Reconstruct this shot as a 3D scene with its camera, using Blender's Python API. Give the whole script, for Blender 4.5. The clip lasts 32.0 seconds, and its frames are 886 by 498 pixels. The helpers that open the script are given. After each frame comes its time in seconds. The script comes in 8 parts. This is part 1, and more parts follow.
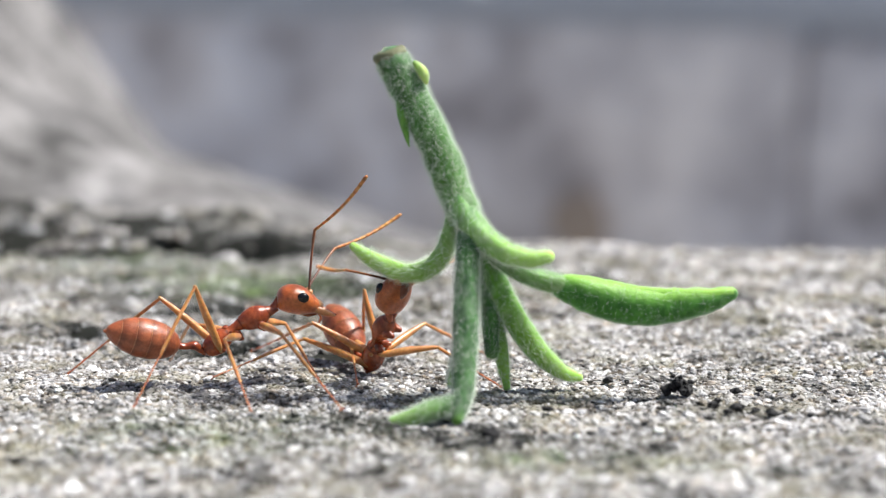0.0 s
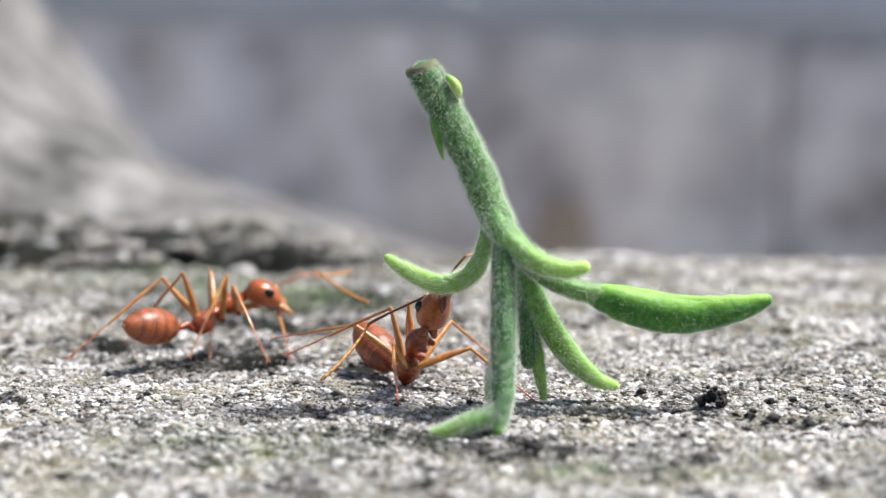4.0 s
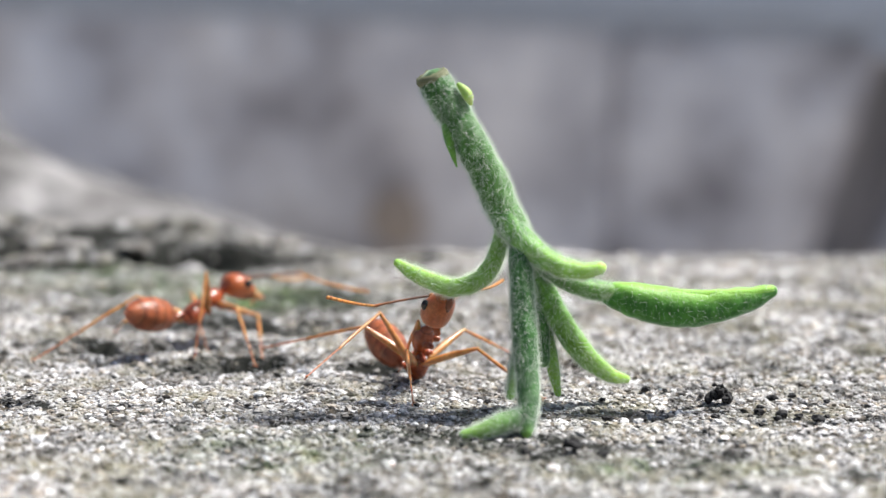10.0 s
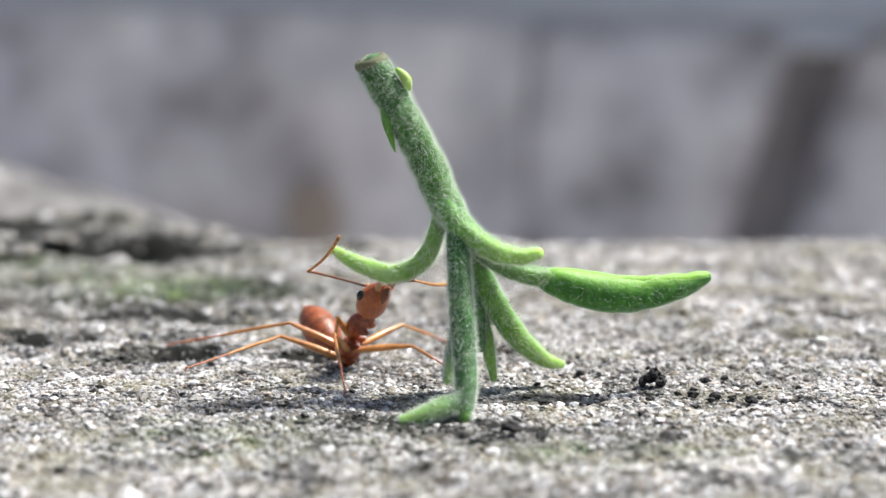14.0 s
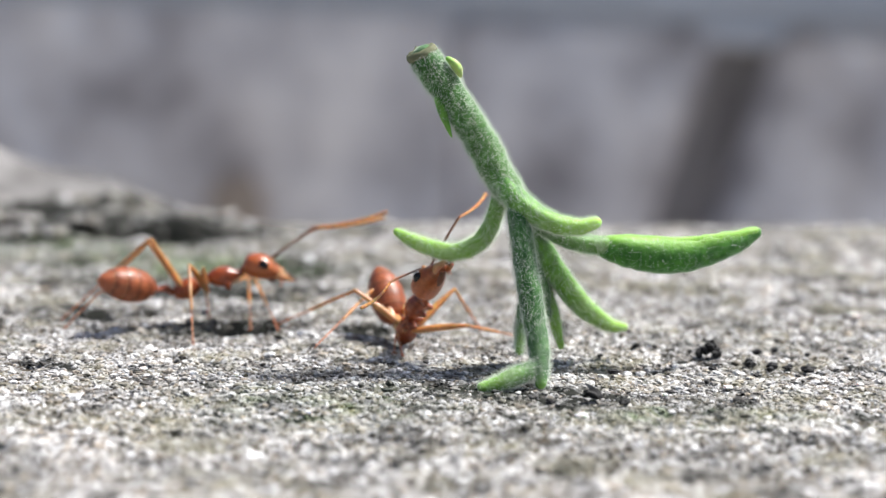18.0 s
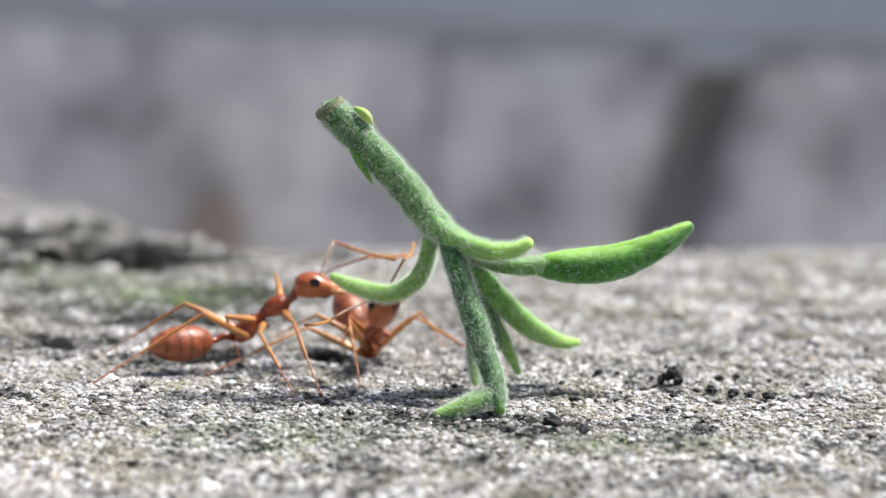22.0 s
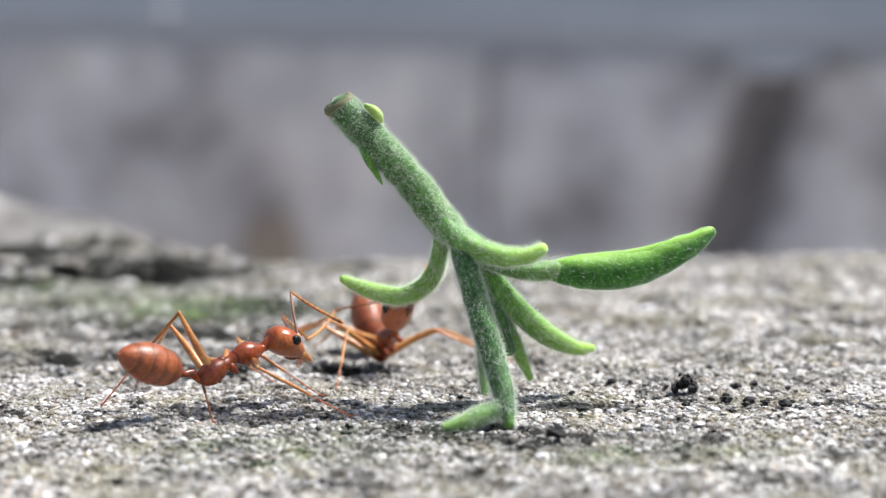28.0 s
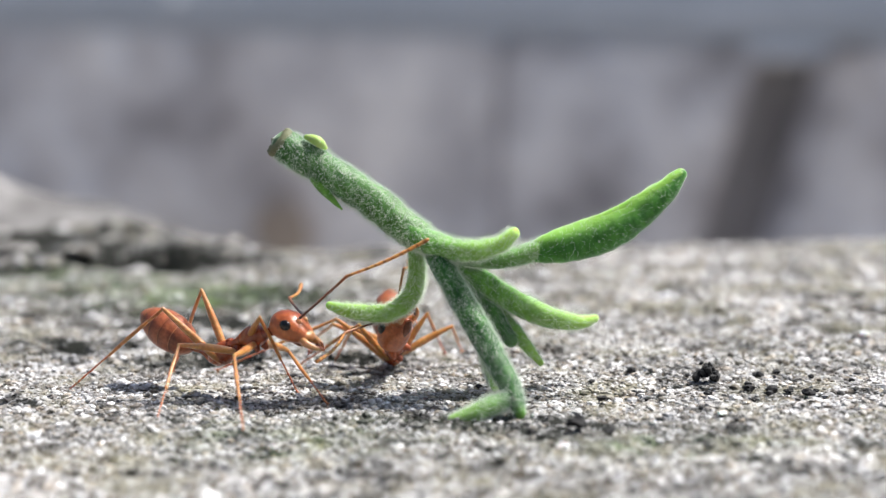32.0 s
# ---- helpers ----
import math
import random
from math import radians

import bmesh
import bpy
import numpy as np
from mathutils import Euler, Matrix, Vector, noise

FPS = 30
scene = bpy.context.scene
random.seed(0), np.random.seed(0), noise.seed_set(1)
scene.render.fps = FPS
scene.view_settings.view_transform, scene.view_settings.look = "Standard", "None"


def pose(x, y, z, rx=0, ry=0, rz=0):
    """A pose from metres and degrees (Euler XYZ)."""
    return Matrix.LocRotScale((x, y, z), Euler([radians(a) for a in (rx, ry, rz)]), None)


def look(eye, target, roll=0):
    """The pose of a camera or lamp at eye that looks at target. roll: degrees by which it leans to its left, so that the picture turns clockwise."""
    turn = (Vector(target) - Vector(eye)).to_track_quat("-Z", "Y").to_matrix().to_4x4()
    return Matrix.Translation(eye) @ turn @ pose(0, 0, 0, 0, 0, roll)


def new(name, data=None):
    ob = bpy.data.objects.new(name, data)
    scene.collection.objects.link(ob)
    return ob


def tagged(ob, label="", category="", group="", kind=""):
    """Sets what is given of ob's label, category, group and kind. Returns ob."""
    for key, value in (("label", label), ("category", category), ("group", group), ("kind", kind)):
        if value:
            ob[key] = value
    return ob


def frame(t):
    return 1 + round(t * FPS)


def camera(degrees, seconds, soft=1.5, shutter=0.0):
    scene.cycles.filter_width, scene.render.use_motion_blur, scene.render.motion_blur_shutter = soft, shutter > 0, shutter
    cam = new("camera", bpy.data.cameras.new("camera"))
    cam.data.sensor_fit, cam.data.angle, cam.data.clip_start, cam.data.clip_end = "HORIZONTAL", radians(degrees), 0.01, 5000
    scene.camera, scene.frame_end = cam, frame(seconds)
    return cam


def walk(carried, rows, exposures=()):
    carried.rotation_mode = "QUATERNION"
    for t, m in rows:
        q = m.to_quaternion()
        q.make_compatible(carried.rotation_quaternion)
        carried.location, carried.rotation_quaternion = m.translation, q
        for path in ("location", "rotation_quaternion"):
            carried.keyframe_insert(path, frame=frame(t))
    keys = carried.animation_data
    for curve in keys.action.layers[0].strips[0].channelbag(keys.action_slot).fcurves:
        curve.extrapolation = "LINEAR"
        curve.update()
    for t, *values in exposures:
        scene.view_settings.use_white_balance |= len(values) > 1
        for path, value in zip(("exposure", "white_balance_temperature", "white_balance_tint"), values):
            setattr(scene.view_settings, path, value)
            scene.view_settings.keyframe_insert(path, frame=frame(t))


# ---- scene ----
cam = camera(28.00, 32.0, soft=1.3)
walk(cam, [
    (0, pose(0.007626, -0.059801, 0.012977, 82.403, -0.189, 5.923)),
    (0.5, pose(0.007758, -0.059872, 0.012571, 82.673, -0.189, 6.127)),
    (1, pose(0.008013, -0.059904, 0.012693, 82.644, -0.118, 6.191)),
    (1.5, pose(0.007941, -0.059835, 0.012642, 82.407, -0.179, 6.036)),
    (2, pose(0.007872, -0.060009, 0.012689, 82.551, -0.155, 6.029)),
    (2.5, pose(0.007829, -0.059879, 0.012608, 82.705, -0.085, 5.976)),
    (3, pose(0.007078, -0.059703, 0.013058, 82.410, -0.091, 5.882)),
    (3.5, pose(0.006366, -0.059916, 0.013071, 82.675, -0.024, 5.642)),
    (5.5, pose(0.004102, -0.060823, 0.013897, 82.458, -0.158, 3.690)),
    (6, pose(0.003221, -0.061042, 0.014084, 82.341, -0.247, 2.985)),
    (6.5, pose(0.002251, -0.061235, 0.013767, 82.267, -0.404, 2.355)),
    (7, pose(0.002128, -0.061334, 0.013860, 82.195, -0.437, 1.850)),
    (7.5, pose(0.001308, -0.062122, 0.014051, 82.254, -0.546, 1.101)),
    (8, pose(0.000933, -0.062205, 0.013867, 82.420, -0.618, 0.437)),
    (8.5, pose(0.000714, -0.062199, 0.013810, 82.440, -0.613, 0.194)),
    (9, pose(0.000000, -0.062194, 0.013778, 82.471, -0.542, 0.035)),
    (9.5, pose(-0.000365, -0.062426, 0.014006, 82.387, -0.549, -0.224)),
    (10, pose(-0.000778, -0.062156, 0.013908, 82.325, -0.549, -0.265)),
    (10.5, pose(-0.000778, -0.062135, 0.013979, 82.308, -0.512, -0.439)),
    (11, pose(-0.000511, -0.062092, 0.013911, 82.279, -0.478, -0.767)),
    (11.5, pose(-0.000415, -0.062072, 0.013853, 82.383, -0.471, -1.033)),
    (12, pose(-0.000935, -0.061866, 0.013504, 82.468, -0.437, -1.094)),
    (12.5, pose(-0.000696, -0.061847, 0.013697, 82.387, -0.408, -1.109)),
    (13, pose(-0.000897, -0.061828, 0.013581, 82.318, -0.426, -1.760)),
    (13.5, pose(-0.001380, -0.062229, 0.013492, 82.180, -0.421, -2.295)),
    (14, pose(-0.001430, -0.062200, 0.013641, 82.140, -0.449, -3.007)),
    (14.5, pose(-0.001852, -0.062540, 0.013725, 82.130, -0.436, -3.391)),
    (16.5, pose(-0.003120, -0.062925, 0.013489, 81.840, -0.691, -5.391)),
    (17, pose(-0.004033, -0.063322, 0.013355, 81.884, -0.698, -5.476)),
    (17.5, pose(-0.007134, -0.064076, 0.013230, 81.903, -0.866, -5.396)),
    (18, pose(-0.007156, -0.064695, 0.013369, 81.955, -0.943, -5.591)),
    (18.5, pose(-0.007336, -0.065080, 0.013274, 81.971, -1.048, -5.897)),
    (19, pose(-0.007011, -0.064690, 0.013079, 82.020, -1.084, -6.132)),
    (19.5, pose(-0.006912, -0.064531, 0.013322, 82.127, -1.087, -6.102)),
    (20, pose(-0.006687, -0.064553, 0.013326, 82.229, -1.087, -6.217)),
    (20.5, pose(-0.006419, -0.064708, 0.013253, 82.347, -1.016, -6.364)),
    (21, pose(-0.006368, -0.064684, 0.013297, 82.525, -0.945, -6.329)),
    (21.5, pose(-0.006508, -0.064841, 0.013538, 82.612, -0.870, -6.311)),
    (22, pose(-0.006514, -0.064662, 0.013597, 82.650, -0.856, -6.307)),
    (22.5, pose(-0.006179, -0.064554, 0.013568, 82.725, -0.776, -6.209)),
    (23, pose(-0.006067, -0.064344, 0.013535, 82.784, -0.645, -6.052)),
    (23.5, pose(-0.005556, -0.064259, 0.013410, 82.810, -0.458, -5.797)),
    (24, pose(-0.005227, -0.064288, 0.013507, 82.896, -0.303, -5.610)),
    (24.5, pose(-0.005434, -0.064167, 0.013482, 83.023, -0.199, -5.477)),
    (25, pose(-0.005324, -0.064141, 0.013520, 82.988, -0.089, -5.271)),
    (25.5, pose(-0.005201, -0.063795, 0.013688, 83.060, 0.070, -5.019)),
    (27.5, pose(-0.004206, -0.063166, 0.013290, 83.098, 0.266, -4.631)),
    (28, pose(-0.004286, -0.062983, 0.013141, 83.083, 0.283, -4.518)),
    (28.5, pose(-0.004258, -0.062833, 0.013418, 83.063, 0.387, -4.370)),
    (29, pose(-0.004399, -0.062738, 0.013242, 83.113, 0.459, -4.257)),
    (29.5, pose(-0.004115, -0.062486, 0.013049, 83.105, 0.469, -4.110)),
    (30, pose(-0.004042, -0.062581, 0.013107, 83.048, 0.486, -4.041)),
    (30.5, pose(-0.004170, -0.062622, 0.012988, 83.019, 0.412, -4.106)),
    (31, pose(-0.004264, -0.062348, 0.013029, 82.886, 0.382, -4.097)),
    (31.5, pose(-0.004531, -0.062413, 0.013129, 82.773, 0.358, -4.066)),
    (32, pose(-0.004457, -0.062029, 0.013010, 82.675, 0.367, -4.176)),
], exposures=[(0, 0.57, 6030, 10), (32, 0.57, 6030, 10)])
cam.data.dof.use_dof = True
cam.data.dof.focus_distance = 0.0625
cam.data.dof.aperture_fstop = 54

# ---- light ----
SUN_UP, SUN_TURN = 60, 77
world = bpy.data.worlds.new("sky")
scene.world = world
world.use_nodes = True
sky = world.node_tree.nodes.new("ShaderNodeTexSky")
sky.sky_type, sky.sun_disc = "NISHITA", False
sky.sun_elevation, sky.sun_rotation = radians(SUN_UP), radians(SUN_TURN)
sky.dust_density, sky.ozone_density = 4.0, 0.4
world.node_tree.nodes["Background"].inputs[1].default_value = 0.07
world.node_tree.links.new(sky.outputs[0], world.node_tree.nodes["Background"].inputs[0])
sun = new("sun", bpy.data.lights.new("sun", "SUN"))
sun.data.energy, sun.data.angle, sun.data.color = 5.0, radians(8), (1.0, 0.93, 0.83)
sun.matrix_basis = look((math.sin(radians(SUN_TURN)) * math.cos(radians(SUN_UP)), math.cos(radians(SUN_TURN)) * math.cos(radians(SUN_UP)), math.sin(radians(SUN_UP))), (0, 0, 0))

# ---- materials ----
def material(name, rough=0.6, bump=0.0, bump_scale=1000.0, sss=0.0, radius=(0.3, 0.15, 0.08), spec=0.5, coat=0.0, detail=4):
    """A principled material; returns it with its tree, shader and object coordinates."""
    m = bpy.data.materials.new(name)
    m.use_nodes = True
    t = m.node_tree
    b = t.nodes["Principled BSDF"]
    b.inputs["Roughness"].default_value = rough
    b.inputs["Specular IOR Level"].default_value = spec
    b.inputs["Coat Weight"].default_value = coat
    b.inputs["Subsurface Weight"].default_value = sss
    b.inputs["Subsurface Radius"].default_value = radius
    b.inputs["Subsurface Scale"].default_value = 0.001
    c = t.nodes.new("ShaderNodeTexCoord")
    if bump:
        n = noise_node(t, c, bump_scale, detail)
        k = t.nodes.new("ShaderNodeBump")
        k.inputs["Strength"].default_value, k.inputs["Distance"].default_value = bump, 0.3 / bump_scale
        t.links.new(n.outputs["Fac"], k.inputs["Height"])
        t.links.new(k.outputs[0], b.inputs["Normal"])
    return m, t, b, c


def noise_node(t, c, scale, detail=4, rough=0.6, stretch=None):
    n = t.nodes.new("ShaderNodeTexNoise")
    n.inputs["Scale"].default_value, n.inputs["Detail"].default_value, n.inputs["Roughness"].default_value = scale, detail, rough
    if stretch:
        q = t.nodes.new("ShaderNodeMapping")
        q.inputs["Scale"].default_value = stretch
        t.links.new(c.outputs["Object"], q.inputs[0])
        t.links.new(q.outputs[0], n.inputs["Vector"])
    else:
        t.links.new(c.outputs["Object"], n.inputs["Vector"])
    return n


def ramp(t, source, stops):
    r = t.nodes.new("ShaderNodeValToRGB")
    while len(r.color_ramp.elements) < len(stops):
        r.color_ramp.elements.new(0.5)
    for e, (p, col) in zip(r.color_ramp.elements, stops):
        e.position, e.color = p, (*col, 1)
    t.links.new(source, r.inputs[0])
    return r


def mix(t, fac, a, b, mode="MIX"):
    n = t.nodes.new("ShaderNodeMix")
    n.data_type, n.blend_type = "RGBA", mode
    for slot, v in ((0, fac), (6, a), (7, b)):
        if isinstance(v, (int, float)):
            n.inputs[slot].default_value = v
        elif isinstance(v, tuple):
            n.inputs[slot].default_value = (*v, 1)
        else:
            t.links.new(v, n.inputs[slot])
    return n.outputs[2]


def stone_material(name, tones, rough, island):
    """Sandy concrete: grains of many tones, olive lichen, chalky crust and darker stains."""
    m, t, b, c = material(name, rough, 1.0, 2700, detail=8, spec=0.5 if island else 0.12)
    if island == "object":
        g = t.nodes.new("ShaderNodeObjectInfo").outputs["Random"]
    elif island:
        g = t.nodes.new("ShaderNodeNewGeometry").outputs["Random Per Island"]
    else:
        v = t.nodes.new("ShaderNodeTexVoronoi")
        v.inputs["Scale"].default_value = 4300
        t.links.new(c.outputs["Object"], v.inputs["Vector"])
        s = t.nodes.new("ShaderNodeSeparateColor")
        t.links.new(v.outputs["Color"], s.inputs[0])
        g = s.outputs[0]
    col = ramp(t, g, tones).outputs[0]
    fine = ramp(t, noise_node(t, c, 4200, 5).outputs["Fac"], [(0.36, (0.22, 0.215, 0.205)), (0.64, (1.45, 1.45, 1.45))]).outputs[0]
    col = mix(t, 0.75, col, fine, "MULTIPLY")
    blotch = ramp(t, noise_node(t, c, 230, 5, 0.6).outputs["Fac"], [(0.36, (0.56, 0.55, 0.52)), (0.5, (1.0, 1.0, 1.0)), (0.64, (1.3, 1.29, 1.29))]).outputs[0]
    col = mix(t, 1.0, col, blotch, "MULTIPLY")
    chalk = ramp(t, noise_node(t, c, 330, 5, 0.62, (1, 1.7, 1)).outputs["Fac"], [(0.57, (0, 0, 0)), (0.7, (0.4, 0.4, 0.4))]).outputs[0]
    col = mix(t, chalk, col, (0.74, 0.72, 0.71))
    lichen = ramp(t, noise_node(t, c, 260, 6, 0.7).outputs["Fac"], [(0.49, (0, 0, 0)), (0.62, (0.62, 0.62, 0.62))]).outputs[0]
    col = mix(t, lichen, col, (0.19, 0.178, 0.105))
    soot = ramp(t, noise_node(t, c, 520, 6, 0.72).outputs["Fac"], [(0.37, (0.13, 0.13, 0.12)), (0.47, (1, 1, 1))]).outputs[0]
    col = mix(t, 1.0, col, soot, "MULTIPLY")
    # dark cover: soil, plus the shade of pits and crevices put into colour
    dirt_shade = t.nodes.new("ShaderNodeAttribute")
    dirt_shade.attribute_name = "dirt_shade"
    speck = ramp(t, noise_node(t, c, 900, 5, 0.7).outputs["Fac"], [(0.35, (1, 1, 1)), (0.65, (0.5, 0.5, 0.5))]).outputs[0]
    f2 = t.nodes.new("ShaderNodeMath")
    f2.operation = "MULTIPLY"
    t.links.new(speck, f2.inputs[0])
    t.links.new(dirt_shade.outputs["Fac"], f2.inputs[1])
    f3 = t.nodes.new("ShaderNodeMath")
    f3.operation, f3.use_clamp = "MULTIPLY", True
    f3.inputs[1].default_value = 1.65
    t.links.new(f2.outputs[0], f3.inputs[0])
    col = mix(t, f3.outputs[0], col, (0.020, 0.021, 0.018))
    moss = t.nodes.new("ShaderNodeAttribute")
    moss.attribute_name = "moss"
    tuft = ramp(t, noise_node(t, c, 700, 4, 0.6).outputs["Fac"], [(0.36, (0.055, 0.075, 0.05)), (0.52, (0.11, 0.15, 0.075)), (0.64, (0.2, 0.29, 0.09))]).outputs[0]
    col = mix(t, moss.outputs["Fac"], col, tuft)
    t.links.new(col, b.inputs["Base Color"])
    return m


TONES = [(0.0, (0.03, 0.028, 0.027)), (0.08, (0.12, 0.105, 0.09)), (0.16, (0.26, 0.215, 0.16)), (0.28, (0.37, 0.36, 0.345)), (0.46, (0.53, 0.51, 0.465)), (0.55, (0.44, 0.365, 0.27)), (0.62, (0.5, 0.5, 0.495)), (0.8, (0.68, 0.66, 0.63)), (0.93, (0.86, 0.85, 0.83)), (1.0, (0.97, 0.97, 0.97))]
TONES = [(p, (q[0] * 0.985, q[1] * 0.995, q[2] * 1.03)) for p, q in TONES]
MORTAR = stone_material("worn mortar", [(p, tuple(v * 0.72 for v in q)) for p, q in TONES], 0.85, False)
GRAIN = stone_material("sand grain", TONES, 0.5, True)
SINGLE = stone_material("single sand grain", TONES, 0.32, "object")


def crumb_material():
    m, t, b, c = material("dark soil crumb", 0.75, 0.8, 6000)
    t.links.new(ramp(t, noise_node(t, c, 5000, 4).outputs["Fac"], [(0.3, (0.004, 0.004, 0.0045)), (0.7, (0.016, 0.015, 0.0155))]).outputs[0], b.inputs["Base Color"])
    return m


def pebble_material():
    m, t, b, c = material("white quartz", 0.35, 0.4, 4000, sss=0.2)
    t.links.new(ramp(t, noise_node(t, c, 3000, 4).outputs["Fac"], [(0.3, (0.62, 0.6, 0.57)), (0.7, (0.9, 0.89, 0.87))]).outputs[0], b.inputs["Base Color"])
    return m


def green_material(name, dark, pale, tip, sss):
    """Downy leaf skin: darker and paler flecks, with a paler growing end; on the folded leaf, a painted sunlit top."""
    m, t, b, c = material(name, 0.5, 0.6, 5000, sss=sss, radius=(0.42, 0.7, 0.14), spec=0.35)
    b.inputs["Subsurface Scale"].default_value = 0.0004
    b.inputs["Sheen Weight"].default_value, b.inputs["Sheen Roughness"].default_value = 0.8, 0.4
    b.inputs["Sheen Tint"].default_value = (0.9, 1.0, 0.88, 1)
    col = ramp(t, noise_node(t, c, 4200, 4, 0.65, (1, 1, 0.5)).outputs["Fac"], [(0.40, dark), (0.53, tuple((p + q) / 2 for p, q in zip(dark, pale))), (0.68, pale)]).outputs[0]
    big = ramp(t, noise_node(t, c, 600, 3).outputs["Fac"], [(0.3, (0.8, 0.85, 0.8)), (0.7, (1.15, 1.1, 1.1))]).outputs[0]
    col = mix(t, 1.0, col, big, "MULTIPLY")
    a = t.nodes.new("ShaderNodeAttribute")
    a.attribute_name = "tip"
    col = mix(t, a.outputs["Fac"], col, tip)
    t.links.new(col, b.inputs["Base Color"])
    return m


GREEN = green_material("downy green skin", (0.016, 0.083, 0.014), (0.075, 0.22, 0.047), (0.36, 0.64, 0.09), 0.25)
LEAF = green_material("downy lime skin", (0.034, 0.150, 0.013), (0.16, 0.39, 0.06), (0.46, 0.74, 0.11), 0.35)
# dark green base; its tip colour paints the folded leaf's sunlit top
LEAF_LIT_TOP = green_material("dark leaf with sunlit top", (0.030, 0.150, 0.010), (0.075, 0.27, 0.025), (0.27, 0.53, 0.06), 0.35)
LIME = green_material("lime leaf edge", (0.18, 0.38, 0.05), (0.34, 0.52, 0.12), (0.50, 0.62, 0.2), 0.5)


def plain(name, col, rough, **more):
    m, t, b, c = material(name, rough, **more)
    col2 = ramp(t, noise_node(t, c, more.get("bump_scale", 1500) * 0.5, 4).outputs["Fac"], [(0.3, tuple(v * 0.78 for v in col)), (0.7, tuple(min(1, v * 1.2) for v in col))]).outputs[0]
    t.links.new(col2, b.inputs["Base Color"])
    return m


def down_material():
    """Clear-white hairs that let light through."""
    m, t, b, c = material("white plant down", 0.45)
    b.inputs["Base Color"].default_value = (0.88, 0.93, 0.85, 1)
    g, x = t.nodes.new("ShaderNodeBsdfTranslucent"), t.nodes.new("ShaderNodeMixShader")
    g.inputs[0].default_value = (0.93, 0.98, 0.90, 1)
    x.inputs[0].default_value = 0.5
    t.links.new(b.outputs[0], x.inputs[1])
    t.links.new(g.outputs[0], x.inputs[2])
    w, z = t.nodes.new("ShaderNodeBsdfTransparent"), t.nodes.new("ShaderNodeMixShader")
    z.inputs[0].default_value = 0.3
    t.links.new(x.outputs[0], z.inputs[1])
    t.links.new(w.outputs[0], z.inputs[2])
    t.links.new(z.outputs[0], t.nodes["Material Output"].inputs[0])
    return m


DOWN = down_material()
PITH = plain("dry cut pith", (0.16, 0.17, 0.09), 0.8, bump=0.8, bump_scale=6000)


def cuticle(name, dark, pale, rough=0.32, sss=0.35, scale=1400, edge=None, coat=0.3):
    """Ant skin: mottled, finely pitted, with a thin waxy coat; the mesh may carry darker bands."""
    m, t, b, c = material(name, rough, 0.55, 7000, sss=sss, radius=(0.4, 0.12, 0.04), spec=0.5, coat=coat)
    b.inputs["Coat Roughness"].default_value = 0.14
    b.inputs["Subsurface Scale"].default_value = 0.0005
    col = ramp(t, noise_node(t, c, scale, 4, 0.6).outputs["Fac"], [(0.3, dark), (0.68, pale)]).outputs[0]
    fine = ramp(t, noise_node(t, c, 9000, 3, 0.6).outputs["Fac"], [(0.35, (0.72, 0.7, 0.68)), (0.65, (1.2, 1.2, 1.2))]).outputs[0]
    col = mix(t, 0.7, col, fine, "MULTIPLY")
    a = t.nodes.new("ShaderNodeAttribute")
    a.attribute_name = "band"
    col = mix(t, a.outputs["Fac"], col, edge or tuple(v * 0.35 for v in dark))
    t.links.new(col, b.inputs["Base Color"])
    return m


BODY = cuticle("amber ant cuticle", (0.15, 0.024, 0.006), (0.40, 0.088, 0.022), 0.27, 0.15, 1900)
GASTER = cuticle("red brown ant cuticle", (0.19, 0.045, 0.016), (0.42, 0.12, 0.042), 0.42, 0.15, 1100, coat=0.1)
LIMB = cuticle("honey ant leg", (0.37, 0.150, 0.034), (0.60, 0.30, 0.095), 0.28, 0.4, 1700, (0.66, 0.40, 0.14))
SCAPE = cuticle("dark antenna joint", (0.04, 0.014, 0.008), (0.15, 0.05, 0.022), 0.3, 0.2, 1400, (0.42, 0.15, 0.04))
FLAGEL = cuticle("amber antenna tip", (0.46, 0.20, 0.04), (0.68, 0.36, 0.10), 0.34, 0.4, 1700, (0.14, 0.04, 0.01))
HEAD = cuticle("orange ant head", (0.27, 0.052, 0.011), (0.50, 0.145, 0.037), 0.28, 0.2, 1700)
MARGIN = cuticle("plate margin", (0.36, 0.12, 0.04), (0.52, 0.22, 0.09), 0.4, 0.3)
FOOT = cuticle("reddish ant foot", (0.36, 0.10, 0.035), (0.56, 0.22, 0.09), 0.4, 0.4)
BRISTLE = cuticle("pale ant bristle", (0.60, 0.42, 0.28), (0.75, 0.6, 0.45), 0.4, 0.4)
JAW = cuticle("dark ant jaw", (0.05, 0.012, 0.006), (0.2, 0.05, 0.018), 0.25, 0.1)
JAW_BASE = cuticle("pale ant jaw", (0.44, 0.18, 0.06), (0.66, 0.36, 0.16), 0.28, 0.4)
JOINT = cuticle("yellow leg joint", (0.42, 0.19, 0.05), (0.62, 0.36, 0.14), 0.3, 0.4)
EYE = plain("black faceted eye", (0.006, 0.005, 0.005), 0.18, bump=0.15, bump_scale=14000)

# ---- building ----
MM = 0.001


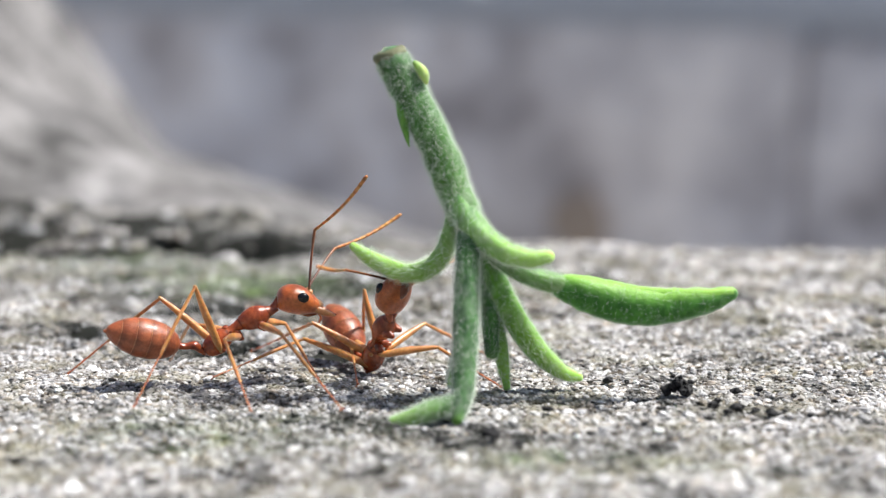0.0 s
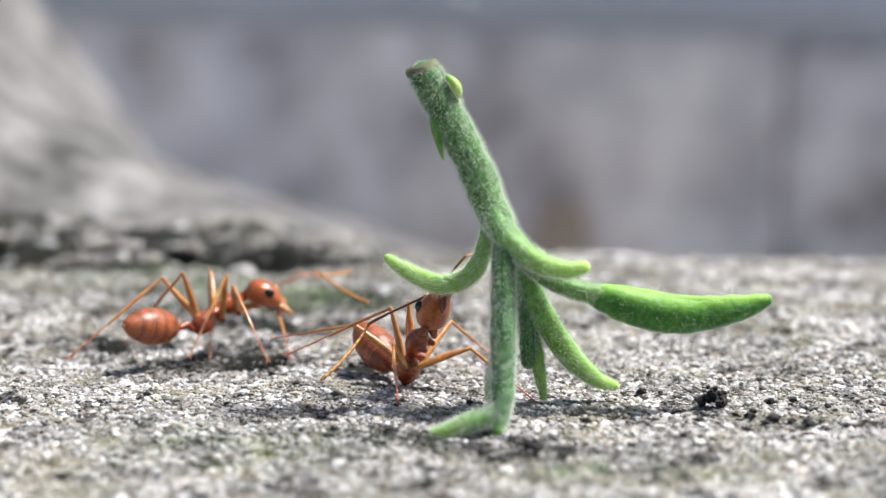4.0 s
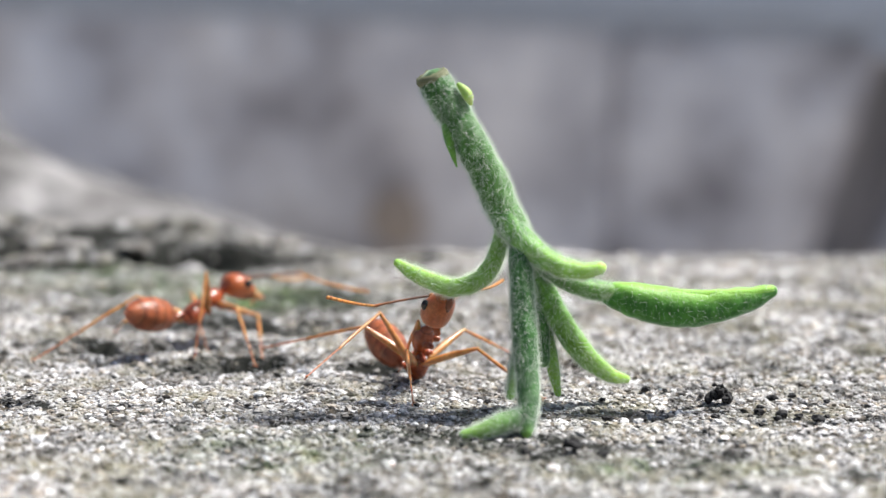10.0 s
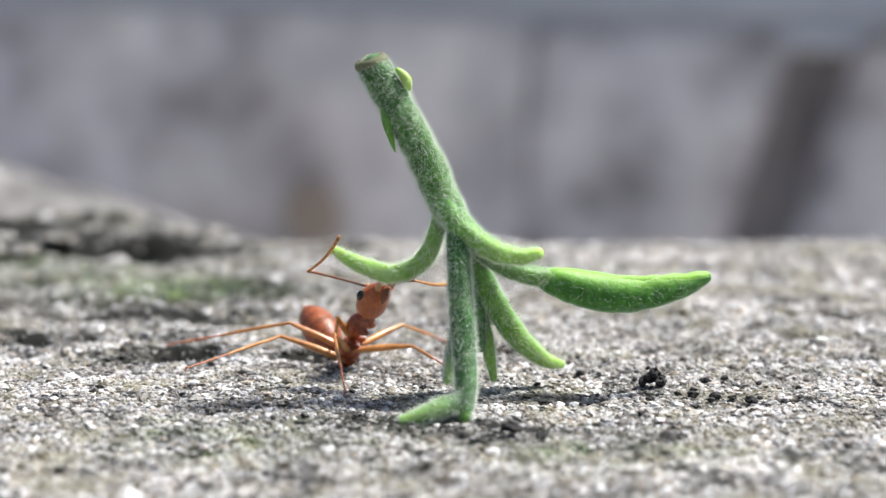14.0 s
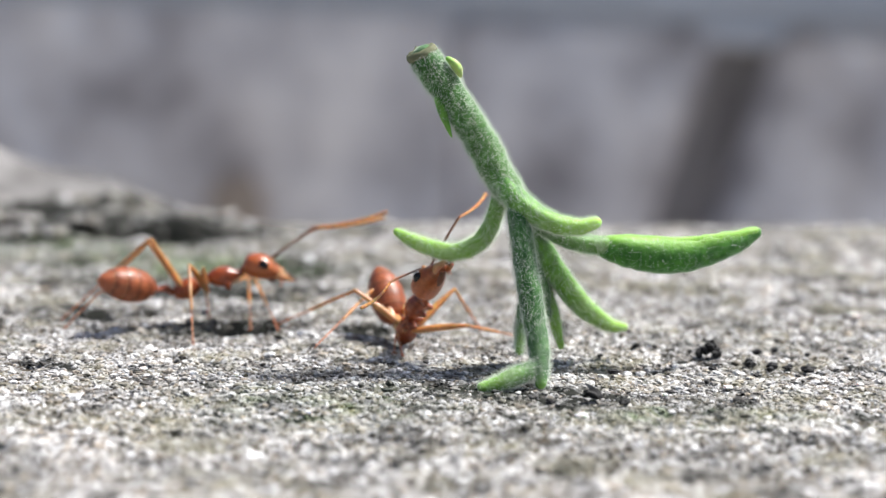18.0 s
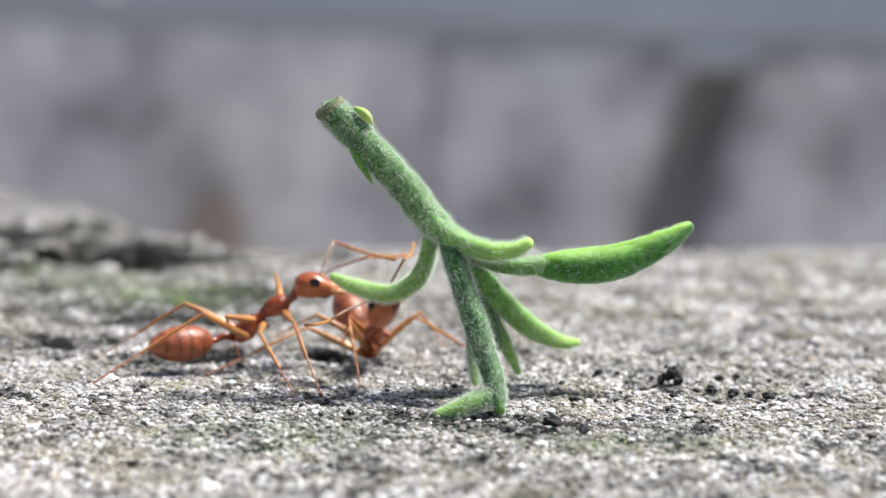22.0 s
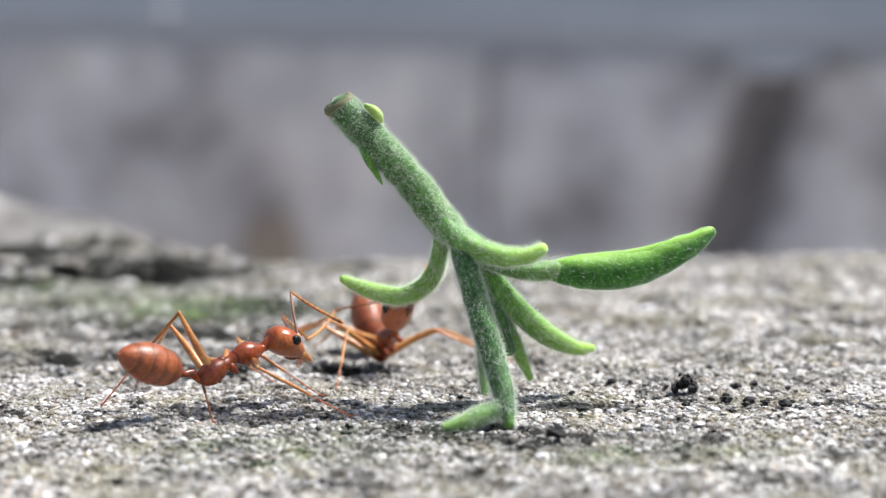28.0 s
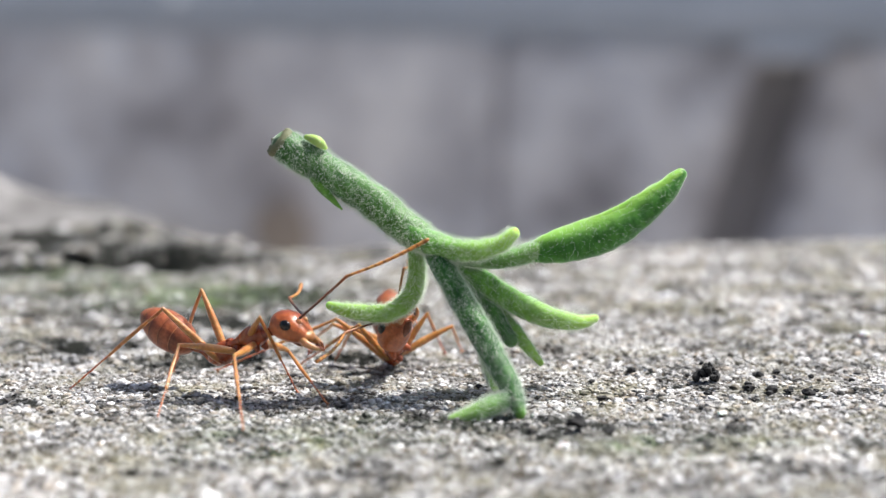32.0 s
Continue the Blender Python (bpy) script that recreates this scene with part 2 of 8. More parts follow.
def mesh_of(name, verts, faces, mat, smooth=True, attributes=None):
    """A mesh from millimetres."""
    me = bpy.data.meshes.new(name)
    me.from_pydata((np.asarray(verts, float) * MM).tolist(), [], [list(map(int, f)) for f in faces])
    for key, values in (attributes or {}).items():
        a = me.attributes.new(key, "FLOAT", "POINT")
        a.data.foreach_set("value", np.asarray(values, dtype=np.float32))
    me.materials.append(mat)
    if smooth:
        me.polygons.foreach_set("use_smooth", [True] * len(me.polygons))
    me.update()
    return me


def part(name, data, parent, label="", at=None, kind=""):
    ob = new(name, data)
    if parent:
        ob.parent = parent
    if at:
        ob.matrix_basis = at
    return tagged(ob, label=label, kind=kind)


def smooth_line(points, radii, steps):
    """Catmull-Rom through the points."""
    p = np.array([points[0], *points, points[-1]], float)
    r = np.array([radii[0], *radii, radii[-1]], float)
    out, rad = [], []
    for i in range(1, len(p) - 2):
        for s in np.linspace(0, 1, steps, endpoint=False):
            w = np.array([-s + 2 * s**2 - s**3, 2 - 5 * s**2 + 3 * s**3, s + 4 * s**2 - 3 * s**3, -s**2 + s**3]) / 2
            out.append(w @ p[i - 1:i + 3])
            rad.append(w @ r[i - 1:i + 3])
    out.append(p[-2])
    rad.append(r[-2])
    return np.array(out), np.array(rad)


def tube(points, radii, sides=12, steps=4, flat=1.0, rough=0.0, round_ends=True, up=(0, 0, 1), groove=0.0):
    """A tapered round limb along points: vertices, faces and the way along it for each vertex."""
    c, r = smooth_line(points, radii, steps)
    if round_ends:
        d0, d1 = c[0] - c[1], c[-1] - c[-2]
        d0, d1 = d0 / np.linalg.norm(d0), d1 / np.linalg.norm(d1)
        head = [(c[0] + d0 * r[0] * math.sin(a), r[0] * math.cos(a)) for a in (1.45, 1.0, 0.5)]
        tail = [(c[-1] + d1 * r[-1] * math.sin(a), r[-1] * math.cos(a)) for a in (0.5, 1.0, 1.45)]
        c = np.array([h[0] for h in head] + list(c) + [h[0] for h in tail])
        r = np.array([h[1] for h in head] + list(r) + [h[1] for h in tail])
    tang = np.gradient(c, axis=0)
    tang /= np.linalg.norm(tang, axis=1)[:, None] + 1e-12
    u = np.cross(np.asarray(up, float), tang[0])
    if np.linalg.norm(u) < 0.1:
        u = np.cross((0, 1, 0), tang[0])
    verts, along = [], []
    for i in range(len(c)):
        u = u - tang[i] * (u @ tang[i])
        u /= np.linalg.norm(u)
        w = np.cross(tang[i], u)
        for k in range(sides):
            a = 2 * math.pi * k / sides
            hollow = 1 - groove * math.exp(-((a - math.pi / 2) / 0.55) ** 2)
            q = c[i] + r[i] * hollow * (math.cos(a) * u * flat + math.sin(a) * w)
            if rough:
                q = q + (c[i] - q) * rough * noise.noise(Vector(q * 2.2))
            verts.append(q)
            along.append(i / (len(c) - 1))
    n = len(c)
    faces = [(i * sides + k, i * sides + (k + 1) % sides, (i + 1) * sides + (k + 1) % sides, (i + 1) * sides + k) for i in range(n - 1) for k in range(sides)]
    faces += [tuple(range(sides))[::-1], tuple((n - 1) * sides + k for k in range(sides))]
    return np.array(verts), faces, np.array(along)


def blob(centre, axes, rings=16, sides=20, shape=None):
    """An egg with its poles along x; shape(s) swells it along its length, s from -1 to 1."""
    verts, faces = [], []
    for i in range(rings + 1):
        s = -math.cos(math.pi * (0.02 + 0.96 * i / rings))
        r = math.sqrt(max(0, 1 - s * s)) * (shape(s) if shape else 1)
        for k in range(sides):
            a = 2 * math.pi * k / sides
            verts.append((centre[0] + axes[0] * s, centre[1] + axes[1] * r * math.cos(a), centre[2] + axes[2] * r * math.sin(a)))
    faces = [(i * sides + k, i * sides + (k + 1) % sides, (i + 1) * sides + (k + 1) % sides, (i + 1) * sides + k) for i in range(rings) for k in range(sides)]
    faces += [tuple(range(sides))[::-1], tuple(rings * sides + k for k in range(sides))]
    return np.array(verts), faces


def joined(*pieces):
    verts, faces, n = [], [], 0
    for p in pieces:
        verts.append(np.asarray(p[0]))
        faces += [tuple(i + n for i in f) for f in p[1]]
        n += len(p[0])
    return np.concatenate(verts), faces

# ---- the slab, the far ground, the wall and the root ----
def value_noise(x, y, cell, seed):
    """Smooth noise in -1..1 on a lattice, for arrays."""
    g = np.random.RandomState(seed).uniform(-1, 1, (512, 512))
    u, v = x / cell + 200, y / cell + 200
    i, j = np.floor(u).astype(int), np.floor(v).astype(int)
    a, b = u - i, v - j
    a, b = a * a * (3 - 2 * a), b * b * (3 - 2 * b)
    q = lambda m, n: g[(i + m) % 512, (j + n) % 512]
    return (q(0, 0) * (1 - a) + q(1, 0) * a) * (1 - b) + (q(0, 1) * (1 - a) + q(1, 1) * a) * b


def specks(x, y, cell, seed, share):
    """Small separate hollows: one to a cell, of many sizes."""
    r = np.random.RandomState(seed)
    ox, oy, rad = r.uniform(0.2, 0.8, (256, 256)), r.uniform(0.2, 0.8, (256, 256)), r.uniform(0.1, 0.4, (256, 256)) * (r.uniform(0, 1, (256, 256)) < share)
    u, v = x / cell + 100, y / cell + 100
    i, j = np.floor(u).astype(int) % 256, np.floor(v).astype(int) % 256
    d = np.hypot((u % 1) - ox[i, j], (v % 1) - oy[i, j])
    return np.clip(1.3 - d / (rad[i, j] + 1e-6), 0, 1) * (rad[i, j] > 0)


def pit(x, y, cx, cy, rx, ry, depth):
    return -depth * np.exp(-(((x - cx) / rx) ** 2 + ((y - cy) / ry) ** 2) ** 2)


def slab_height(x, y):
    """Height of the worn slab's top, in millimetres."""
    x, y = np.asarray(x, float), np.asarray(y, float)
    z = 0.16 * value_noise(x, y, 5.0, 3) + 0.12 * value_noise(x, y, 1.6, 4) + 0.10 * value_noise(x, y, 0.62, 5) + 0.05 * value_noise(x, y, 0.31, 6)
    near = np.exp(-((y - 1) / 9) ** 2)
    z = z * (1 - 0.35 * near)
    z = z + pit(x, y, -7.9, 6.6, 1.6, 1.1, 0.8) + pit(x, y, -2.6, 6.0, 1.4, 1.1, 0.8) + pit(x, y, -14.5, 9.5, 4.5, 0.9, 0.4)
    z = z + pit(x, y, -7.0, 13.5, 1.6, 1.2, 0.5) + pit(x, y, -12, 15.0, 2.5, 1.4, 0.4)
    z = z - 0.16 * specks(x, y, 1.1, 41, 0.4) - 0.3 * specks(x, y, 2.7, 42, 0.3)
    # rough bank along the far edge, with a crevice in front of it
    bank = 1 / (1 + np.exp((x + 9.5) / 1.8)) * np.clip((y - 31) / 6, 0, 1)
    z = z + bank * (0.35 + 0.035 * np.clip(-x - 9, 0, 26) + 0.55 * value_noise(x, y, 3.0, 8) + 0.35 * value_noise(x, y, 1.2, 9))
    z = z + pit(x, y, -13.5, 34, 4.2, 2.0, 2.6) + pit(x, y, -25, 33.5, 4, 1.6, 1.2)
    # far edge rounds off
    edge = np.clip((y - 38.5 - 0.5 * value_noise(x, y, 4.0, 11) - 6 * (x < -9)) / 3, 0, 4)
    return z - edge**2 * 0.35


def moss_cover(x, y):
    m = np.exp(-(((x + 9.5) / 4.5) ** 2 + ((y - 22.5) / 2.6) ** 2)) * 0.75 + np.exp(-(((x + 14) / 5) ** 2 + ((y - 27) / 3) ** 2)) * 0.5
    m = m + np.exp(-(((x - 5.7) / 0.45) ** 2 + ((y + 8.6) / 0.4) ** 2)) * 0.9 + np.exp(-(((x - 4.6) / 0.3) ** 2 + ((y + 9.7) / 0.3) ** 2)) * 0.8 + np.exp(-(((x + 5) / 4) ** 2 + ((y + 7) / 2.5) ** 2)) * 0.4 + np.exp(-(((x - 7) / 5) ** 2 + ((y + 10) / 1.6) ** 2)) * 0.3 + np.exp(-(((x + 20) / 6) ** 2 + ((y - 30) / 3) ** 2)) * 0.35
    return np.clip(m * (0.75 + 0.6 * value_noise(x, y, 0.9, 21)), 0, 0.85)


def dirt_shade_cover(x, y):
    """Dark cover: strewn soil, patches round the sprig's foot, and the shade of pits and crevices painted in."""
    spot = lambda cx, cy, rx, ry: np.exp(-(((x - cx) / rx) ** 2 + ((y - cy) / ry) ** 2))
    hole = lambda cx, cy, rx, ry: np.exp(-((((x - cx) / rx) ** 2 + ((y - cy) / ry) ** 2) * (1 + 0.5 * value_noise(x, y, 0.9, 61))) ** 2)
    # pits, then the bank's crevices: their shade is painted as near-black colour
    m = 2.6 * hole(-8.1, 6.5, 2.5, 1.5) + 1.8 * hole(-2.7, 6.0, 1.9, 1.1) + 1.0 * spot(-9.7, 15.5, 1.6, 1.5) + 1.0 * spot(-5.3, 22, 2.2, 1.8) + 0.6 * spot(-14.5, 9.8, 4.0, 0.9) + 0.8 * spot(-7, 13.5, 1.6, 1.2)
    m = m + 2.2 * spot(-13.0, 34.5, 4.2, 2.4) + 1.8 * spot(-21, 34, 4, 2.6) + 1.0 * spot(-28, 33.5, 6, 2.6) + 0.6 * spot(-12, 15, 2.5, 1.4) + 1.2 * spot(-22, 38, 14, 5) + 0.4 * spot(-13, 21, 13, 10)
    m = m + 0.8 * spot(11.5, -2.4, 2.2, 1.3) + 0.9 * spot(3.0, -6.6, 3.0, 1.2) + 0.55 * spot(0.5, -5.2, 3.5, 1.2) + 0.5 * spot(6.5, -7.2, 2.2, 0.8) + 0.5 * spot(-2, -5, 3, 1) + 0.15 * spot(-6, -1.5, 6, 1.2) + 0.35 * spot(-1, 3, 3, 2)
    m = m + 0.8 * np.clip(0.7 * value_noise(x, y, 2.6, 31) + 0.8 * value_noise(x, y, 0.9, 32) + 0.6 * value_noise(x, y, 0.35, 34) - 0.5, 0, 1)
    m = m + 0.5 * spot(-8.3, 18, 3.2, 4.5)  + 0.2 * spot(2.5, -6.2, 5, 2.2)
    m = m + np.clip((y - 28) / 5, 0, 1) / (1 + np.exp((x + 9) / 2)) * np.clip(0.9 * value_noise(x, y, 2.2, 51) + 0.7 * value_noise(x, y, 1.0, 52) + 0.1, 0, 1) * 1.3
    # darker where the small hollows lie
    m = m + 0.55 * specks(x, y, 1.1, 41, 0.4) + 0.5 * specks(x, y, 2.7, 42, 0.3)
    for cx, cy, rx, ry, k in ((-9.8, 15.2, 1.5, 1.4, 1.1), (-7.7, 10.8, 1.1, 0.7, 1.0), (-15.8, 10.6, 1.8, 0.7, 0.6), (-8.4, 23.4, 1.3, 1.6, 0.9), (-6.6, 23.8, 1.2, 1.8, 1.0), (-5.7, 20.9, 1.0, 1.2, 0.8), (-10.5, 6.0, 1.4, 0.7, 0.6), (-14.2, 20.5, 1.6, 1.2, 0.5), (-17.5, 24, 2.2, 1.5, 0.5)):
        m = m + k * hole(cx, cy, rx, ry)
    return np.clip(m * (0.8 + 0.6 * value_noise(x, y, 0.8, 33)), 0, 1)


def build_slab():
    xs = np.concatenate([np.arange(-150, -36, 6.0), np.arange(-36, -15, 0.21), np.arange(-15, 17, 0.12), np.arange(17, 46, 0.21), np.arange(46, 160, 6.0)])
    ys = np.concatenate([np.arange(-160, -20, 7.0), np.arange(-20, -11, 0.2), np.arange(-11, 8, 0.11), np.arange(8, 20, 0.2), np.arange(20, 47, 0.33)])
    gx, gy = np.meshgrid(xs, ys)
    x, y = gx.ravel(), gy.ravel()
    r = np.random.RandomState(5)
    z = slab_height(x, y) + r.uniform(-0.028, 0.028, x.shape)
    n, m = len(xs), len(ys)
    i = np.arange(m - 1)[:, None] * n + np.arange(n - 1)[None]
    quads = np.stack([i, i + 1, i + n + 1, i + n], -1).reshape(-1, 4)
    verts = np.stack([x, y, z], 1)
    # far face of the slab
    low = np.stack([xs, np.full(n, 48.5), np.full(n, -150.0)], 1)
    k = len(verts)
    top = (m - 1) * n + np.arange(n - 1)
    face = np.stack([top, top + 1, k + np.arange(n - 1) + 1, k + np.arange(n - 1)], 1)
    moss = np.concatenate([moss_cover(x, y), np.zeros(n)])
    me = mesh_of("ground", np.concatenate([verts, low]), np.concatenate([quads, face]), MORTAR, True, {"moss": moss, "dirt_shade": np.concatenate([dirt_shade_cover(x, y), np.zeros(n)])})
    return tagged(new("ground", me), "worn grey concrete slab with sand grains and lichen", "ground", kind="structure")


def scatter(name, count, area, size, seed, flat, label, keep=None):
    """Loose and half-sunk sand grains, one mesh."""
    r = np.random.RandomState(seed)
    bm = bmesh.new()
    bmesh.ops.create_icosphere(bm, subdivisions=1, radius=1)
    base = np.array([v.co[:] for v in bm.verts])
    tri = np.array([[v.index for v in f.verts] for f in bm.faces])
    bm.free()
    x, y = r.uniform(area[0], area[1], count), r.uniform(area[2], area[3], count)
    if keep is not None:
        k = keep(x, y)
        x, y = x[k], y[k]
    k = dirt_shade_cover(x, y) < r.uniform(0.4, 1.5, len(x))
    x, y = x[k], y[k]
    n = len(x)
    s = size * np.exp(np.clip(r.normal(0, 0.4, n), -1, 0.75))
    a = r.uniform(0, 2 * math.pi, n)
    jag = base[None] * r.uniform(0.72, 1.28, (n, len(base), 1))
    jag = jag * (s[:, None, None] * np.stack([r.uniform(0.7, 1.35, n), r.uniform(0.6, 1.1, n), r.uniform(flat * 0.7, flat * 1.3, n)], 1)[:, None])
    c, d = np.cos(a)[:, None], np.sin(a)[:, None]
    px = jag[..., 0] * c - jag[..., 1] * d + x[:, None]
    py = jag[..., 0] * d + jag[..., 1] * c + y[:, None]
    pz = jag[..., 2] + jag[..., 0] * r.uniform(-0.3, 0.3, (n, 1)) + (slab_height(x, y) + s * flat * r.uniform(-0.35, 0.45, n))[:, None]
    verts = np.stack([px, py, pz], -1).reshape(-1, 3)
    faces = (tri[None] + (np.arange(n) * len(base))[:, None, None]).reshape(-1, 3)
    me = mesh_of(name, verts, faces, GRAIN, False, {"moss": np.repeat(moss_cover(x, y), len(base)), "dirt_shade": np.repeat(dirt_shade_cover(x, y) * r.uniform(0, 1.2, n), len(base))})
    return tagged(new(name, me), label, "sand", kind="stuff")


slab = build_slab()
scatter("sand_grains", 5000, (-19, 23, -17, 14), 0.115, 10, 0.5, "larger brown, grey and white grains set in the slab")
scatter("sand_grains", 36000, (-19, 23, -17, 14), 0.088, 11, 0.55, "pale grey and beige sand grains set in the slab")
scatter("sand_grains", 15000, (-34, 44, 12, 44), 0.13, 12, 0.55, "pale grey and beige sand grains set in the slab")
scatter("sand_grains", 22000, (-17, 21, -15, 10), 0.045, 13, 0.7, "fine pale sand grains between the larger ones")
scatter("gravel", 320, (-36, -13, 31.5, 43), 0.36, 14, 0.5, "rough grey gravel along the bank at the slab's edge")


def single_grains():
    """The larger grains round the sprig, each for itself."""
    r = random.Random(17)
    shapes = []
    for k in range(14):
        bm = bmesh.new()
        bmesh.ops.create_icosphere(bm, subdivisions=1, radius=1)
        for v in bm.verts:
            v.co = Vector((v.co.x * 1.2, v.co.y * 0.9, v.co.z * 0.6)) * r.uniform(0.72, 1.25) * 0.13 * MM
        me = bpy.data.meshes.new("sand_grain")
        bm.to_mesh(me)
        bm.free()
        me.materials.append(SINGLE)
        shapes.append(me)
    for k in range(290):
        x, y, s = r.uniform(-12, 15), r.uniform(-10, 5), r.uniform(0.45, 1.05)
        z = float(slab_height(x, y)) + 0.03 * s
        part("sand_grain", shapes[k % 14], slab, "", Matrix.LocRotScale((x * MM, y * MM, z * MM), Euler((r.uniform(-0.2, 0.2), r.uniform(-0.2, 0.2), r.uniform(0, 6.28))), (s, s, s)))


single_grains()


def wall_materials():
    m, t, b, c = material("weathered wall stone", 0.9, 0.6, 60, detail=6)
    col = ramp(t, noise_node(t, c, 8.5, 6, 0.6).outputs["Fac"], [(0.34, (0.28, 0.255, 0.25)), (0.49, (0.66, 0.64, 0.643)), (0.64, (0.93, 0.925, 0.935))]).outputs[0]
    warm = ramp(t, noise_node(t, c, 4.0, 4).outputs["Fac"], [(0.42, (1.0, 1.0, 1.04)), (0.66, (1.08, 1.0, 0.93))]).outputs[0]
    col = mix(t, 0.9, col, warm, "MULTIPLY")
    # damp brown stain low on the wall, with a ragged outline
    n = noise_node(t, c, 16, 5, 0.6)
    away, place, ball = t.nodes.new("ShaderNodeVectorMath"), t.nodes.new("ShaderNodeMapping"), t.nodes.new("ShaderNodeTexGradient")
    away.operation, ball.gradient_type = "MULTIPLY_ADD", "SPHERICAL"
    away.inputs[1].default_value = (0.16, 0.0, 0.16)
    place.inputs["Location"].default_value, place.inputs["Scale"].default_value = (0.56, 0.0, 1.3), (5.2, 0.0, 7.0)
    t.links.new(n.outputs["Color"], away.inputs[0])
    t.links.new(c.outputs["Object"], away.inputs[2])
    t.links.new(away.outputs[0], place.inputs[0])
    t.links.new(place.outputs[0], ball.inputs[0])
    damp = ramp(t, ball.outputs["Fac"], [(0.02, (0, 0, 0)), (0.6, (0.8, 0.8, 0.8))]).outputs[0]
    t.links.new(mix(t, damp, col, (0.30, 0.265, 0.245)), b.inputs["Base Color"])
    k, t, b, c = material("smooth grey coping", 0.7, 0.4, 50)
    t.links.new(ramp(t, noise_node(t, c, 6, 4).outputs["Fac"], [(0.3, (0.42, 0.44, 0.475)), (0.7, (0.54, 0.56, 0.60))]).outputs[0], b.inputs["Base Color"])
    d, t, b, c = material("bluish grey render", 0.9, 0.3, 12)
    t.links.new(ramp(t, noise_node(t, c, 1.5, 5).outputs["Fac"], [(0.3, (0.52, 0.55, 0.60)), (0.7, (0.62, 0.65, 0.70))]).outputs[0], b.inputs["Base Color"])
    # darker than most of the block stone, to deepen the open joint
    e, t, b, c = material("darker wall core", 0.9, 0.6, 60)
    t.links.new(ramp(t, noise_node(t, c, 14, 5).outputs["Fac"], [(0.3, (0.31, 0.28, 0.265)), (0.7, (0.54, 0.5, 0.475))]).outputs[0], b.inputs["Base Color"])
    return m, k, d, e


def slab_box(name, size, mat, parent, at, bevel, label="", slant=(0, 0)):
    """A block with worn, bevelled edges; size and place in millimetres."""
    bm = bmesh.new()
    bmesh.ops.create_cube(bm, size=1)
    for v in bm.verts:
        lean = slant[v.co.x > 0] * v.co.z
        v.co = Vector((v.co.x * size[0] + lean + at[0], v.co.y * size[1] + at[1], v.co.z * size[2] + at[2])) * MM
    bmesh.ops.bevel(bm, geom=bm.edges[:], offset=bevel * MM, segments=2, affect="EDGES")
    me = bpy.data.meshes.new(name)
    bm.to_mesh(me)
    bm.free()
    me.materials.append(mat)
    return part(name, me, parent, label)


STONE, COPING, FAR, CORE = wall_materials()


def build_wall():
    wall = tagged(new("wall"), "weathered grey stone block wall with a dark coping ledge", "wall", kind="structure")
    wall.matrix_basis = pose(0.1, 1.5, 0, 0, 1.2, 0)
    slab_box("core", (5200, 120, 420), CORE, wall, (0, 128, -230), 4)
    r = random.Random(4)
    # courses of blocks with tight joints; one open, broken joint
    for row, (z0, z1) in enumerate(((-430, -211), (-209, 0))):
        x = -2500 + row * 210
        while x < 2500:
            w = r.uniform(360, 520)
            if x < 268 < x + w:
                w = 268 - x if 268 - x > 120 else w
            broken = (60 * (abs(x - 330) < 2), 60 * (abs(x + w - 268) < 2) + 0)
            slab_box("block", (w - 0.04, 60, z1 - z0), STONE, wall, (x + w / 2, 30 + r.uniform(-0.3, 0.3), (z0 + z1) / 2), 12 if any(broken) else 0.1, "", broken)
            x += w + (62 if broken[1] else 0)
    x = -2500
    while x < 2500:
        w = r.uniform(700, 900)
        slab_box("coping_stone", (w - 1, 150, 27), COPING, wall, (x + w / 2, 66, 19), 5, "smooth dark grey coping stone")
        x += w
    m, t, b, c = material("dried mud", 0.95, 0.6, 90)
    t.links.new(ramp(t, noise_node(t, c, 45, 5).outputs["Fac"], [(0.3, (0.36, 0.28, 0.21)), (0.7, (0.5, 0.41, 0.33))]).outputs[0], b.inputs["Base Color"])
    for x, z, w in ((-128, -172, 26),):
        v, f = blob((0, 0, 0), (w, 5, w * 1.05), 14, 18)
        v = v * (1 + 0.22 * np.array([noise.noise(Vector(q) * 0.05) for q in v]))[:, None]
        part("mud_patch", mesh_of("mud_patch", v, f, m), wall, "brown dried mud on the stone", pose(x * MM, -1 * MM, z * MM))
    far = new("far_wall")
    slab_box("render_coat", (12000, 200, 2400), FAR, far, (0, 0, 0), 10)
    far.matrix_basis = pose(0, 4.6, 0.75)
    tagged(far, "bluish grey rendered wall far behind", "wall", kind="structure")


build_wall()
bm = bmesh.new()
bmesh.ops.create_grid(bm, x_segments=60, y_segments=60, size=40.0)
me = bpy.data.meshes.new("pavement")
bm.to_mesh(me)
bm.free()
m, t, b, c = material("grey pavement", 0.9, 0.5, 30)
t.links.new(ramp(t, noise_node(t, c, 3, 6).outputs["Fac"], [(0.3, (0.13, 0.125, 0.12)), (0.7, (0.25, 0.245, 0.235))]).outputs[0], b.inputs["Base Color"])
me.materials.append(m)
tagged(part("pavement", me, None, "grey paved ground below the slab", pose(0, 30, -0.45)), category="pavement", kind="structure")


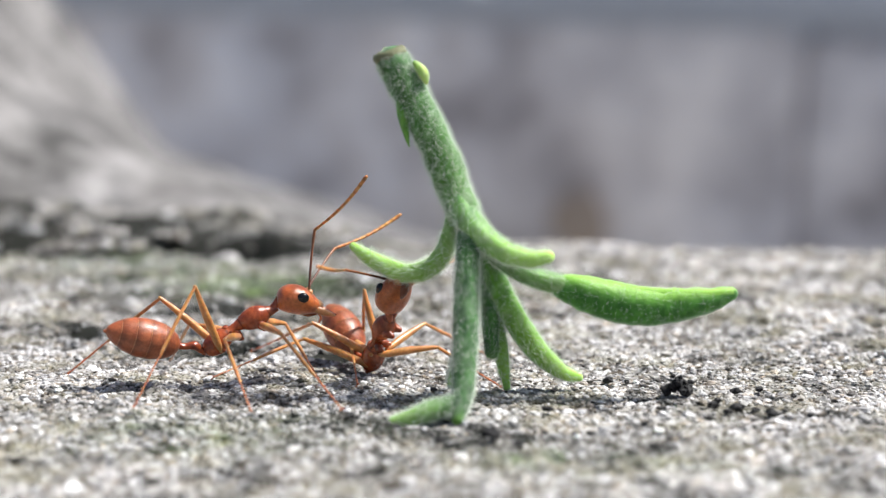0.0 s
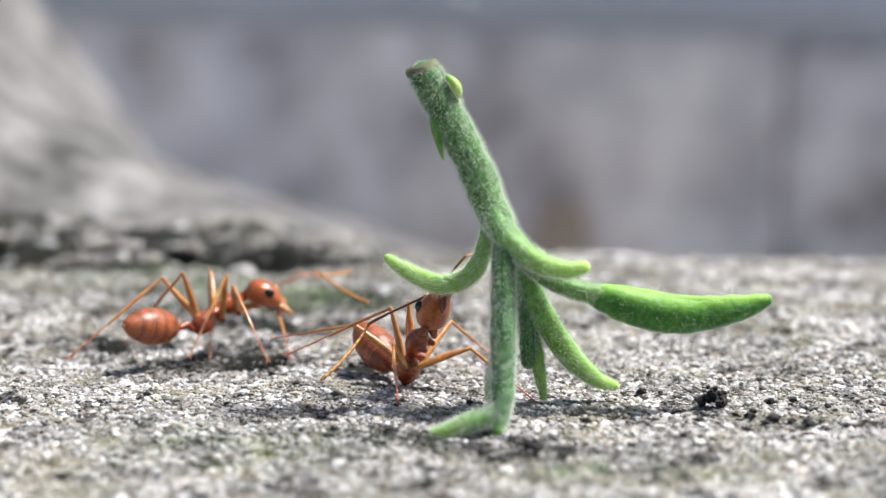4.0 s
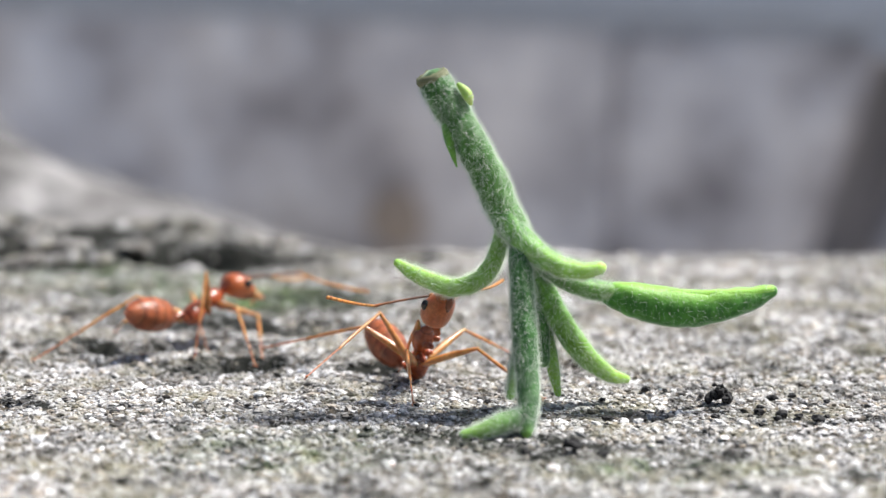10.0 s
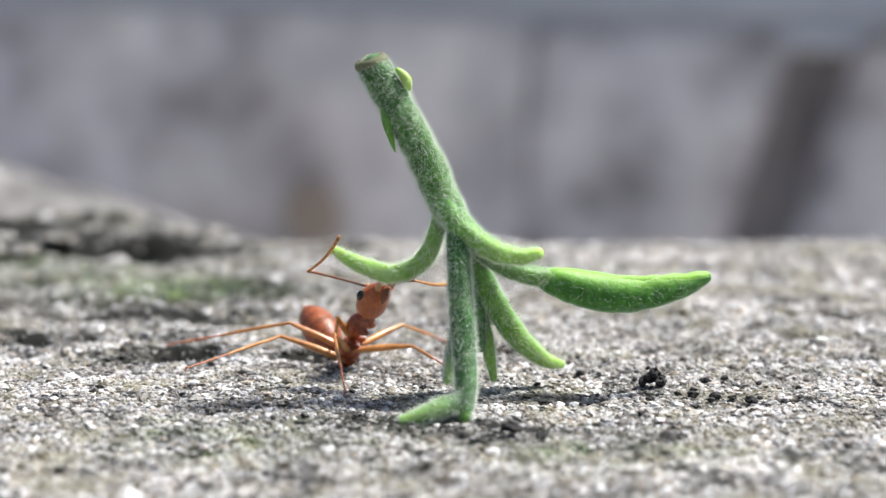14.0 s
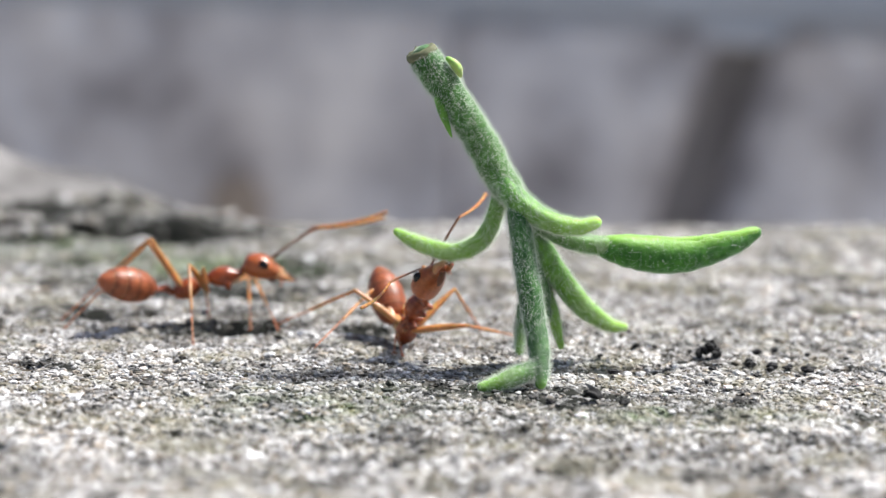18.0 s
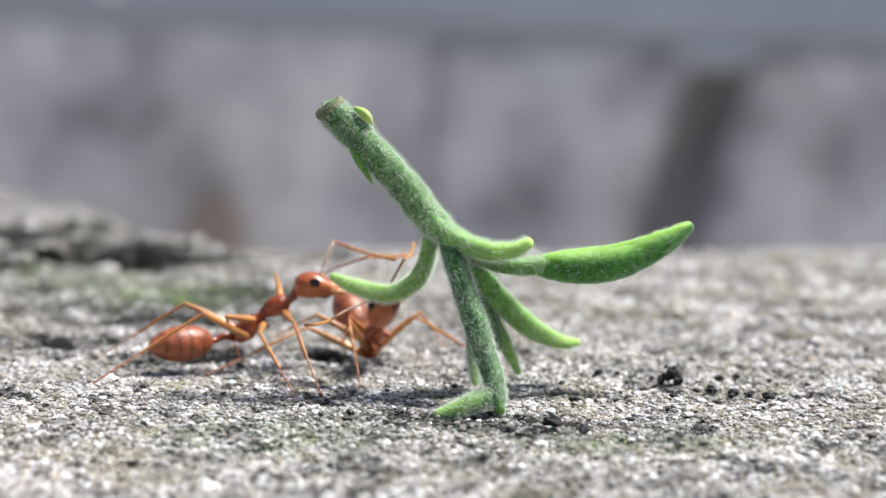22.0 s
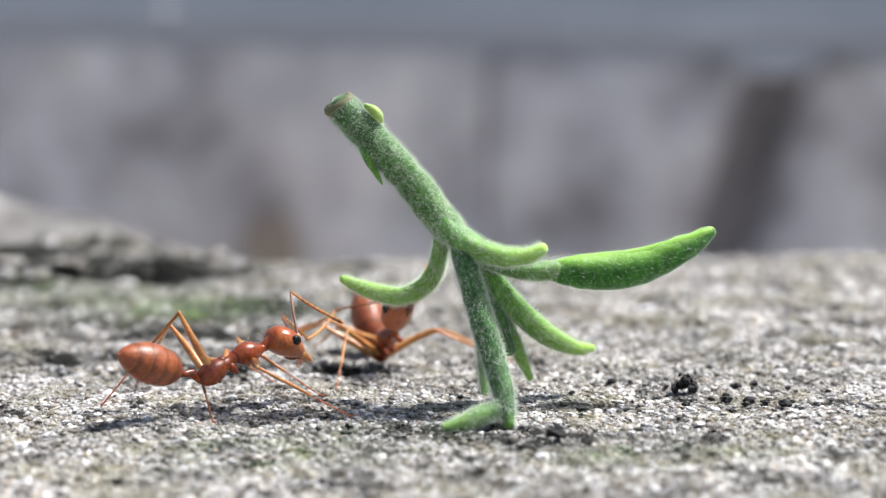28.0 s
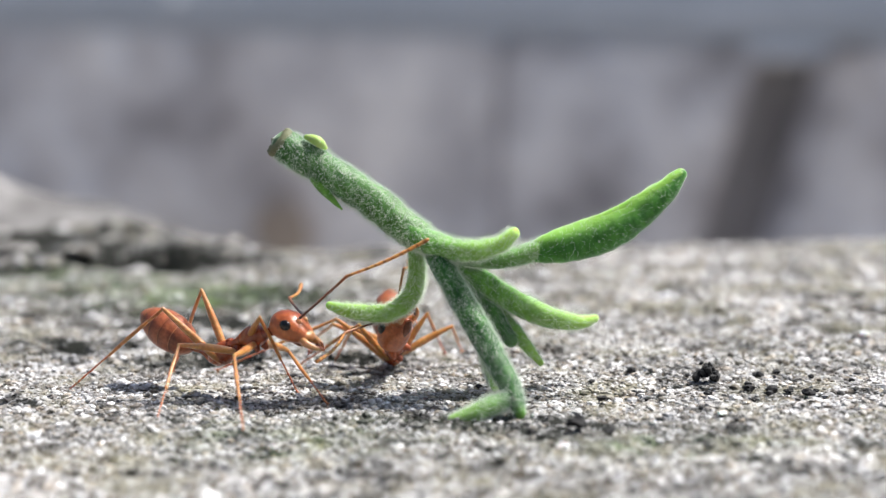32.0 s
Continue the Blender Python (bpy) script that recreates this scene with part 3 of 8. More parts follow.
def build_root():
    """Pale trunk foot that flares out behind the slab."""
    m, t, b, c = material("pale grey bark", 0.85, 0.7, 260, detail=6)
    col = ramp(t, noise_node(t, c, 160, 6, 0.65, (1, 1, 0.3)).outputs["Fac"], [(0.3, (0.14, 0.133, 0.13)), (0.5, (0.25, 0.242, 0.238)), (0.7, (0.36, 0.35, 0.345))]).outputs[0]
    big = ramp(t, noise_node(t, c, 120, 5, 0.7).outputs["Fac"], [(0.42, (0.2, 0.2, 0.195)), (0.61, (1.0, 1.0, 1.0))]).outputs[0]
    col = mix(t, 1.0, col, big, "MULTIPLY")
    t.links.new(col, b.inputs["Base Color"])
    # height of the crest against the way out from the slab, near the slab and far behind it
    near = ((-0.9, -0.34, -0.30, -0.25, -0.225, -0.19, -0.15, -0.125, -0.09, -0.06, 0.1), (0.3, -0.02, -0.05, -0.07, -0.083, -0.096, -0.107, -0.115, -0.125, -0.135, -0.17))
    far = ((-0.9, -0.34, -0.297, -0.281, -0.265, -0.25, -0.231, -0.21, -0.17, -0.13, -0.08, 0.1), (0.9, 0.07, 0.004, -0.018, -0.043, -0.062, -0.083, -0.09, -0.103, -0.115, -0.13, -0.17))
    us, ds = np.linspace(-0.75, 0.02, 150), np.concatenate([np.linspace(108, 122, 10), np.linspace(125, 330, 50)])
    verts = []
    for d in ds:
        k = np.clip((d - 120) / 140, 0, 1)
        e = np.interp(us, near[0], near[1]) * (1 - k) + np.interp(us, far[0], far[1]) * k
        e = e - 0.10 * np.clip((120 - d) / 12, 0, 1) ** 2 - 0.3 * np.clip((d - 262) / 68, 0, 1) ** 2
        for u, h in zip(us, e):
            w = noise.noise(Vector((u * 30, d / 30, 0.4))) * 0.006 + noise.noise(Vector((u * 110, d / 8, 2.0))) * 0.0015
            verts.append((u * d, d - 60, 13 + (h + w) * d))
    n, sides = len(ds), len(us)
    faces = [(i * sides + k, i * sides + k + 1, (i + 1) * sides + k + 1, (i + 1) * sides + k) for i in range(n - 1) for k in range(sides - 1)]
    root = new("tree_root", mesh_of("tree_root", verts, faces, m))
    tagged(root, "pale grey flared foot of a tree beside the slab", "tree root")


build_root()


def crumb(name, at, size, seed, mat, label, category, group, squash=0.7):
    """A small angular lump that rests on the slab."""
    r = np.random.RandomState(seed)
    bm = bmesh.new()
    bmesh.ops.create_icosphere(bm, subdivisions=2, radius=1)
    for v in bm.verts:
        k = 0.8 + 0.35 * noise.noise(Vector(v.co) * 1.6 + Vector((seed, 0, 0))) + r.uniform(-0.2, 0.16)
        v.co = Vector((v.co.x * size * k * 1.3, v.co.y * size * k, v.co.z * size * k * squash)) * MM
    me = bpy.data.meshes.new(name)
    bm.to_mesh(me)
    bm.free()
    me.materials.append(mat)
    z = float(slab_height(at[0], at[1])) + size * squash * 0.9 + 0.07
    ob = new(name, me)
    ob.matrix_basis = pose(at[0] * MM, at[1] * MM, z * MM, 0, 0, seed * 47)
    return tagged(ob, label, category, group)


CRUMB, QUARTZ = crumb_material(), pebble_material()


def build_clump():
    top = new("soil_clump")
    x, y = 9.49, 0.0
    top.matrix_basis = pose(x * MM, y * MM, float(slab_height(x, y)) * MM)
    r = random.Random(8)
    for k in range(44):
        a, d = r.uniform(0, 6.28), 0.42 * math.sqrt(r.random())
        s = r.uniform(0.07, 0.19)
        bm = bmesh.new()
        bmesh.ops.create_icosphere(bm, subdivisions=1, radius=s * MM)
        for v in bm.verts:
            v.co *= r.uniform(0.55, 1.35)
        me = bpy.data.meshes.new("crumb")
        bm.to_mesh(me)
        bm.free()
        me.materials.append(CRUMB)
        part("crumb", me, top, "", pose(d * math.cos(a) * MM, d * math.sin(a) * 0.8 * MM, (0.16 + max(0, 0.46 - d) * r.uniform(0.4, 2.0)) * MM))
    tagged(top, "black crumbly clump of soil lying on the slab", "soil", "soil crumbs on the slab")


build_clump()
for k, (x, y, s) in enumerate(((7.1, 1.84, 0.13), (7.77, 1.56, 0.09), (11.35, -2.2, 0.16), (11.5, 0.4, 0.13), (10.6, -1.9, 0.15), (7.0, -2.1, 0.11), (3.7, -7.4, 0.22), (11.0, -3.1, 0.1), (8.4, -0.6, 0.09), (12.4, -3.0, 0.17), (5.2, -3.2, 0.13), (14.7, -0.45, 0.08),
                              (11.9, -2.5, 0.1), (11.1, -2.7, 0.08), (12.0, -1.7, 0.09), (10.2, -2.5, 0.07), (11.6, -1.3, 0.08), (12.9, -2.2, 0.07), (10.4, -3.4, 0.08), (9.0, 0.9, 0.07), (6.2, 0.9, 0.07), (13.4, 0.2, 0.08), (2.2, -7.9, 0.12), (4.6, -8.3, 0.14),
                              (12.3, 0.9, 0.12), (10.0, 2.0, 0.09), (8.9, -2.9, 0.1), (5.3, -0.2, 0.08), (1.2, -0.6, 0.09), (10.8, -0.9, 0.1))):
    crumb("soil_crumb", (x, y), s * 1.5, k + 1, CRUMB, "small black soil crumb lying on the slab", "soil", "soil crumbs on the slab")
for k, (x, y, s) in enumerate(((8.78, -5.58, 0.2), (17.64, 7.45, 0.3), (2.95, -9.5, 0.24), (-8.2, -3.5, 0.11), (-2.0, -9.4, 0.18), (-5.8, -8.6, 0.14), (6.3, -6.7, 0.11), (-11.5, -2.0, 0.15), (13.4, -5.8, 0.15), (-6.6, -4.6, 0.12))):
    crumb("pebble", (x, y), s, k + 40, QUARTZ, "white quartz pebble set in the slab", "pebble", "white pebbles in the slab", 0.5)

r = random.Random(23)
for k in range(14):
    x, y = r.uniform(-30, -8.5), r.uniform(31.5, 38)
    crumb("stone", (x, y), r.uniform(0.7, 1.5) * (1.0 if x < -14 else 0.65), k + 60, MORTAR, "rough weathered stone lying along the slab's edge", "stone", "stones along the bank", 0.36)

# ---- the green sprig ----
SHAPE = {
    'stem': ([(-3.12, 3.70, 11.27), (-2.55, 3.70, 10.33), (-1.96, 3.70, 9.36), (-1.38, 3.70, 8.39), (-0.89, 3.60, 7.33), (-0.41, 3.40, 6.48)], [0.60, 0.58, 0.58, 0.58, 0.59, 0.56]),
    'upper_leaf': ([(-0.69, 3.40, 7.01), (-0.21, 3.00, 6.24), (0.40, 2.70, 5.70), (1.11, 2.40, 5.36), (1.83, 2.30, 5.21), (2.48, 2.30, 5.31)], [0.45, 0.47, 0.43, 0.38, 0.32, 0.24]),
    'left_leaf': ([(-0.68, 3.60, 6.65), (-0.86, 4.00, 5.71), (-1.15, 4.50, 4.88), (-1.74, 5.00, 4.26), (-2.48, 5.30, 4.08), (-3.29, 5.60, 4.29), (-3.96, 5.80, 4.58), (-4.37, 5.90, 4.81)], [0.28, 0.30, 0.34, 0.36, 0.36, 0.32, 0.25, 0.16]),
    'front_leaf': ([(-0.20, 3.10, 6.13), (-0.13, 2.50, 4.75), (-0.03, 1.90, 3.30), (0.06, 1.20, 1.89), (0.09, 0.60, 0.86), (0.02, 0.00, 0.14)], [0.38, 0.41, 0.44, 0.40, 0.35, 0.21]),
    'back_leaf': ([(0.11, 3.70, 5.76), (0.46, 4.00, 4.33), (0.67, 4.20, 2.90), (0.80, 4.30, 1.67)], [0.35, 0.35, 0.32, 0.25]),
    'small_leaf': ([(0.59, 4.20, 4.10), (0.90, 4.40, 2.66), (1.17, 4.50, 1.43), (1.39, 4.60, 0.43)], [0.23, 0.25, 0.23, 0.12]),
    'rear_leaf': ([(-0.15, 3.10, 2.29), (-0.29, 2.80, 1.46), (-0.40, 2.50, 0.79)], [0.19, 0.21, 0.14]),
    'right_leaf': ([(0.31, 3.60, 5.48), (0.82, 3.90, 4.15), (1.50, 4.20, 2.94), (2.34, 4.50, 1.85), (3.17, 4.70, 1.16), (3.82, 4.90, 0.94)], [0.35, 0.42, 0.44, 0.41, 0.30, 0.16]),
    'foot_leaf': ([(0.00, 0.00, 0.00), (-0.72, -0.30, -0.19), (-1.47, -0.60, -0.41), (-2.08, -0.70, -0.52)], [0.33, 0.35, 0.29, 0.16]),
    'leaf_stalk': ([(0.23, 3.20, 5.53), (1.02, 3.20, 4.95), (2.02, 3.40, 4.48), (3.01, 3.60, 4.30)], [0.29, 0.31, 0.36, 0.38]),
    'pod_leaf': ([(2.82, 3.60, 4.26), (3.51, 3.60, 4.10), (4.50, 3.70, 3.86), (5.70, 3.80, 3.71), (6.89, 3.90, 3.81), (7.89, 4.00, 4.04), (8.69, 4.10, 4.31)], [0.36, 0.56, 0.66, 0.67, 0.58, 0.45, 0.25]),
    'lit_leaf_edge': ([(3.06, 3.56, 4.40), (4.27, 3.60, 4.21), (5.65, 3.70, 4.11), (7.04, 3.80, 4.13), (8.04, 3.90, 4.24), (8.69, 4.02, 4.35)], [0.19, 0.27, 0.29, 0.28, 0.24, 0.17]),
    'nub': ([(-2.38, 3.40, 11.32), (-2.19, 3.35, 11.14), (-2.05, 3.35, 10.93), (-1.97, 3.40, 10.71)], [0.1, 0.16, 0.17, 0.08]),
    'thorn': ([(-2.74, 3.45, 9.95), (-2.65, 3.40, 9.38), (-2.51, 3.35, 8.90), (-2.40, 3.30, 8.56)], [0.21, 0.17, 0.10, 0.03]),
}
LEAF_NAMES = {"stem": "stem", "nub": "bud_scale", "thorn": "spur", "pod_leaf": "folded_leaf", "lit_leaf_edge": "lit_leaf_edge", "leaf_stalk": "leaf_stalk"}


def hairs(verts, faces, count, seed, length, lean, thick):
    """Down on a limb: slim three-sided spikes that lean along it, in loose tufts."""
    r = np.random.RandomState(seed)
    v = np.asarray(verts)
    q = np.array([f for f in faces if len(f) == 4])
    a, b, c = v[q[:, 0]], v[q[:, 1]], v[q[:, 3]]
    nrm = np.cross(b - a, c - a)
    area = np.linalg.norm(nrm, axis=1)
    nrm = nrm / (area[:, None] + 1e-12)
    run = (c - a) / (np.linalg.norm(c - a, axis=1)[:, None] + 1e-12)
    tuft = np.array([0.55 + max(0.0, 0.5 + 1.0 * noise.noise(Vector(p) * 3.4)) for p in a])
    share = area * (tuft if lean > 0.4 else 1.0)
    pick = r.choice(len(q), count, p=share / share.sum())
    s, t = r.uniform(0, 1, (2, count, 1))
    p = a[pick] + (b - a)[pick] * s + (c - a)[pick] * t
    d = nrm[pick] * (1 - lean) + run[pick] * lean * r.uniform(-0.2, 1, (count, 1)) + r.normal(0, 0.22, (count, 3))
    d /= np.linalg.norm(d, axis=1)[:, None]
    u = np.cross(d, r.normal(0, 1, (count, 3)))
    u /= np.linalg.norm(u, axis=1)[:, None]
    w = np.cross(d, u)
    tip = p + d * (length * r.uniform(0.5, 1.3, (count, 1)))
    ring = [p + thick * (u * math.cos(x) + w * math.sin(x)) - d * 0.01 for x in (0, 2.09, 4.19)]
    out = np.stack([*ring, tip], 1).reshape(-1, 3)
    n = np.arange(count)[:, None, None] * 4
    f = (np.array([[0, 1, 3], [1, 2, 3], [2, 0, 3]])[None] + n).reshape(-1, 3)
    return out, f


def build_sprig():
    top = new("plant_sprig")
    made = {}
    for k, (key, (points, radii)) in enumerate(SHAPE.items()):
        mat = LEAF_LIT_TOP if key in ("pod_leaf", "lit_leaf_edge") else LIME if key == "nub" else LEAF if key in ("upper_leaf", "left_leaf", "right_leaf", "small_leaf", "thorn") else GREEN
        flat = 0.8 if key == "pod_leaf" else 0.7 if key == "lit_leaf_edge" else 1.0
        v, f, along = tube(points, radii, 18, 5, flat, 0.13, True, (0, 0, 1), {"left_leaf": 0.3, "upper_leaf": 0.22, "right_leaf": 0.2, "leaf_stalk": 0.2}.get(key, 0.0))
        if key == "stem":
            tip = 0.15 * along
        elif key == "nub":
            tip = 0.3 + 0.7 * along
        elif key == "left_leaf":
            tip = 0.2 + np.clip((along - 0.1) / 0.8, 0, 1) * 0.6
        elif key in ("upper_leaf", "right_leaf", "small_leaf", "rear_leaf", "foot_leaf"):
            tip = np.clip((along - 0.2) / 0.75, 0, 1) ** 1.2 * 0.9
        elif key in ("front_leaf", "back_leaf"):
            tip = np.clip((along - 0.85) / 0.15, 0, 1) * 0.5
        elif key in ("pod_leaf", "lit_leaf_edge"):
            # sunlight from above put into the colour: lime upwards, dark green below
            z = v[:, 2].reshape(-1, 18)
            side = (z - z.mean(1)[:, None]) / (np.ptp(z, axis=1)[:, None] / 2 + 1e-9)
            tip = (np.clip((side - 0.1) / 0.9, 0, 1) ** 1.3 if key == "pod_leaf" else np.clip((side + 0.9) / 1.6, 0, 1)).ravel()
        else:
            tip = along * 0.3
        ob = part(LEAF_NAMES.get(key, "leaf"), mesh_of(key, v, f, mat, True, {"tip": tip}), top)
        made[key] = ob
        dense = {"stem": 8000, "pod_leaf": 3200, "nub": 40, "thorn": 100, "lit_leaf_edge": 450, "front_leaf": 5400, "left_leaf": 4800, "upper_leaf": 4000, "right_leaf": 4000}.get(key, 2200)
        if key == "pod_leaf":
            tagged(ob, "glossier dark green folded leaf")
        if key == "lit_leaf_edge":
            tagged(ob, "lime strip painted for the sunlit top of the folded leaf")
        if key == "nub":
            tagged(ob, "yellow-green bud scale")
        bare = [q for q in f if 0.065 < np.mean(along[list(q)]) < (1.01 if key == "stem" else 0.93)]
        smoothed = key in ("pod_leaf", "lit_leaf_edge")
        hv, hf = hairs(v, bare, int(dense * (0.06 if smoothed else 0.42)), 70 + k, 0.15, 0.7, 0.0062)
        sv, sf = hairs(v, bare, int(dense * (0.4 if smoothed else 0.7)), 170 + k, 0.16 if smoothed else 0.19, 0.15, 0.0052)
        tagged(part("down", mesh_of("down", *joined((hv, hf), (sv, sf)), DOWN, False), ob, "short white plant hairs"), kind="stuff")
    # the cut end: a shallow dry cup with a torn rim
    p0, p1 = np.array(SHAPE["stem"][0][0]), np.array(SHAPE["stem"][0][1])
    ax = (p0 - p1) / np.linalg.norm(p0 - p1)
    u = np.cross(ax, (0, 1, 0))
    u /= np.linalg.norm(u)
    w = np.cross(ax, u)
    verts, r0 = [], SHAPE["stem"][1][0]
    rings = ((0.95, 0.24), (0.97, 0.4), (0.84, 0.54), (0.6, 0.45), (0.1, 0.62))
    for rad, up in rings:
        for k in range(22):
            a = 2 * math.pi * k / 22
            jag = 0.10 * noise.noise(Vector((math.cos(a) * 2.3, math.sin(a) * 2.3, 4.2))) + 0.1 * math.cos(a + 0.5)
            verts.append(p0 + ax * (up + jag) * r0 / 0.66 + (u * math.cos(a) + w * math.sin(a)) * r0 * rad)
    faces = [(i * 22 + k, i * 22 + (k + 1) % 22, (i + 1) * 22 + (k + 1) % 22, (i + 1) * 22 + k) for i in range(len(rings) - 1) for k in range(22)] + [tuple(88 + k for k in range(22))]
    part("cut_end", mesh_of("cut_end", verts, faces, PITH), made["stem"], "dry torn cut end of the stem")
    tagged(top, "downy green plant sprig with finger-like leaves, held up on the slab", "plant sprig")
    return top, made["foot_leaf"], made["left_leaf"]


sprig, foot_leaf, left_leaf = build_sprig()


# ---- the two ants ----
def ring_shape(bands):
    """Slight steps where the plates of the hind body overlap."""
    def f(s):
        k = 1.0
        for b in bands:
            k += 0.022 / (1 + math.exp(-(s - b) * 60)) - 0.011
        return k * (1 - 0.12 * max(0, -s) ** 2)
    return f


def bristles(name, parent, where, seed, thick=0.007):
    """A few stiff pale hairs."""
    r = np.random.RandomState(seed)
    verts, faces = [], []
    for p, d, n, length in where:
        for _ in range(n):
            q = np.array(p) + r.uniform(-1, 1, 3) * np.array((0.25, 0.25, 0.1))
            v = np.array(d) + r.normal(0, 0.3, 3)
            v = v / np.linalg.norm(v) * length * r.uniform(0.6, 1.2)
            k = len(verts)
            verts += [q + (thick, 0, 0), q + (-thick / 2, thick, 0), q + (-thick / 2, -thick, 0), q + v]
            faces += [(k, k + 1, k + 3), (k + 1, k + 2, k + 3), (k + 2, k, k + 3)]
    tagged(part(name, mesh_of(name, verts, faces, BRISTLE, False), parent), kind="stuff")


def leg_bristles(x0, x1, count, reach, seed):
    """Short hairs that stand off a limb lying along x."""
    r = np.random.RandomState(seed)
    verts, faces = [], []
    for _ in range(count):
        a, x = r.uniform(0, 2 * math.pi), r.uniform(x0, x1)
        o = np.array((0, math.cos(a), math.sin(a)))
        q, v = np.array((x, 0, 0)) + o * 0.03, o * 0.7 + np.array((0.75, 0, 0))
        k = len(verts)
        verts += [q + (0.006, 0, 0), q + (-0.005, 0, 0), q + np.cross(o, (1, 0, 0)) * 0.006, q + v * reach * r.uniform(0.6, 1.2)]
        faces += [(k, k + 1, k + 3), (k + 1, k + 2, k + 3), (k + 2, k, k + 3)]
    return mesh_of("bristles", verts, faces, BRISTLE, False)


def loft(sections, sides=26, steps=6, square=0.0):
    """A body along x through sections (x, middle height, half width, half height); square flattens its flanks."""
    c, rz = smooth_line([q[:3] for q in sections], [q[3] for q in sections], steps)
    verts = []
    for (x, z, ry), h in zip(c, rz):
        for k in range(sides):
            a = 2 * math.pi * k / sides
            p = 1 - square * math.cos(2 * a) ** 2
            verts.append((x, ry * math.cos(a) * p, z + h * math.sin(a) * p))
    n = len(c)
    faces = [(i * sides + k, i * sides + (k + 1) % sides, (i + 1) * sides + (k + 1) % sides, (i + 1) * sides + k) for i in range(n - 1) for k in range(sides)]
    faces += [tuple(range(sides))[::-1], tuple((n - 1) * sides + k for k in range(sides))]
    return np.array(verts), faces


def build_ant(label):
    """A slender long-legged ant; its thing stands at the hind end of the mid-body and looks along x."""
    ant = new("ant")
    ob = {"ant": ant}
    # mid-body: rounded rear, narrow saddle, domed front and a thin neck
    v, f = loft([(-0.42, 0.02, 0.1, 0.1), (-0.34, 0.02, 0.26, 0.25), (-0.1, 0.03, 0.37, 0.39), (0.22, 0.04, 0.4, 0.43), (0.5, 0.08, 0.34, 0.35), (0.72, 0.13, 0.24, 0.22), (0.92, 0.17, 0.2, 0.18),
                 (1.12, 0.18, 0.24, 0.22), (1.36, 0.15, 0.33, 0.35), (1.64, 0.12, 0.4, 0.42), (1.92, 0.11, 0.37, 0.38), (2.16, 0.08, 0.26, 0.25), (2.36, 0.03, 0.17, 0.16), (2.54, 0.0, 0.13, 0.13)], 26, 6, 0.03)
    groove = [max(math.exp(-((q[0] - x0) / 0.03) ** 2) for x0 in (0.62, 1.16, 2.2)) * 0.75 for q in v]
    thorax = part("thorax", mesh_of("thorax", v, f, BODY, True, {"band": groove}), ant)
    for side in (-1, 1):
        for x, r, drop in ((1.75, 0.19, 0.36), (0.9, 0.15, 0.24), (0.15, 0.17, 0.24)):
            cv, cf, _ = tube([(x - 0.02, 0.15 * side, -0.02), (x, 0.22 * side, -0.16), (x + 0.04, 0.25 * side, -drop)], [r, r * 0.95, r * 0.55], 12, 4)
            part("coxa", mesh_of("coxa", cv, cf, BODY), thorax)
        part("spiracle", mesh_of("spiracle", *blob((0.72, 0.24 * side, 0.16), (0.06, 0.03, 0.05), 8, 10), JAW), thorax, "dark breathing hole")
    part("back_plate", mesh_of("back_plate", *blob((0.62, 0, 0.36), (0.13, 0.17, 0.08), 10, 14), BODY), thorax)
    bristles("bristles", thorax, [((1.7, 0, 0.5), (0, 0, 1), 14, 0.1), ((0.2, 0, 0.42), (0, 0, 1), 12, 0.08)], 4)
    # waist and hind body, hinged behind the mid-body
    v, f = blob((-GASTER_AT, 0, 0.03), (1.32, 0.69, 0.69), 56, 30, lambda s: ring_shape((-0.62, -0.25, 0.12, 0.5))(s) * (1 - 0.10 * max(0, -s) ** 3))
    edges = (-0.66, -0.28, 0.1, 0.48)
    along = (v[:, 0] + GASTER_AT) / 1.32
    band = np.max([np.where((along > e) & (along < e + 0.2), 0.55 * (1 - (along - e) / 0.2), 0) for e in edges], axis=0)
    g = ob["gaster"] = part("gaster", mesh_of("gaster", v, f, GASTER, True, {"band": band}), ant, "banded red-brown hind body")
    v, f, _ = tube([(0.14, 0, -0.02), (-0.06, 0, 0.05), (-0.26, 0, 0.14), (-0.46, 0, 0.09), (-0.66, 0, 0.03), (-0.98, 0, 0.02)], [0.1, 0.115, 0.16, 0.13, 0.115, 0.17], 14, 5)
    part("petiole", mesh_of("petiole", v, f, BODY), g)
    for x in edges:
        s = math.sqrt(1 - x * x) * ring_shape((-0.62, -0.25, 0.12, 0.5))(x) * (1 - 0.10 * max(0, -x) ** 3)
        pts = [(-GASTER_AT + 1.32 * x, 0.69 * s * math.cos(a), 0.03 + 0.69 * s * math.sin(a)) for a in np.linspace(0, 2 * math.pi, 28)]
        v, f, _ = tube(pts, [0.012] * len(pts), 6, 2)
        part("plate_edge", mesh_of("plate_edge", v, f, MARGIN), g, "paler plate margin")
    v, f, _ = tube([(-GASTER_AT - 1.2, 0, 0.0), (-GASTER_AT - 1.36, 0, -0.01)], [0.13, 0.05], 10, 3)
    part("tail_tip", mesh_of("tail_tip", v, f, GASTER), g)
    bristles("bristles", g, [((-GASTER_AT - 1.2, 0, 0.05), (-1, 0, 0.2), 12, 0.14), ((-GASTER_AT, 0, 0.72), (0, 0, 1), 12, 0.08), ((-GASTER_AT - 0.6, 0, 0.6), (-0.3, 0, 1), 10, 0.09)], 6)
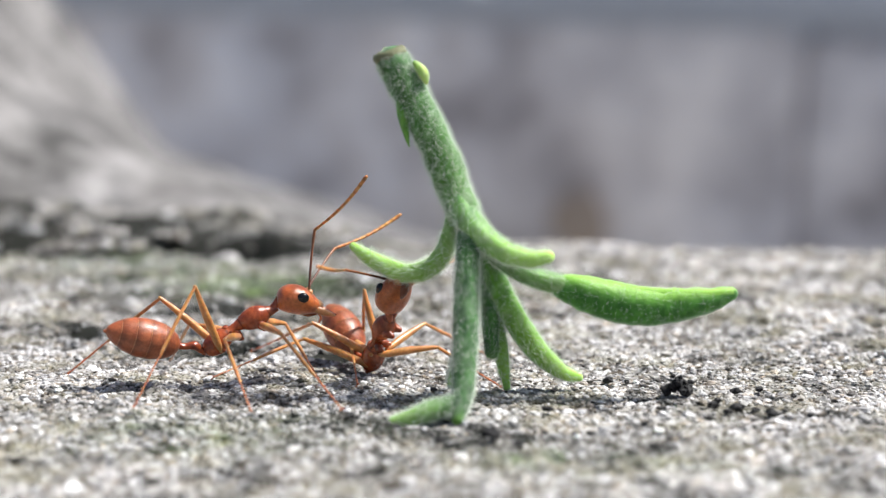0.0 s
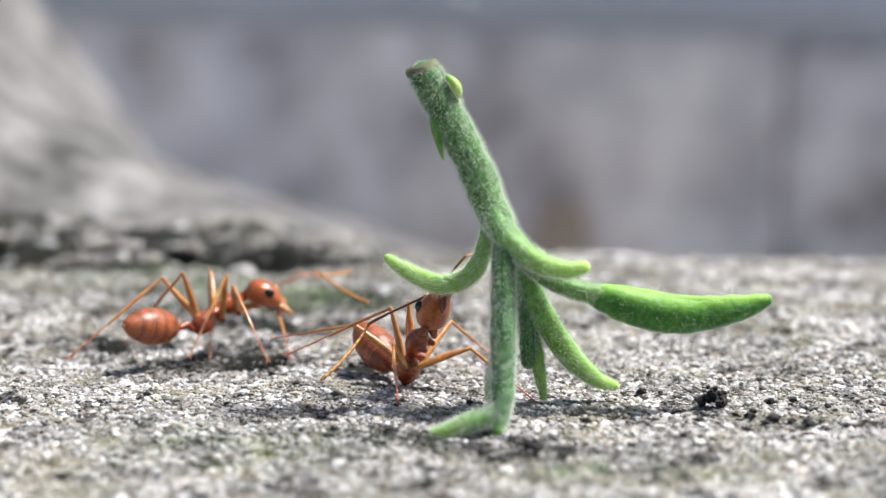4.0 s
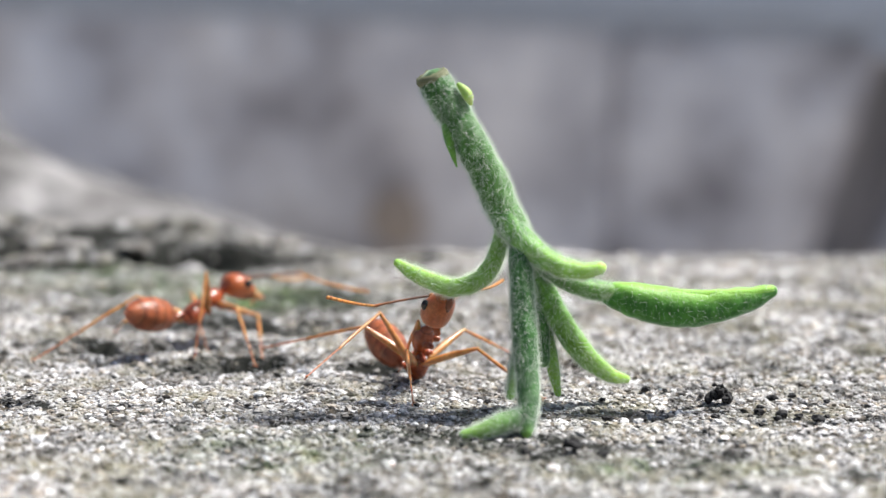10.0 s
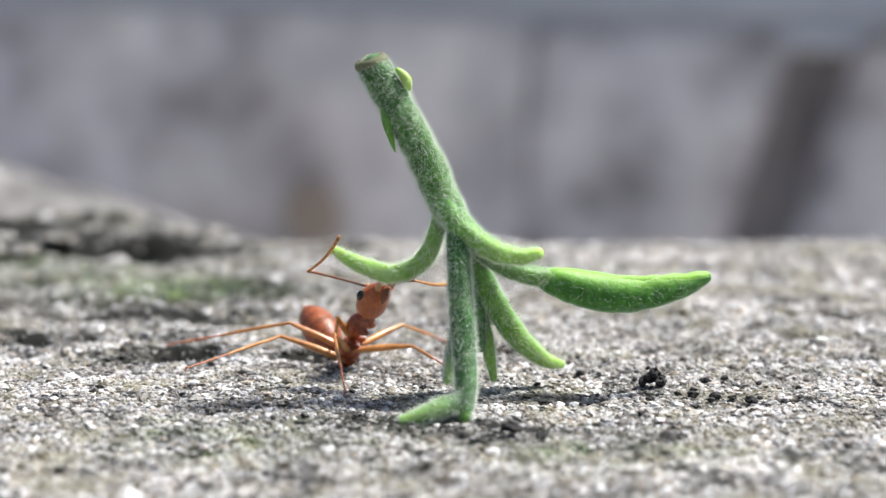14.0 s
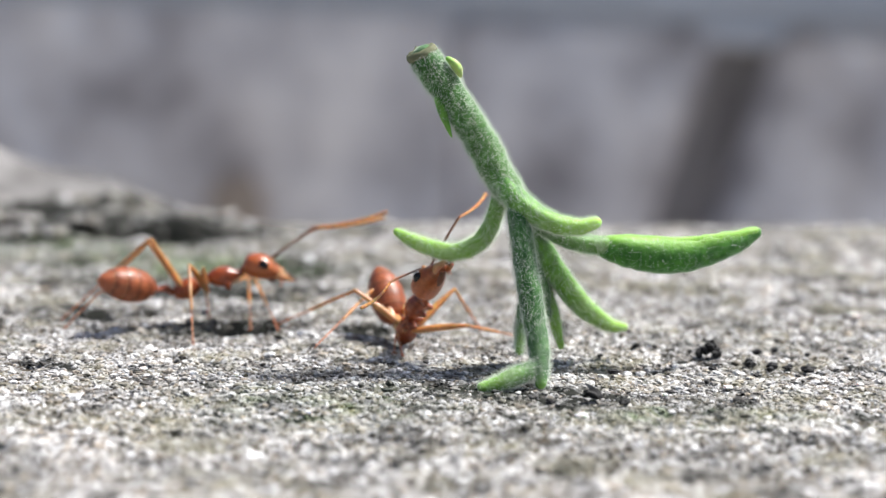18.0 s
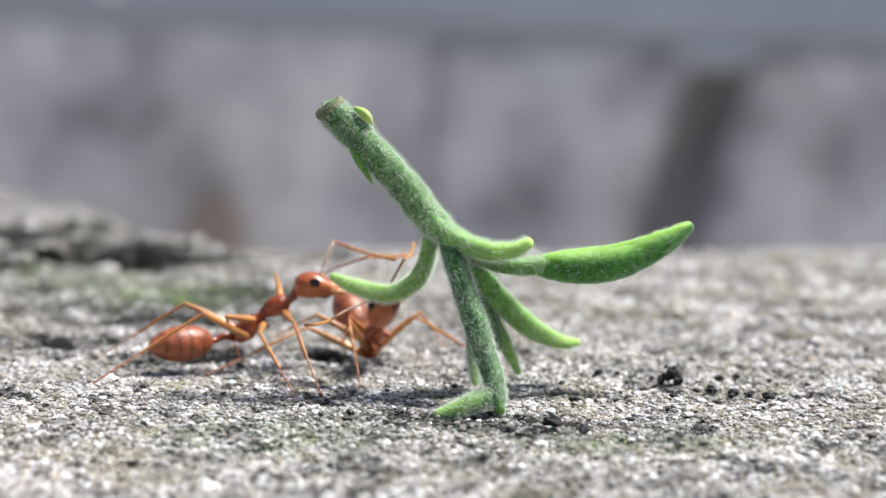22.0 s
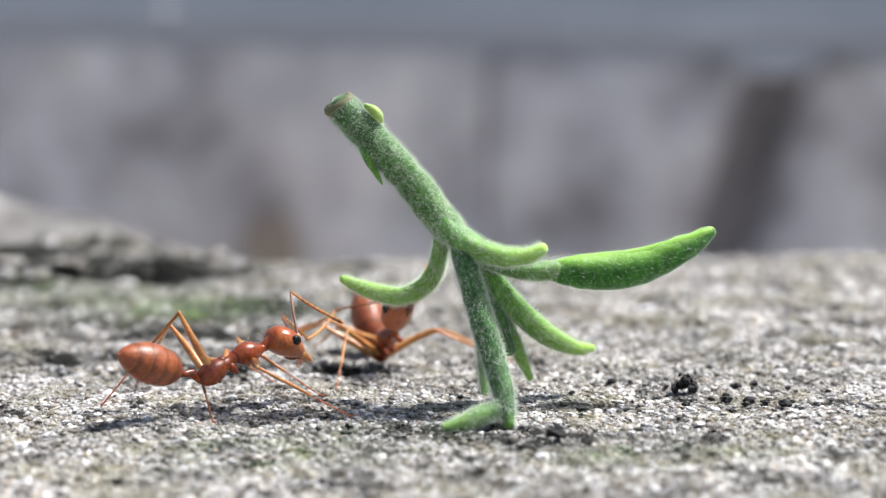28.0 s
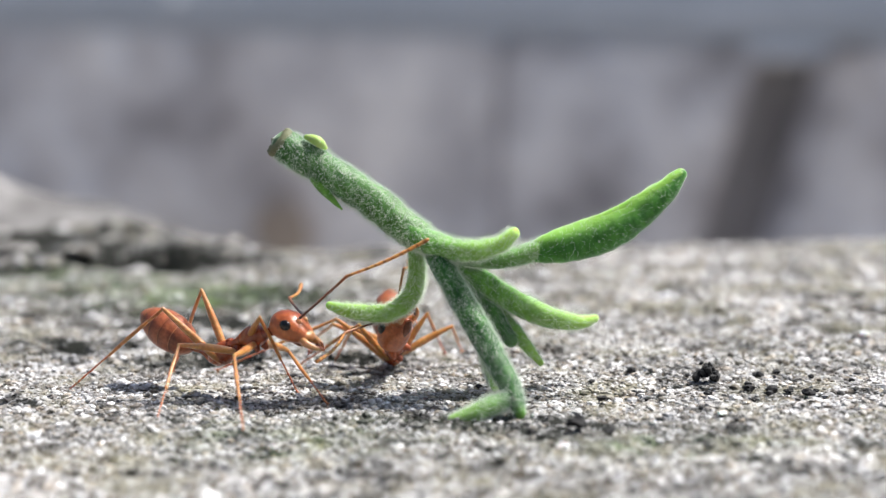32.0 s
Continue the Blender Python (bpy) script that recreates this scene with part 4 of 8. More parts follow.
    # head: broad behind, tapering to the jaws
    v, f = loft([(-0.03, 0.36, 0.06, 0.06), (0.0, 0.36, 0.26, 0.24), (0.12, 0.37, 0.47, 0.41), (0.38, 0.39, 0.60, 0.51), (0.7, 0.38, 0.63, 0.53), (1.0, 0.34, 0.57, 0.47), (1.26, 0.27, 0.46, 0.35), (1.46, 0.21, 0.34, 0.23), (1.56, 0.18, 0.22, 0.13)], 28, 6, 0.02)
    groove = [0.5 * math.exp(-((q[0] - 1.22) / 0.03) ** 2) * (abs(q[1]) < 0.42) for q in v]
    h = ob["head"] = part("head", mesh_of("head", v, f, HEAD, True, {"band": groove}), ant)
    v, f, _ = tube([(-0.14, 0, 0.0), (0.0, 0, 0.14), (0.14, 0, 0.28)], [0.12, 0.17, 0.24], 12, 3)
    part("neck", mesh_of("neck", v, f, BODY), h)
    v, f = blob((1.42, 0, 0.25), (0.24, 0.3, 0.2))
    part("face_plate", mesh_of("face_plate", v, f, JAW_BASE), h, "paler face plate")
    v, f, _ = tube([(0.85, 0, -0.06), (1.15, 0, -0.06), (1.42, 0, 0.02)], [0.08, 0.14, 0.12], 14, 4, 1.3)
    part("mouth_plate", mesh_of("mouth_plate", v, f, JAW), h, "dark brown mouth parts under the head")
    for side in (-1, 1):
        part("eye", mesh_of("eye", *blob((0.80, 0.545 * side, 0.53), (0.215, 0.13, 0.185), 14, 16), EYE), h, "glossy black eye")
        v, f, _ = tube([(1.36, 0.27 * side, 0.14), (1.62, 0.33 * side, 0.07), (1.9, 0.22 * side, 0.0), (2.14, 0.0, -0.05)], [0.14, 0.13, 0.09, 0.022], 12, 5, 0.8)
        part("mandible", mesh_of("mandible", v, f, JAW_BASE), h, "pale triangular jaw")
        teeth = [tube([(1.72 + 0.085 * k, (0.2 - 0.045 * k) * side, 0.02 - 0.015 * k), (1.75 + 0.085 * k, (0.1 - 0.04 * k) * side, -0.05 - 0.012 * k)], [0.05, 0.008], 7, 2)[:2] for k in range(5)]
        teeth.append(tube([(1.66, 0.3 * side, 0.11), (1.9, 0.22 * side, 0.05), (2.16, 0.0, -0.03)], [0.045, 0.05, 0.02], 8, 4)[:2])
        part("jaw_edge", mesh_of("jaw_edge", *joined(*teeth), JAW), h, "dark toothed jaw edge")
        v, f, _ = tube([(1.4, 0.1 * side, 0.04), (1.62, 0.1 * side, -0.16), (1.58, 0.06 * side, -0.36)], [0.035, 0.028, 0.015], 8, 4)
        part("palp", mesh_of("palp", v, f, FOOT), h)
        part("antenna_socket", mesh_of("antenna_socket", *blob((1.08, 0.2 * side, 0.70), (0.11, 0.1, 0.12), 8, 12), JAW_BASE), h)
    # antennae in two pieces
    for i in (1, 2):
        v, f, along = tube([(0, 0, 0), (0.8, 0, 0.03), (1.7, 0, 0.03), (2.2, 0, 0)], [0.05, 0.043, 0.046, 0.056], 10, 4)
        ob["scape%d" % i] = part("antenna_scape", mesh_of("scape", v, f, SCAPE, True, {"band": np.clip((along - 0.35) / 0.6, 0, 1) * 0.8}), ant, "dark lower antenna joint")
        pts, rad, ring = [], [], []
        for k in range(45):
            q = k / 44
            pts.append((3.0 * q, 0, -0.12 * math.sin(math.pi * q)))
            rad.append((0.046 + 0.024 * q) * (0.86 if k % 4 == 0 else 1.06))
        v, f, along = tube(pts, rad, 10, 1)
        ring = [0.7 * (abs((q * 11 + 0.5) % 1 - 0.5) < 0.14) for q in along]
        ob["flag%d" % i] = part("antenna_tip", mesh_of("flagellum", v, f, FLAGEL, True, {"band": ring}), ant)
    # legs: thigh, shin and foot
    for n, (lf, lt) in {"1": LEG_FRONT, "2": LEG_FRONT, "3": LEG_HIND}.items():
        v, f, along = tube([(0, 0, 0), (0.14, 0, -0.01), (0.3, 0, 0), (lf * 0.5, 0, 0.03), (lf * 0.85, 0, 0.02), (lf, 0, 0)], [0.09, 0.115, 0.13, 0.138, 0.088, 0.066], 12, 5)
        femur = mesh_of("femur", v, f, LIMB, True, {"band": np.clip((along - 0.86) / 0.14, 0, 1) * 0.9})
        knee = mesh_of("knee", *blob((lf, 0, 0), (0.078, 0.066, 0.066), 8, 10), JOINT)
        s = lt * 0.56
        v, f, _ = tube([(0, 0, 0), (0.2, 0, 0), (s * 0.6, 0, 0.02), (s, 0, 0)], [0.056, 0.055, 0.066, 0.05], 10, 5)
        tibia = mesh_of("tibia", v, f, LIMB)
        cuts = [s, s + (lt - s) * 0.5, s + (lt - s) * 0.68, s + (lt - s) * 0.8, s + (lt - s) * 0.9, lt]
        joints = [tube([(p, 0, 0), ((p + q) / 2, 0, 0.01), (q - 0.012, 0, 0)], [0.026, 0.027, 0.034], 9, 3)[:2] for p, q in zip(cuts, cuts[1:])]
        cl = []
        for q in (-1, 1):
            cl.append(tube([(lt - 0.04, 0.02 * q, 0), (lt + 0.05, 0.07 * q, 0.02), (lt + 0.09, 0.08 * q, -0.03)], [0.03, 0.022, 0.006], 6, 3)[:2])
        tarsus = mesh_of("tarsus", *joined(*joints, *cl), FOOT)
        sv, sf, _ = tube([(s - 0.03, 0, -0.03), (s + 0.14, 0, -0.1)], [0.016, 0.004], 6, 3)
        spur = mesh_of("spur", sv, sf, FOOT)
        fuzz = leg_bristles(0.3, lt - 0.1, 70, 0.11, int(n))
        for p in "NF":
            ob["femur" + p + n] = part("femur", femur, ant)
            part("knee", knee, ob["femur" + p + n], "pale yellow knee joint")
            ob["tibia" + p + n] = part("tibia", tibia, ant)
            part("tarsus", tarsus, ob["tibia" + p + n], "slender reddish jointed foot")
            part("spur", spur, ob["tibia" + p + n])
            tagged(part("bristles", fuzz, ob["tibia" + p + n]), kind="stuff")
    tagged(ant, label, "ant", "ants at the sprig")
    return ob


GASTER_AT = 2.1
LEG_FRONT, LEG_HIND = (2.1, 3.7), (2.7, 4.9)
holder = build_ant("amber weaver ant gripping the sprig in its jaws")
helper = build_ant("amber weaver ant walking on the slab beside the other")


# ---- what moves ----
def aim(rows, t, at, along):
    """Adds a pose whose x axis runs along a direction, with as little roll as can be."""
    x = along.normalized()
    y = rows[-1][1].to_3x3().col[1] if rows else Vector((0, 0, 1)).cross(x)
    y = y - x * y.dot(x)
    y = (x.orthogonal() if y.length < 1e-4 else y).normalized()
    rows.append((t, Matrix.Translation(at) @ Matrix((x, y, x.cross(y))).transposed().to_4x4()))


def glide(rows, step=0.25):
    """Fills the keyed poses of an ant in: its feet go from stand to stand, its knees and antennae stay jointed."""
    times = [t for t, _ in rows["ant"]]
    keys = {n: {t: m for t, m in r} for n, r in rows.items()}
    every = sorted(set(times) | {round(k * step, 3) for k in range(int(32 / step) + 1)})
    out = {n: [] for n in rows}
    upper, lower = {"1": LEG_FRONT[0], "2": LEG_FRONT[0], "3": LEG_HIND[0]}, {"1": LEG_FRONT[1], "2": LEG_FRONT[1], "3": LEG_HIND[1]}
    for t in every:
        j = max(k for k in range(len(times)) if times[k] <= t + 1e-6)
        a, b = times[j], times[min(j + 1, len(times) - 1)]
        s = 0.0 if b == a else (t - a) / (b - a)
        s = s * s * (3 - 2 * s)

        def between(n):
            p, q = keys[n][a], keys[n][b]
            return Matrix.LocRotScale(p.translation.lerp(q.translation, s), p.to_quaternion().slerp(q.to_quaternion(), s), None)

        body, head = between("ant"), between("head")
        out["ant"].append((t, body))
        out["head"].append((t, head))
        out["gaster"].append((t, between("gaster")))
        back = body.inverted()
        for leg in ("N1", "N2", "N3", "F1", "F2", "F3"):
            lf, lt = upper[leg[1]] * MM, lower[leg[1]] * MM
            hip = keys["femur" + leg][a].translation
            knees = [keys["tibia" + leg][k].translation for k in (a, b)]
            feet = [keys["ant"][k] @ keys["tibia" + leg][k] @ Vector((lt, 0, 0)) for k in (a, b)]
            foot = feet[0].lerp(feet[1], s)
            foot.z += min(0.22 * (feet[1] - feet[0]).length, 0.0008) * math.sin(math.pi * s)
            way = back @ foot - hip
            d = min(max(way.length, (lt - lf) * 1.02), (lf + lt) * 0.999)
            way.normalize()
            bend = knees[0].lerp(knees[1], s) - hip
            bend = bend - way * bend.dot(way)
            if s * (1 - s) > 1e-4:
                up = back.to_3x3() @ Vector((0, 0, 1))
                bend = bend + (up - way * up.dot(way)) * 0.0008 * math.sin(math.pi * s)
            x = (lf * lf - lt * lt + d * d) / (2 * d)
            knee = hip + way * x + bend.normalized() * math.sqrt(max(lf * lf - x * x, 0))
            aim(out["femur" + leg], t, hip, knee - hip)
            aim(out["tibia" + leg], t, knee, hip + way * d - knee)
        for n in ("1", "2"):
            base, ways = Vector((0, 0, 0)), {"scape": Vector((0, 0, 0)), "flag": Vector((0, 0, 0))}
            for k, share in ((a, 1 - s), (b, s)):
                inv = keys["head"][k].inverted()
                base += inv @ keys["scape" + n][k].translation * share
                for piece in ways:
                    ways[piece] += (inv @ keys[piece + n][k]).to_3x3().col[0] * share
            ways = {piece: head.to_3x3() @ v.normalized() for piece, v in ways.items()}
            root = head @ base
            aim(out["scape" + n], t, root, ways["scape"])
            aim(out["flag" + n], t, root + ways["scape"] * 2.2 * MM, ways["flag"])
    return out


def motions():
    grip, roam = {}, {}
    grip['ant'] = [(0, pose(-0.001386, 0.002726, 0.000470, 31.3, -51.8, -52.3)), (3, pose(-0.001227, 0.002330, 0.000470, 35.8, -48.9, -58.9)), (6, pose(-0.001479, 0.003903, 0.000470, 40.1, -54.8, -64.2)), (7, pose(-0.001490, 0.004346, 0.000470, 40.4, -48.7, -65.7)), (9, pose(-0.001290, 0.003182, 0.000470, 45.8, -51.8, -73.1)), (11, pose(-0.001331, 0.003883, 0.000470, 44.7, -52.1, -71.4)), (13, pose(-0.001437, 0.003826, 0.000470, 40.5, -51.3, -65.5)), (14, pose(-0.001407, 0.003673, 0.000470, 41.4, -50.8, -66.9)), (17, pose(-0.001867, 0.003364, 0.000470, 40.3, -45.6, -66.1)), (17.5, pose(-0.001989, 0.002192, 0.000470, 42.2, -46.3, -68.8)), (18, pose(-0.001794, 0.002595, 0.000470, 43.4, -47.0, -70.6)), (19, pose(-0.001610, 0.003555, 0.000470, 45.9, -43.8, -75.3)), (20, pose(-0.001645, 0.003381, 0.000470, 43.1, -46.6, -70.2)), (21, pose(-0.001350, 0.005028, 0.000470, 51.3, -39.1, -86.1)), (22, pose(-0.001539, 0.005078, 0.000470, 49.3, -31.0, -84.3)), (23, pose(-0.001749, 0.004246, 0.000470, 49.8, -33.4, -84.9)), (24, pose(-0.001790, 0.003274, 0.000470, 49.3, -30.5, -84.5)), (25, pose(-0.001785, 0.003532, 0.000470, 50.3, -33.1, -85.9)), (28, pose(-0.001287, 0.007026, 0.000470, 47.6, -27.7, -80.9)), (29, pose(-0.001496, 0.005576, 0.000470, 50.0, -27.8, -86.7)), (30, pose(-0.001751, 0.005242, 0.000470, 49.6, -22.6, -86.5)), (31, pose(-0.001786, 0.005140, 0.000470, 49.7, -20.1, -86.9)), (32, pose(-0.001623, 0.003963, 0.000470, 49.8, -20.1, -87.3))]
    grip['head'] = [(0, pose(0.002479, -0.000171, -0.000012, -32.2, -4.1, 11.7)), (3, pose(0.002237, 0.000403, -0.000181, -28.9, -13.7, 14.5)), (6, pose(0.002421, -0.000022, -0.000564, -27.5, -6.3, 12.8)), (7, pose(0.002533, 0.000008, -0.000480, -27.2, -11.8, 17.0)), (9, pose(0.002538, 0.000020, -0.000359, -25.7, -3.9, 18.2)), (11, pose(0.002456, -0.000033, -0.000382, -26.5, -2.6, 17.6)), (13, pose(0.002378, -0.000085, -0.000411, -28.2, -3.7, 15.6)), (14, pose(0.002371, -0.000093, -0.000392, -27.9, -3.3, 16.3)), (17, pose(0.002392, -0.000097, -0.000370, -29.0, -5.5, 19.1)), (17.5, pose(0.002353, -0.000056, -0.000389, -27.1, -9.0, 19.4)), (18, pose(0.002375, -0.000148, -0.000213, -27.9, -1.5, 20.3)), (19, pose(0.002493, 0.000003, -0.000389, -25.6, -8.0, 24.0)), (20, pose(0.002453, -0.000056, -0.000276, -27.5, -3.7, 19.9)), (21, pose(0.002446, -0.000057, -0.000234, -24.1, 1.2, 33.2)), (22, pose(0.002525, -0.000038, -0.000107, -27.0, -4.4, 38.5)), (23, pose(0.002534, 0.000031, -0.000239, -25.0, -6.8, 36.5)), (24, pose(0.002409, 0.000089, 0.000033, -28.2, -0.9, 39.4)), (25, pose(0.002280, -0.000080, -0.000113, -25.8, -1.9, 38.0)), (28, pose(0.002609, 0.000084, -0.000125, -29.3, -10.6, 39.5)), (29, pose(0.002472, -0.000269, -0.000007, -26.6, -7.7, 42.5)), (30, pose(0.002459, -0.000307, -0.000137, -28.3, -12.4, 46.6)), (31, pose(0.002428, -0.000430, -0.000145, -29.9, -11.5, 49.2)), (32, pose(0.002467, -0.000355, -0.000098, -29.5, -12.0, 49.5))]
    grip['gaster'] = [(0, pose(-0.000500, 0.000000, 0.000080, -80.9, 59.2, -80.1)), (3, pose(-0.000500, 0.000000, 0.000080, -67.6, 57.7, -58.9)), (6, pose(-0.000500, 0.000000, 0.000080, -112.8, 67.5, -105.8)), (7, pose(-0.000500, 0.000000, 0.000080, -85.9, 56.0, -79.3)), (9, pose(-0.000500, 0.000000, 0.000080, -89.0, 63.1, -75.7)), (11, pose(-0.000500, 0.000000, 0.000080, -85.7, 58.0, -75.8)), (13, pose(-0.000500, 0.000000, 0.000080, -80.9, 54.3, -76.2)), (14, pose(-0.000500, 0.000000, 0.000080, -79.5, 54.3, -72.9)), (17, pose(-0.000500, 0.000000, 0.000080, -72.8, 45.7, -73.2)), (17.5, pose(-0.000500, 0.000000, 0.000080, -80.6, 43.1, -85.5)), (18, pose(-0.000500, 0.000000, 0.000080, -91.1, 46.7, -97.1)), (19, pose(-0.000500, 0.000000, 0.000080, -95.7, 52.3, -87.7)), (20, pose(-0.000500, 0.000000, 0.000080, -91.8, 46.0, -102.5)), (21, pose(-0.000500, 0.000000, 0.000080, -87.2, 53.5, -66.9)), (22, pose(-0.000500, 0.000000, 0.000080, -83.6, 50.2, -63.9)), (23, pose(-0.000500, 0.000000, 0.000080, -74.1, 39.1, -62.4)), (24, pose(-0.000500, 0.000000, 0.000080, -66.2, 32.8, -53.4)), (25, pose(-0.000500, 0.000000, 0.000080, -69.6, 34.8, -57.1)), (28, pose(-0.000500, 0.000000, 0.000080, -72.7, 41.2, -60.3)), (29, pose(-0.000500, 0.000000, 0.000080, -71.1, 32.9, -66.9)), (30, pose(-0.000500, 0.000000, 0.000080, -64.2, 28.3, -59.6)), (31, pose(-0.000500, 0.000000, 0.000080, -61.9, 27.9, -49.6)), (32, pose(-0.000500, 0.000000, 0.000080, -63.5, 29.1, -52.5))]
    grip['femurN1'] = [(0, pose(0.000700, -0.000200, -0.000250, 38.1, 41.7, 68.6)), (3, pose(0.000700, -0.000200, -0.000250, 43.9, 36.2, 81.9)), (6, pose(0.000700, -0.000200, -0.000250, -18.7, 54.2, 3.7)), (7, pose(0.000700, -0.000200, -0.000250, 27.1, 52.9, 61.5)), (9, pose(0.000700, -0.000200, -0.000250, 31.9, 53.0, 65.1)), (11, pose(0.000700, -0.000200, -0.000250, 32.8, 57.8, 65.6)), (13, pose(0.000700, -0.000200, -0.000250, 0.0, 53.3, 56.4)), (14, pose(0.000700, -0.000200, -0.000250, 0.0, 53.8, 57.2)), (17, pose(0.000700, -0.000200, -0.000250, 0.0, 54.4, 53.2)), (17.5, pose(0.000700, -0.000200, -0.000250, 16.2, 52.7, 51.6)), (18, pose(0.000700, -0.000200, -0.000250, 17.7, 52.7, 53.0)), (19, pose(0.000700, -0.000200, -0.000250, 19.6, 54.4, 59.7)), (20, pose(0.000700, -0.000200, -0.000250, 18.6, 12.9, 48.1)), (21, pose(0.000700, -0.000200, -0.000250, 23.3, 14.1, 63.1)), (22, pose(0.000700, -0.000200, -0.000250, 17.8, 11.5, 67.5)), (23, pose(0.000700, -0.000200, -0.000250, 19.8, 12.5, 66.6)), (24, pose(0.000700, -0.000200, -0.000250, 19.2, 6.9, 68.2)), (25, pose(0.000700, -0.000200, -0.000250, 21.0, 11.4, 67.8)), (28, pose(0.000700, -0.000200, -0.000250, 12.9, 23.4, 68.7)), (29, pose(0.000700, -0.000200, -0.000250, 17.6, 19.2, 73.3)), (30, pose(0.000700, -0.000200, -0.000250, 14.0, 21.6, 76.5)), (31, pose(0.000700, -0.000200, -0.000250, 12.7, 20.0, 78.0)), (32, pose(0.000700, -0.000200, -0.000250, 18.6, -4.4, 77.7))]
    grip['femurN2'] = [(0, pose(0.000500, -0.000280, 0.000050, 53.7, -41.3, 132.1)), (3, pose(0.000500, -0.000280, 0.000050, -0.0, -13.8, -35.6)), (6, pose(0.000500, -0.000280, 0.000050, -0.0, -1.6, -42.4)), (7, pose(0.000500, -0.000280, 0.000050, -0.0, 4.3, -42.3)), (9, pose(0.000500, -0.000280, 0.000050, -0.0, -6.6, -32.8)), (11, pose(0.000500, -0.000280, 0.000050, -0.0, 0.5, -45.7)), (13, pose(0.000500, -0.000280, 0.000050, -0.0, -9.6, -35.0)), (14, pose(0.000500, -0.000280, 0.000050, -0.0, -9.8, -36.0)), (17, pose(0.000500, -0.000280, 0.000050, -0.0, -8.3, -35.3)), (17.5, pose(0.000500, -0.000280, 0.000050, 0.0, -27.0, 130.1)), (18, pose(0.000500, -0.000280, 0.000050, 0.0, -30.9, 125.4)), (19, pose(0.000500, -0.000280, 0.000050, 0.0, -34.8, 125.5)), (20, pose(0.000500, -0.000280, 0.000050, -0.0, -19.5, -23.1)), (21, pose(0.000500, -0.000280, 0.000050, -67.1, -19.2, -19.9)), (22, pose(0.000500, -0.000280, 0.000050, -71.7, -31.8, -3.4)), (23, pose(0.000500, -0.000280, 0.000050, 72.1, -46.3, 129.4)), (24, pose(0.000500, -0.000280, 0.000050, 78.2, -47.8, 121.6)), (25, pose(0.000500, -0.000280, 0.000050, 75.7, -46.5, 124.5)), (28, pose(0.000500, -0.000280, 0.000050, -68.7, -42.7, -21.0)), (29, pose(0.000500, -0.000280, 0.000050, -67.0, -35.3, -18.9)), (30, pose(0.000500, -0.000280, 0.000050, 51.6, -60.8, 175.7)), (31, pose(0.000500, -0.000280, 0.000050, -72.0, -44.1, -4.9)), (32, pose(0.000500, -0.000280, 0.000050, -80.1, -48.2, 2.7))]
    grip['femurN3'] = [(0, pose(0.000000, -0.000250, -0.000100, 0.0, -75.7, -137.0)), (3, pose(0.000000, -0.000250, -0.000100, -0.0, -73.4, -16.5)), (6, pose(0.000000, -0.000250, -0.000100, 0.0, -61.7, 11.6)), (7, pose(0.000000, -0.000250, -0.000100, 0.0, -64.4, 66.7)), (9, pose(0.000000, -0.000250, -0.000100, 0.0, -62.6, 15.0)), (11, pose(0.000000, -0.000250, -0.000100, 0.0, -62.9, 16.0)), (13, pose(0.000000, -0.000250, -0.000100, -0.0, -77.3, -44.2)), (14, pose(0.000000, -0.000250, -0.000100, -0.0, -72.9, -86.1)), (17, pose(0.000000, -0.000250, -0.000100, 0.0, -75.7, -175.1)), (17.5, pose(0.000000, -0.000250, -0.000100, 0.0, -70.6, 104.8)), (18, pose(0.000000, -0.000250, -0.000100, 0.0, -55.3, 91.9)), (19, pose(0.000000, -0.000250, -0.000100, 0.0, -67.5, 110.6)), (20, pose(0.000000, -0.000250, -0.000100, -0.0, -54.6, -1.7)), (21, pose(0.000000, -0.000250, -0.000100, -116.0, -76.2, -12.5)), (22, pose(0.000000, -0.000250, -0.000100, -45.8, -76.4, -76.8)), (23, pose(0.000000, -0.000250, -0.000100, 45.0, -75.0, 178.4)), (24, pose(0.000000, -0.000250, -0.000100, -78.4, -54.9, -24.4)), (25, pose(0.000000, -0.000250, -0.000100, -77.1, -38.8, -12.6)), (28, pose(0.000000, -0.000250, -0.000100, -49.8, -81.0, -70.9)), (29, pose(0.000000, -0.000250, -0.000100, -99.8, -60.6, -0.8)), (30, pose(0.000000, -0.000250, -0.000100, -102.7, -68.1, 2.0)), (31, pose(0.000000, -0.000250, -0.000100, 60.2, -62.2, 167.4)), (32, pose(0.000000, -0.000250, -0.000100, -93.3, -72.7, -8.4))]
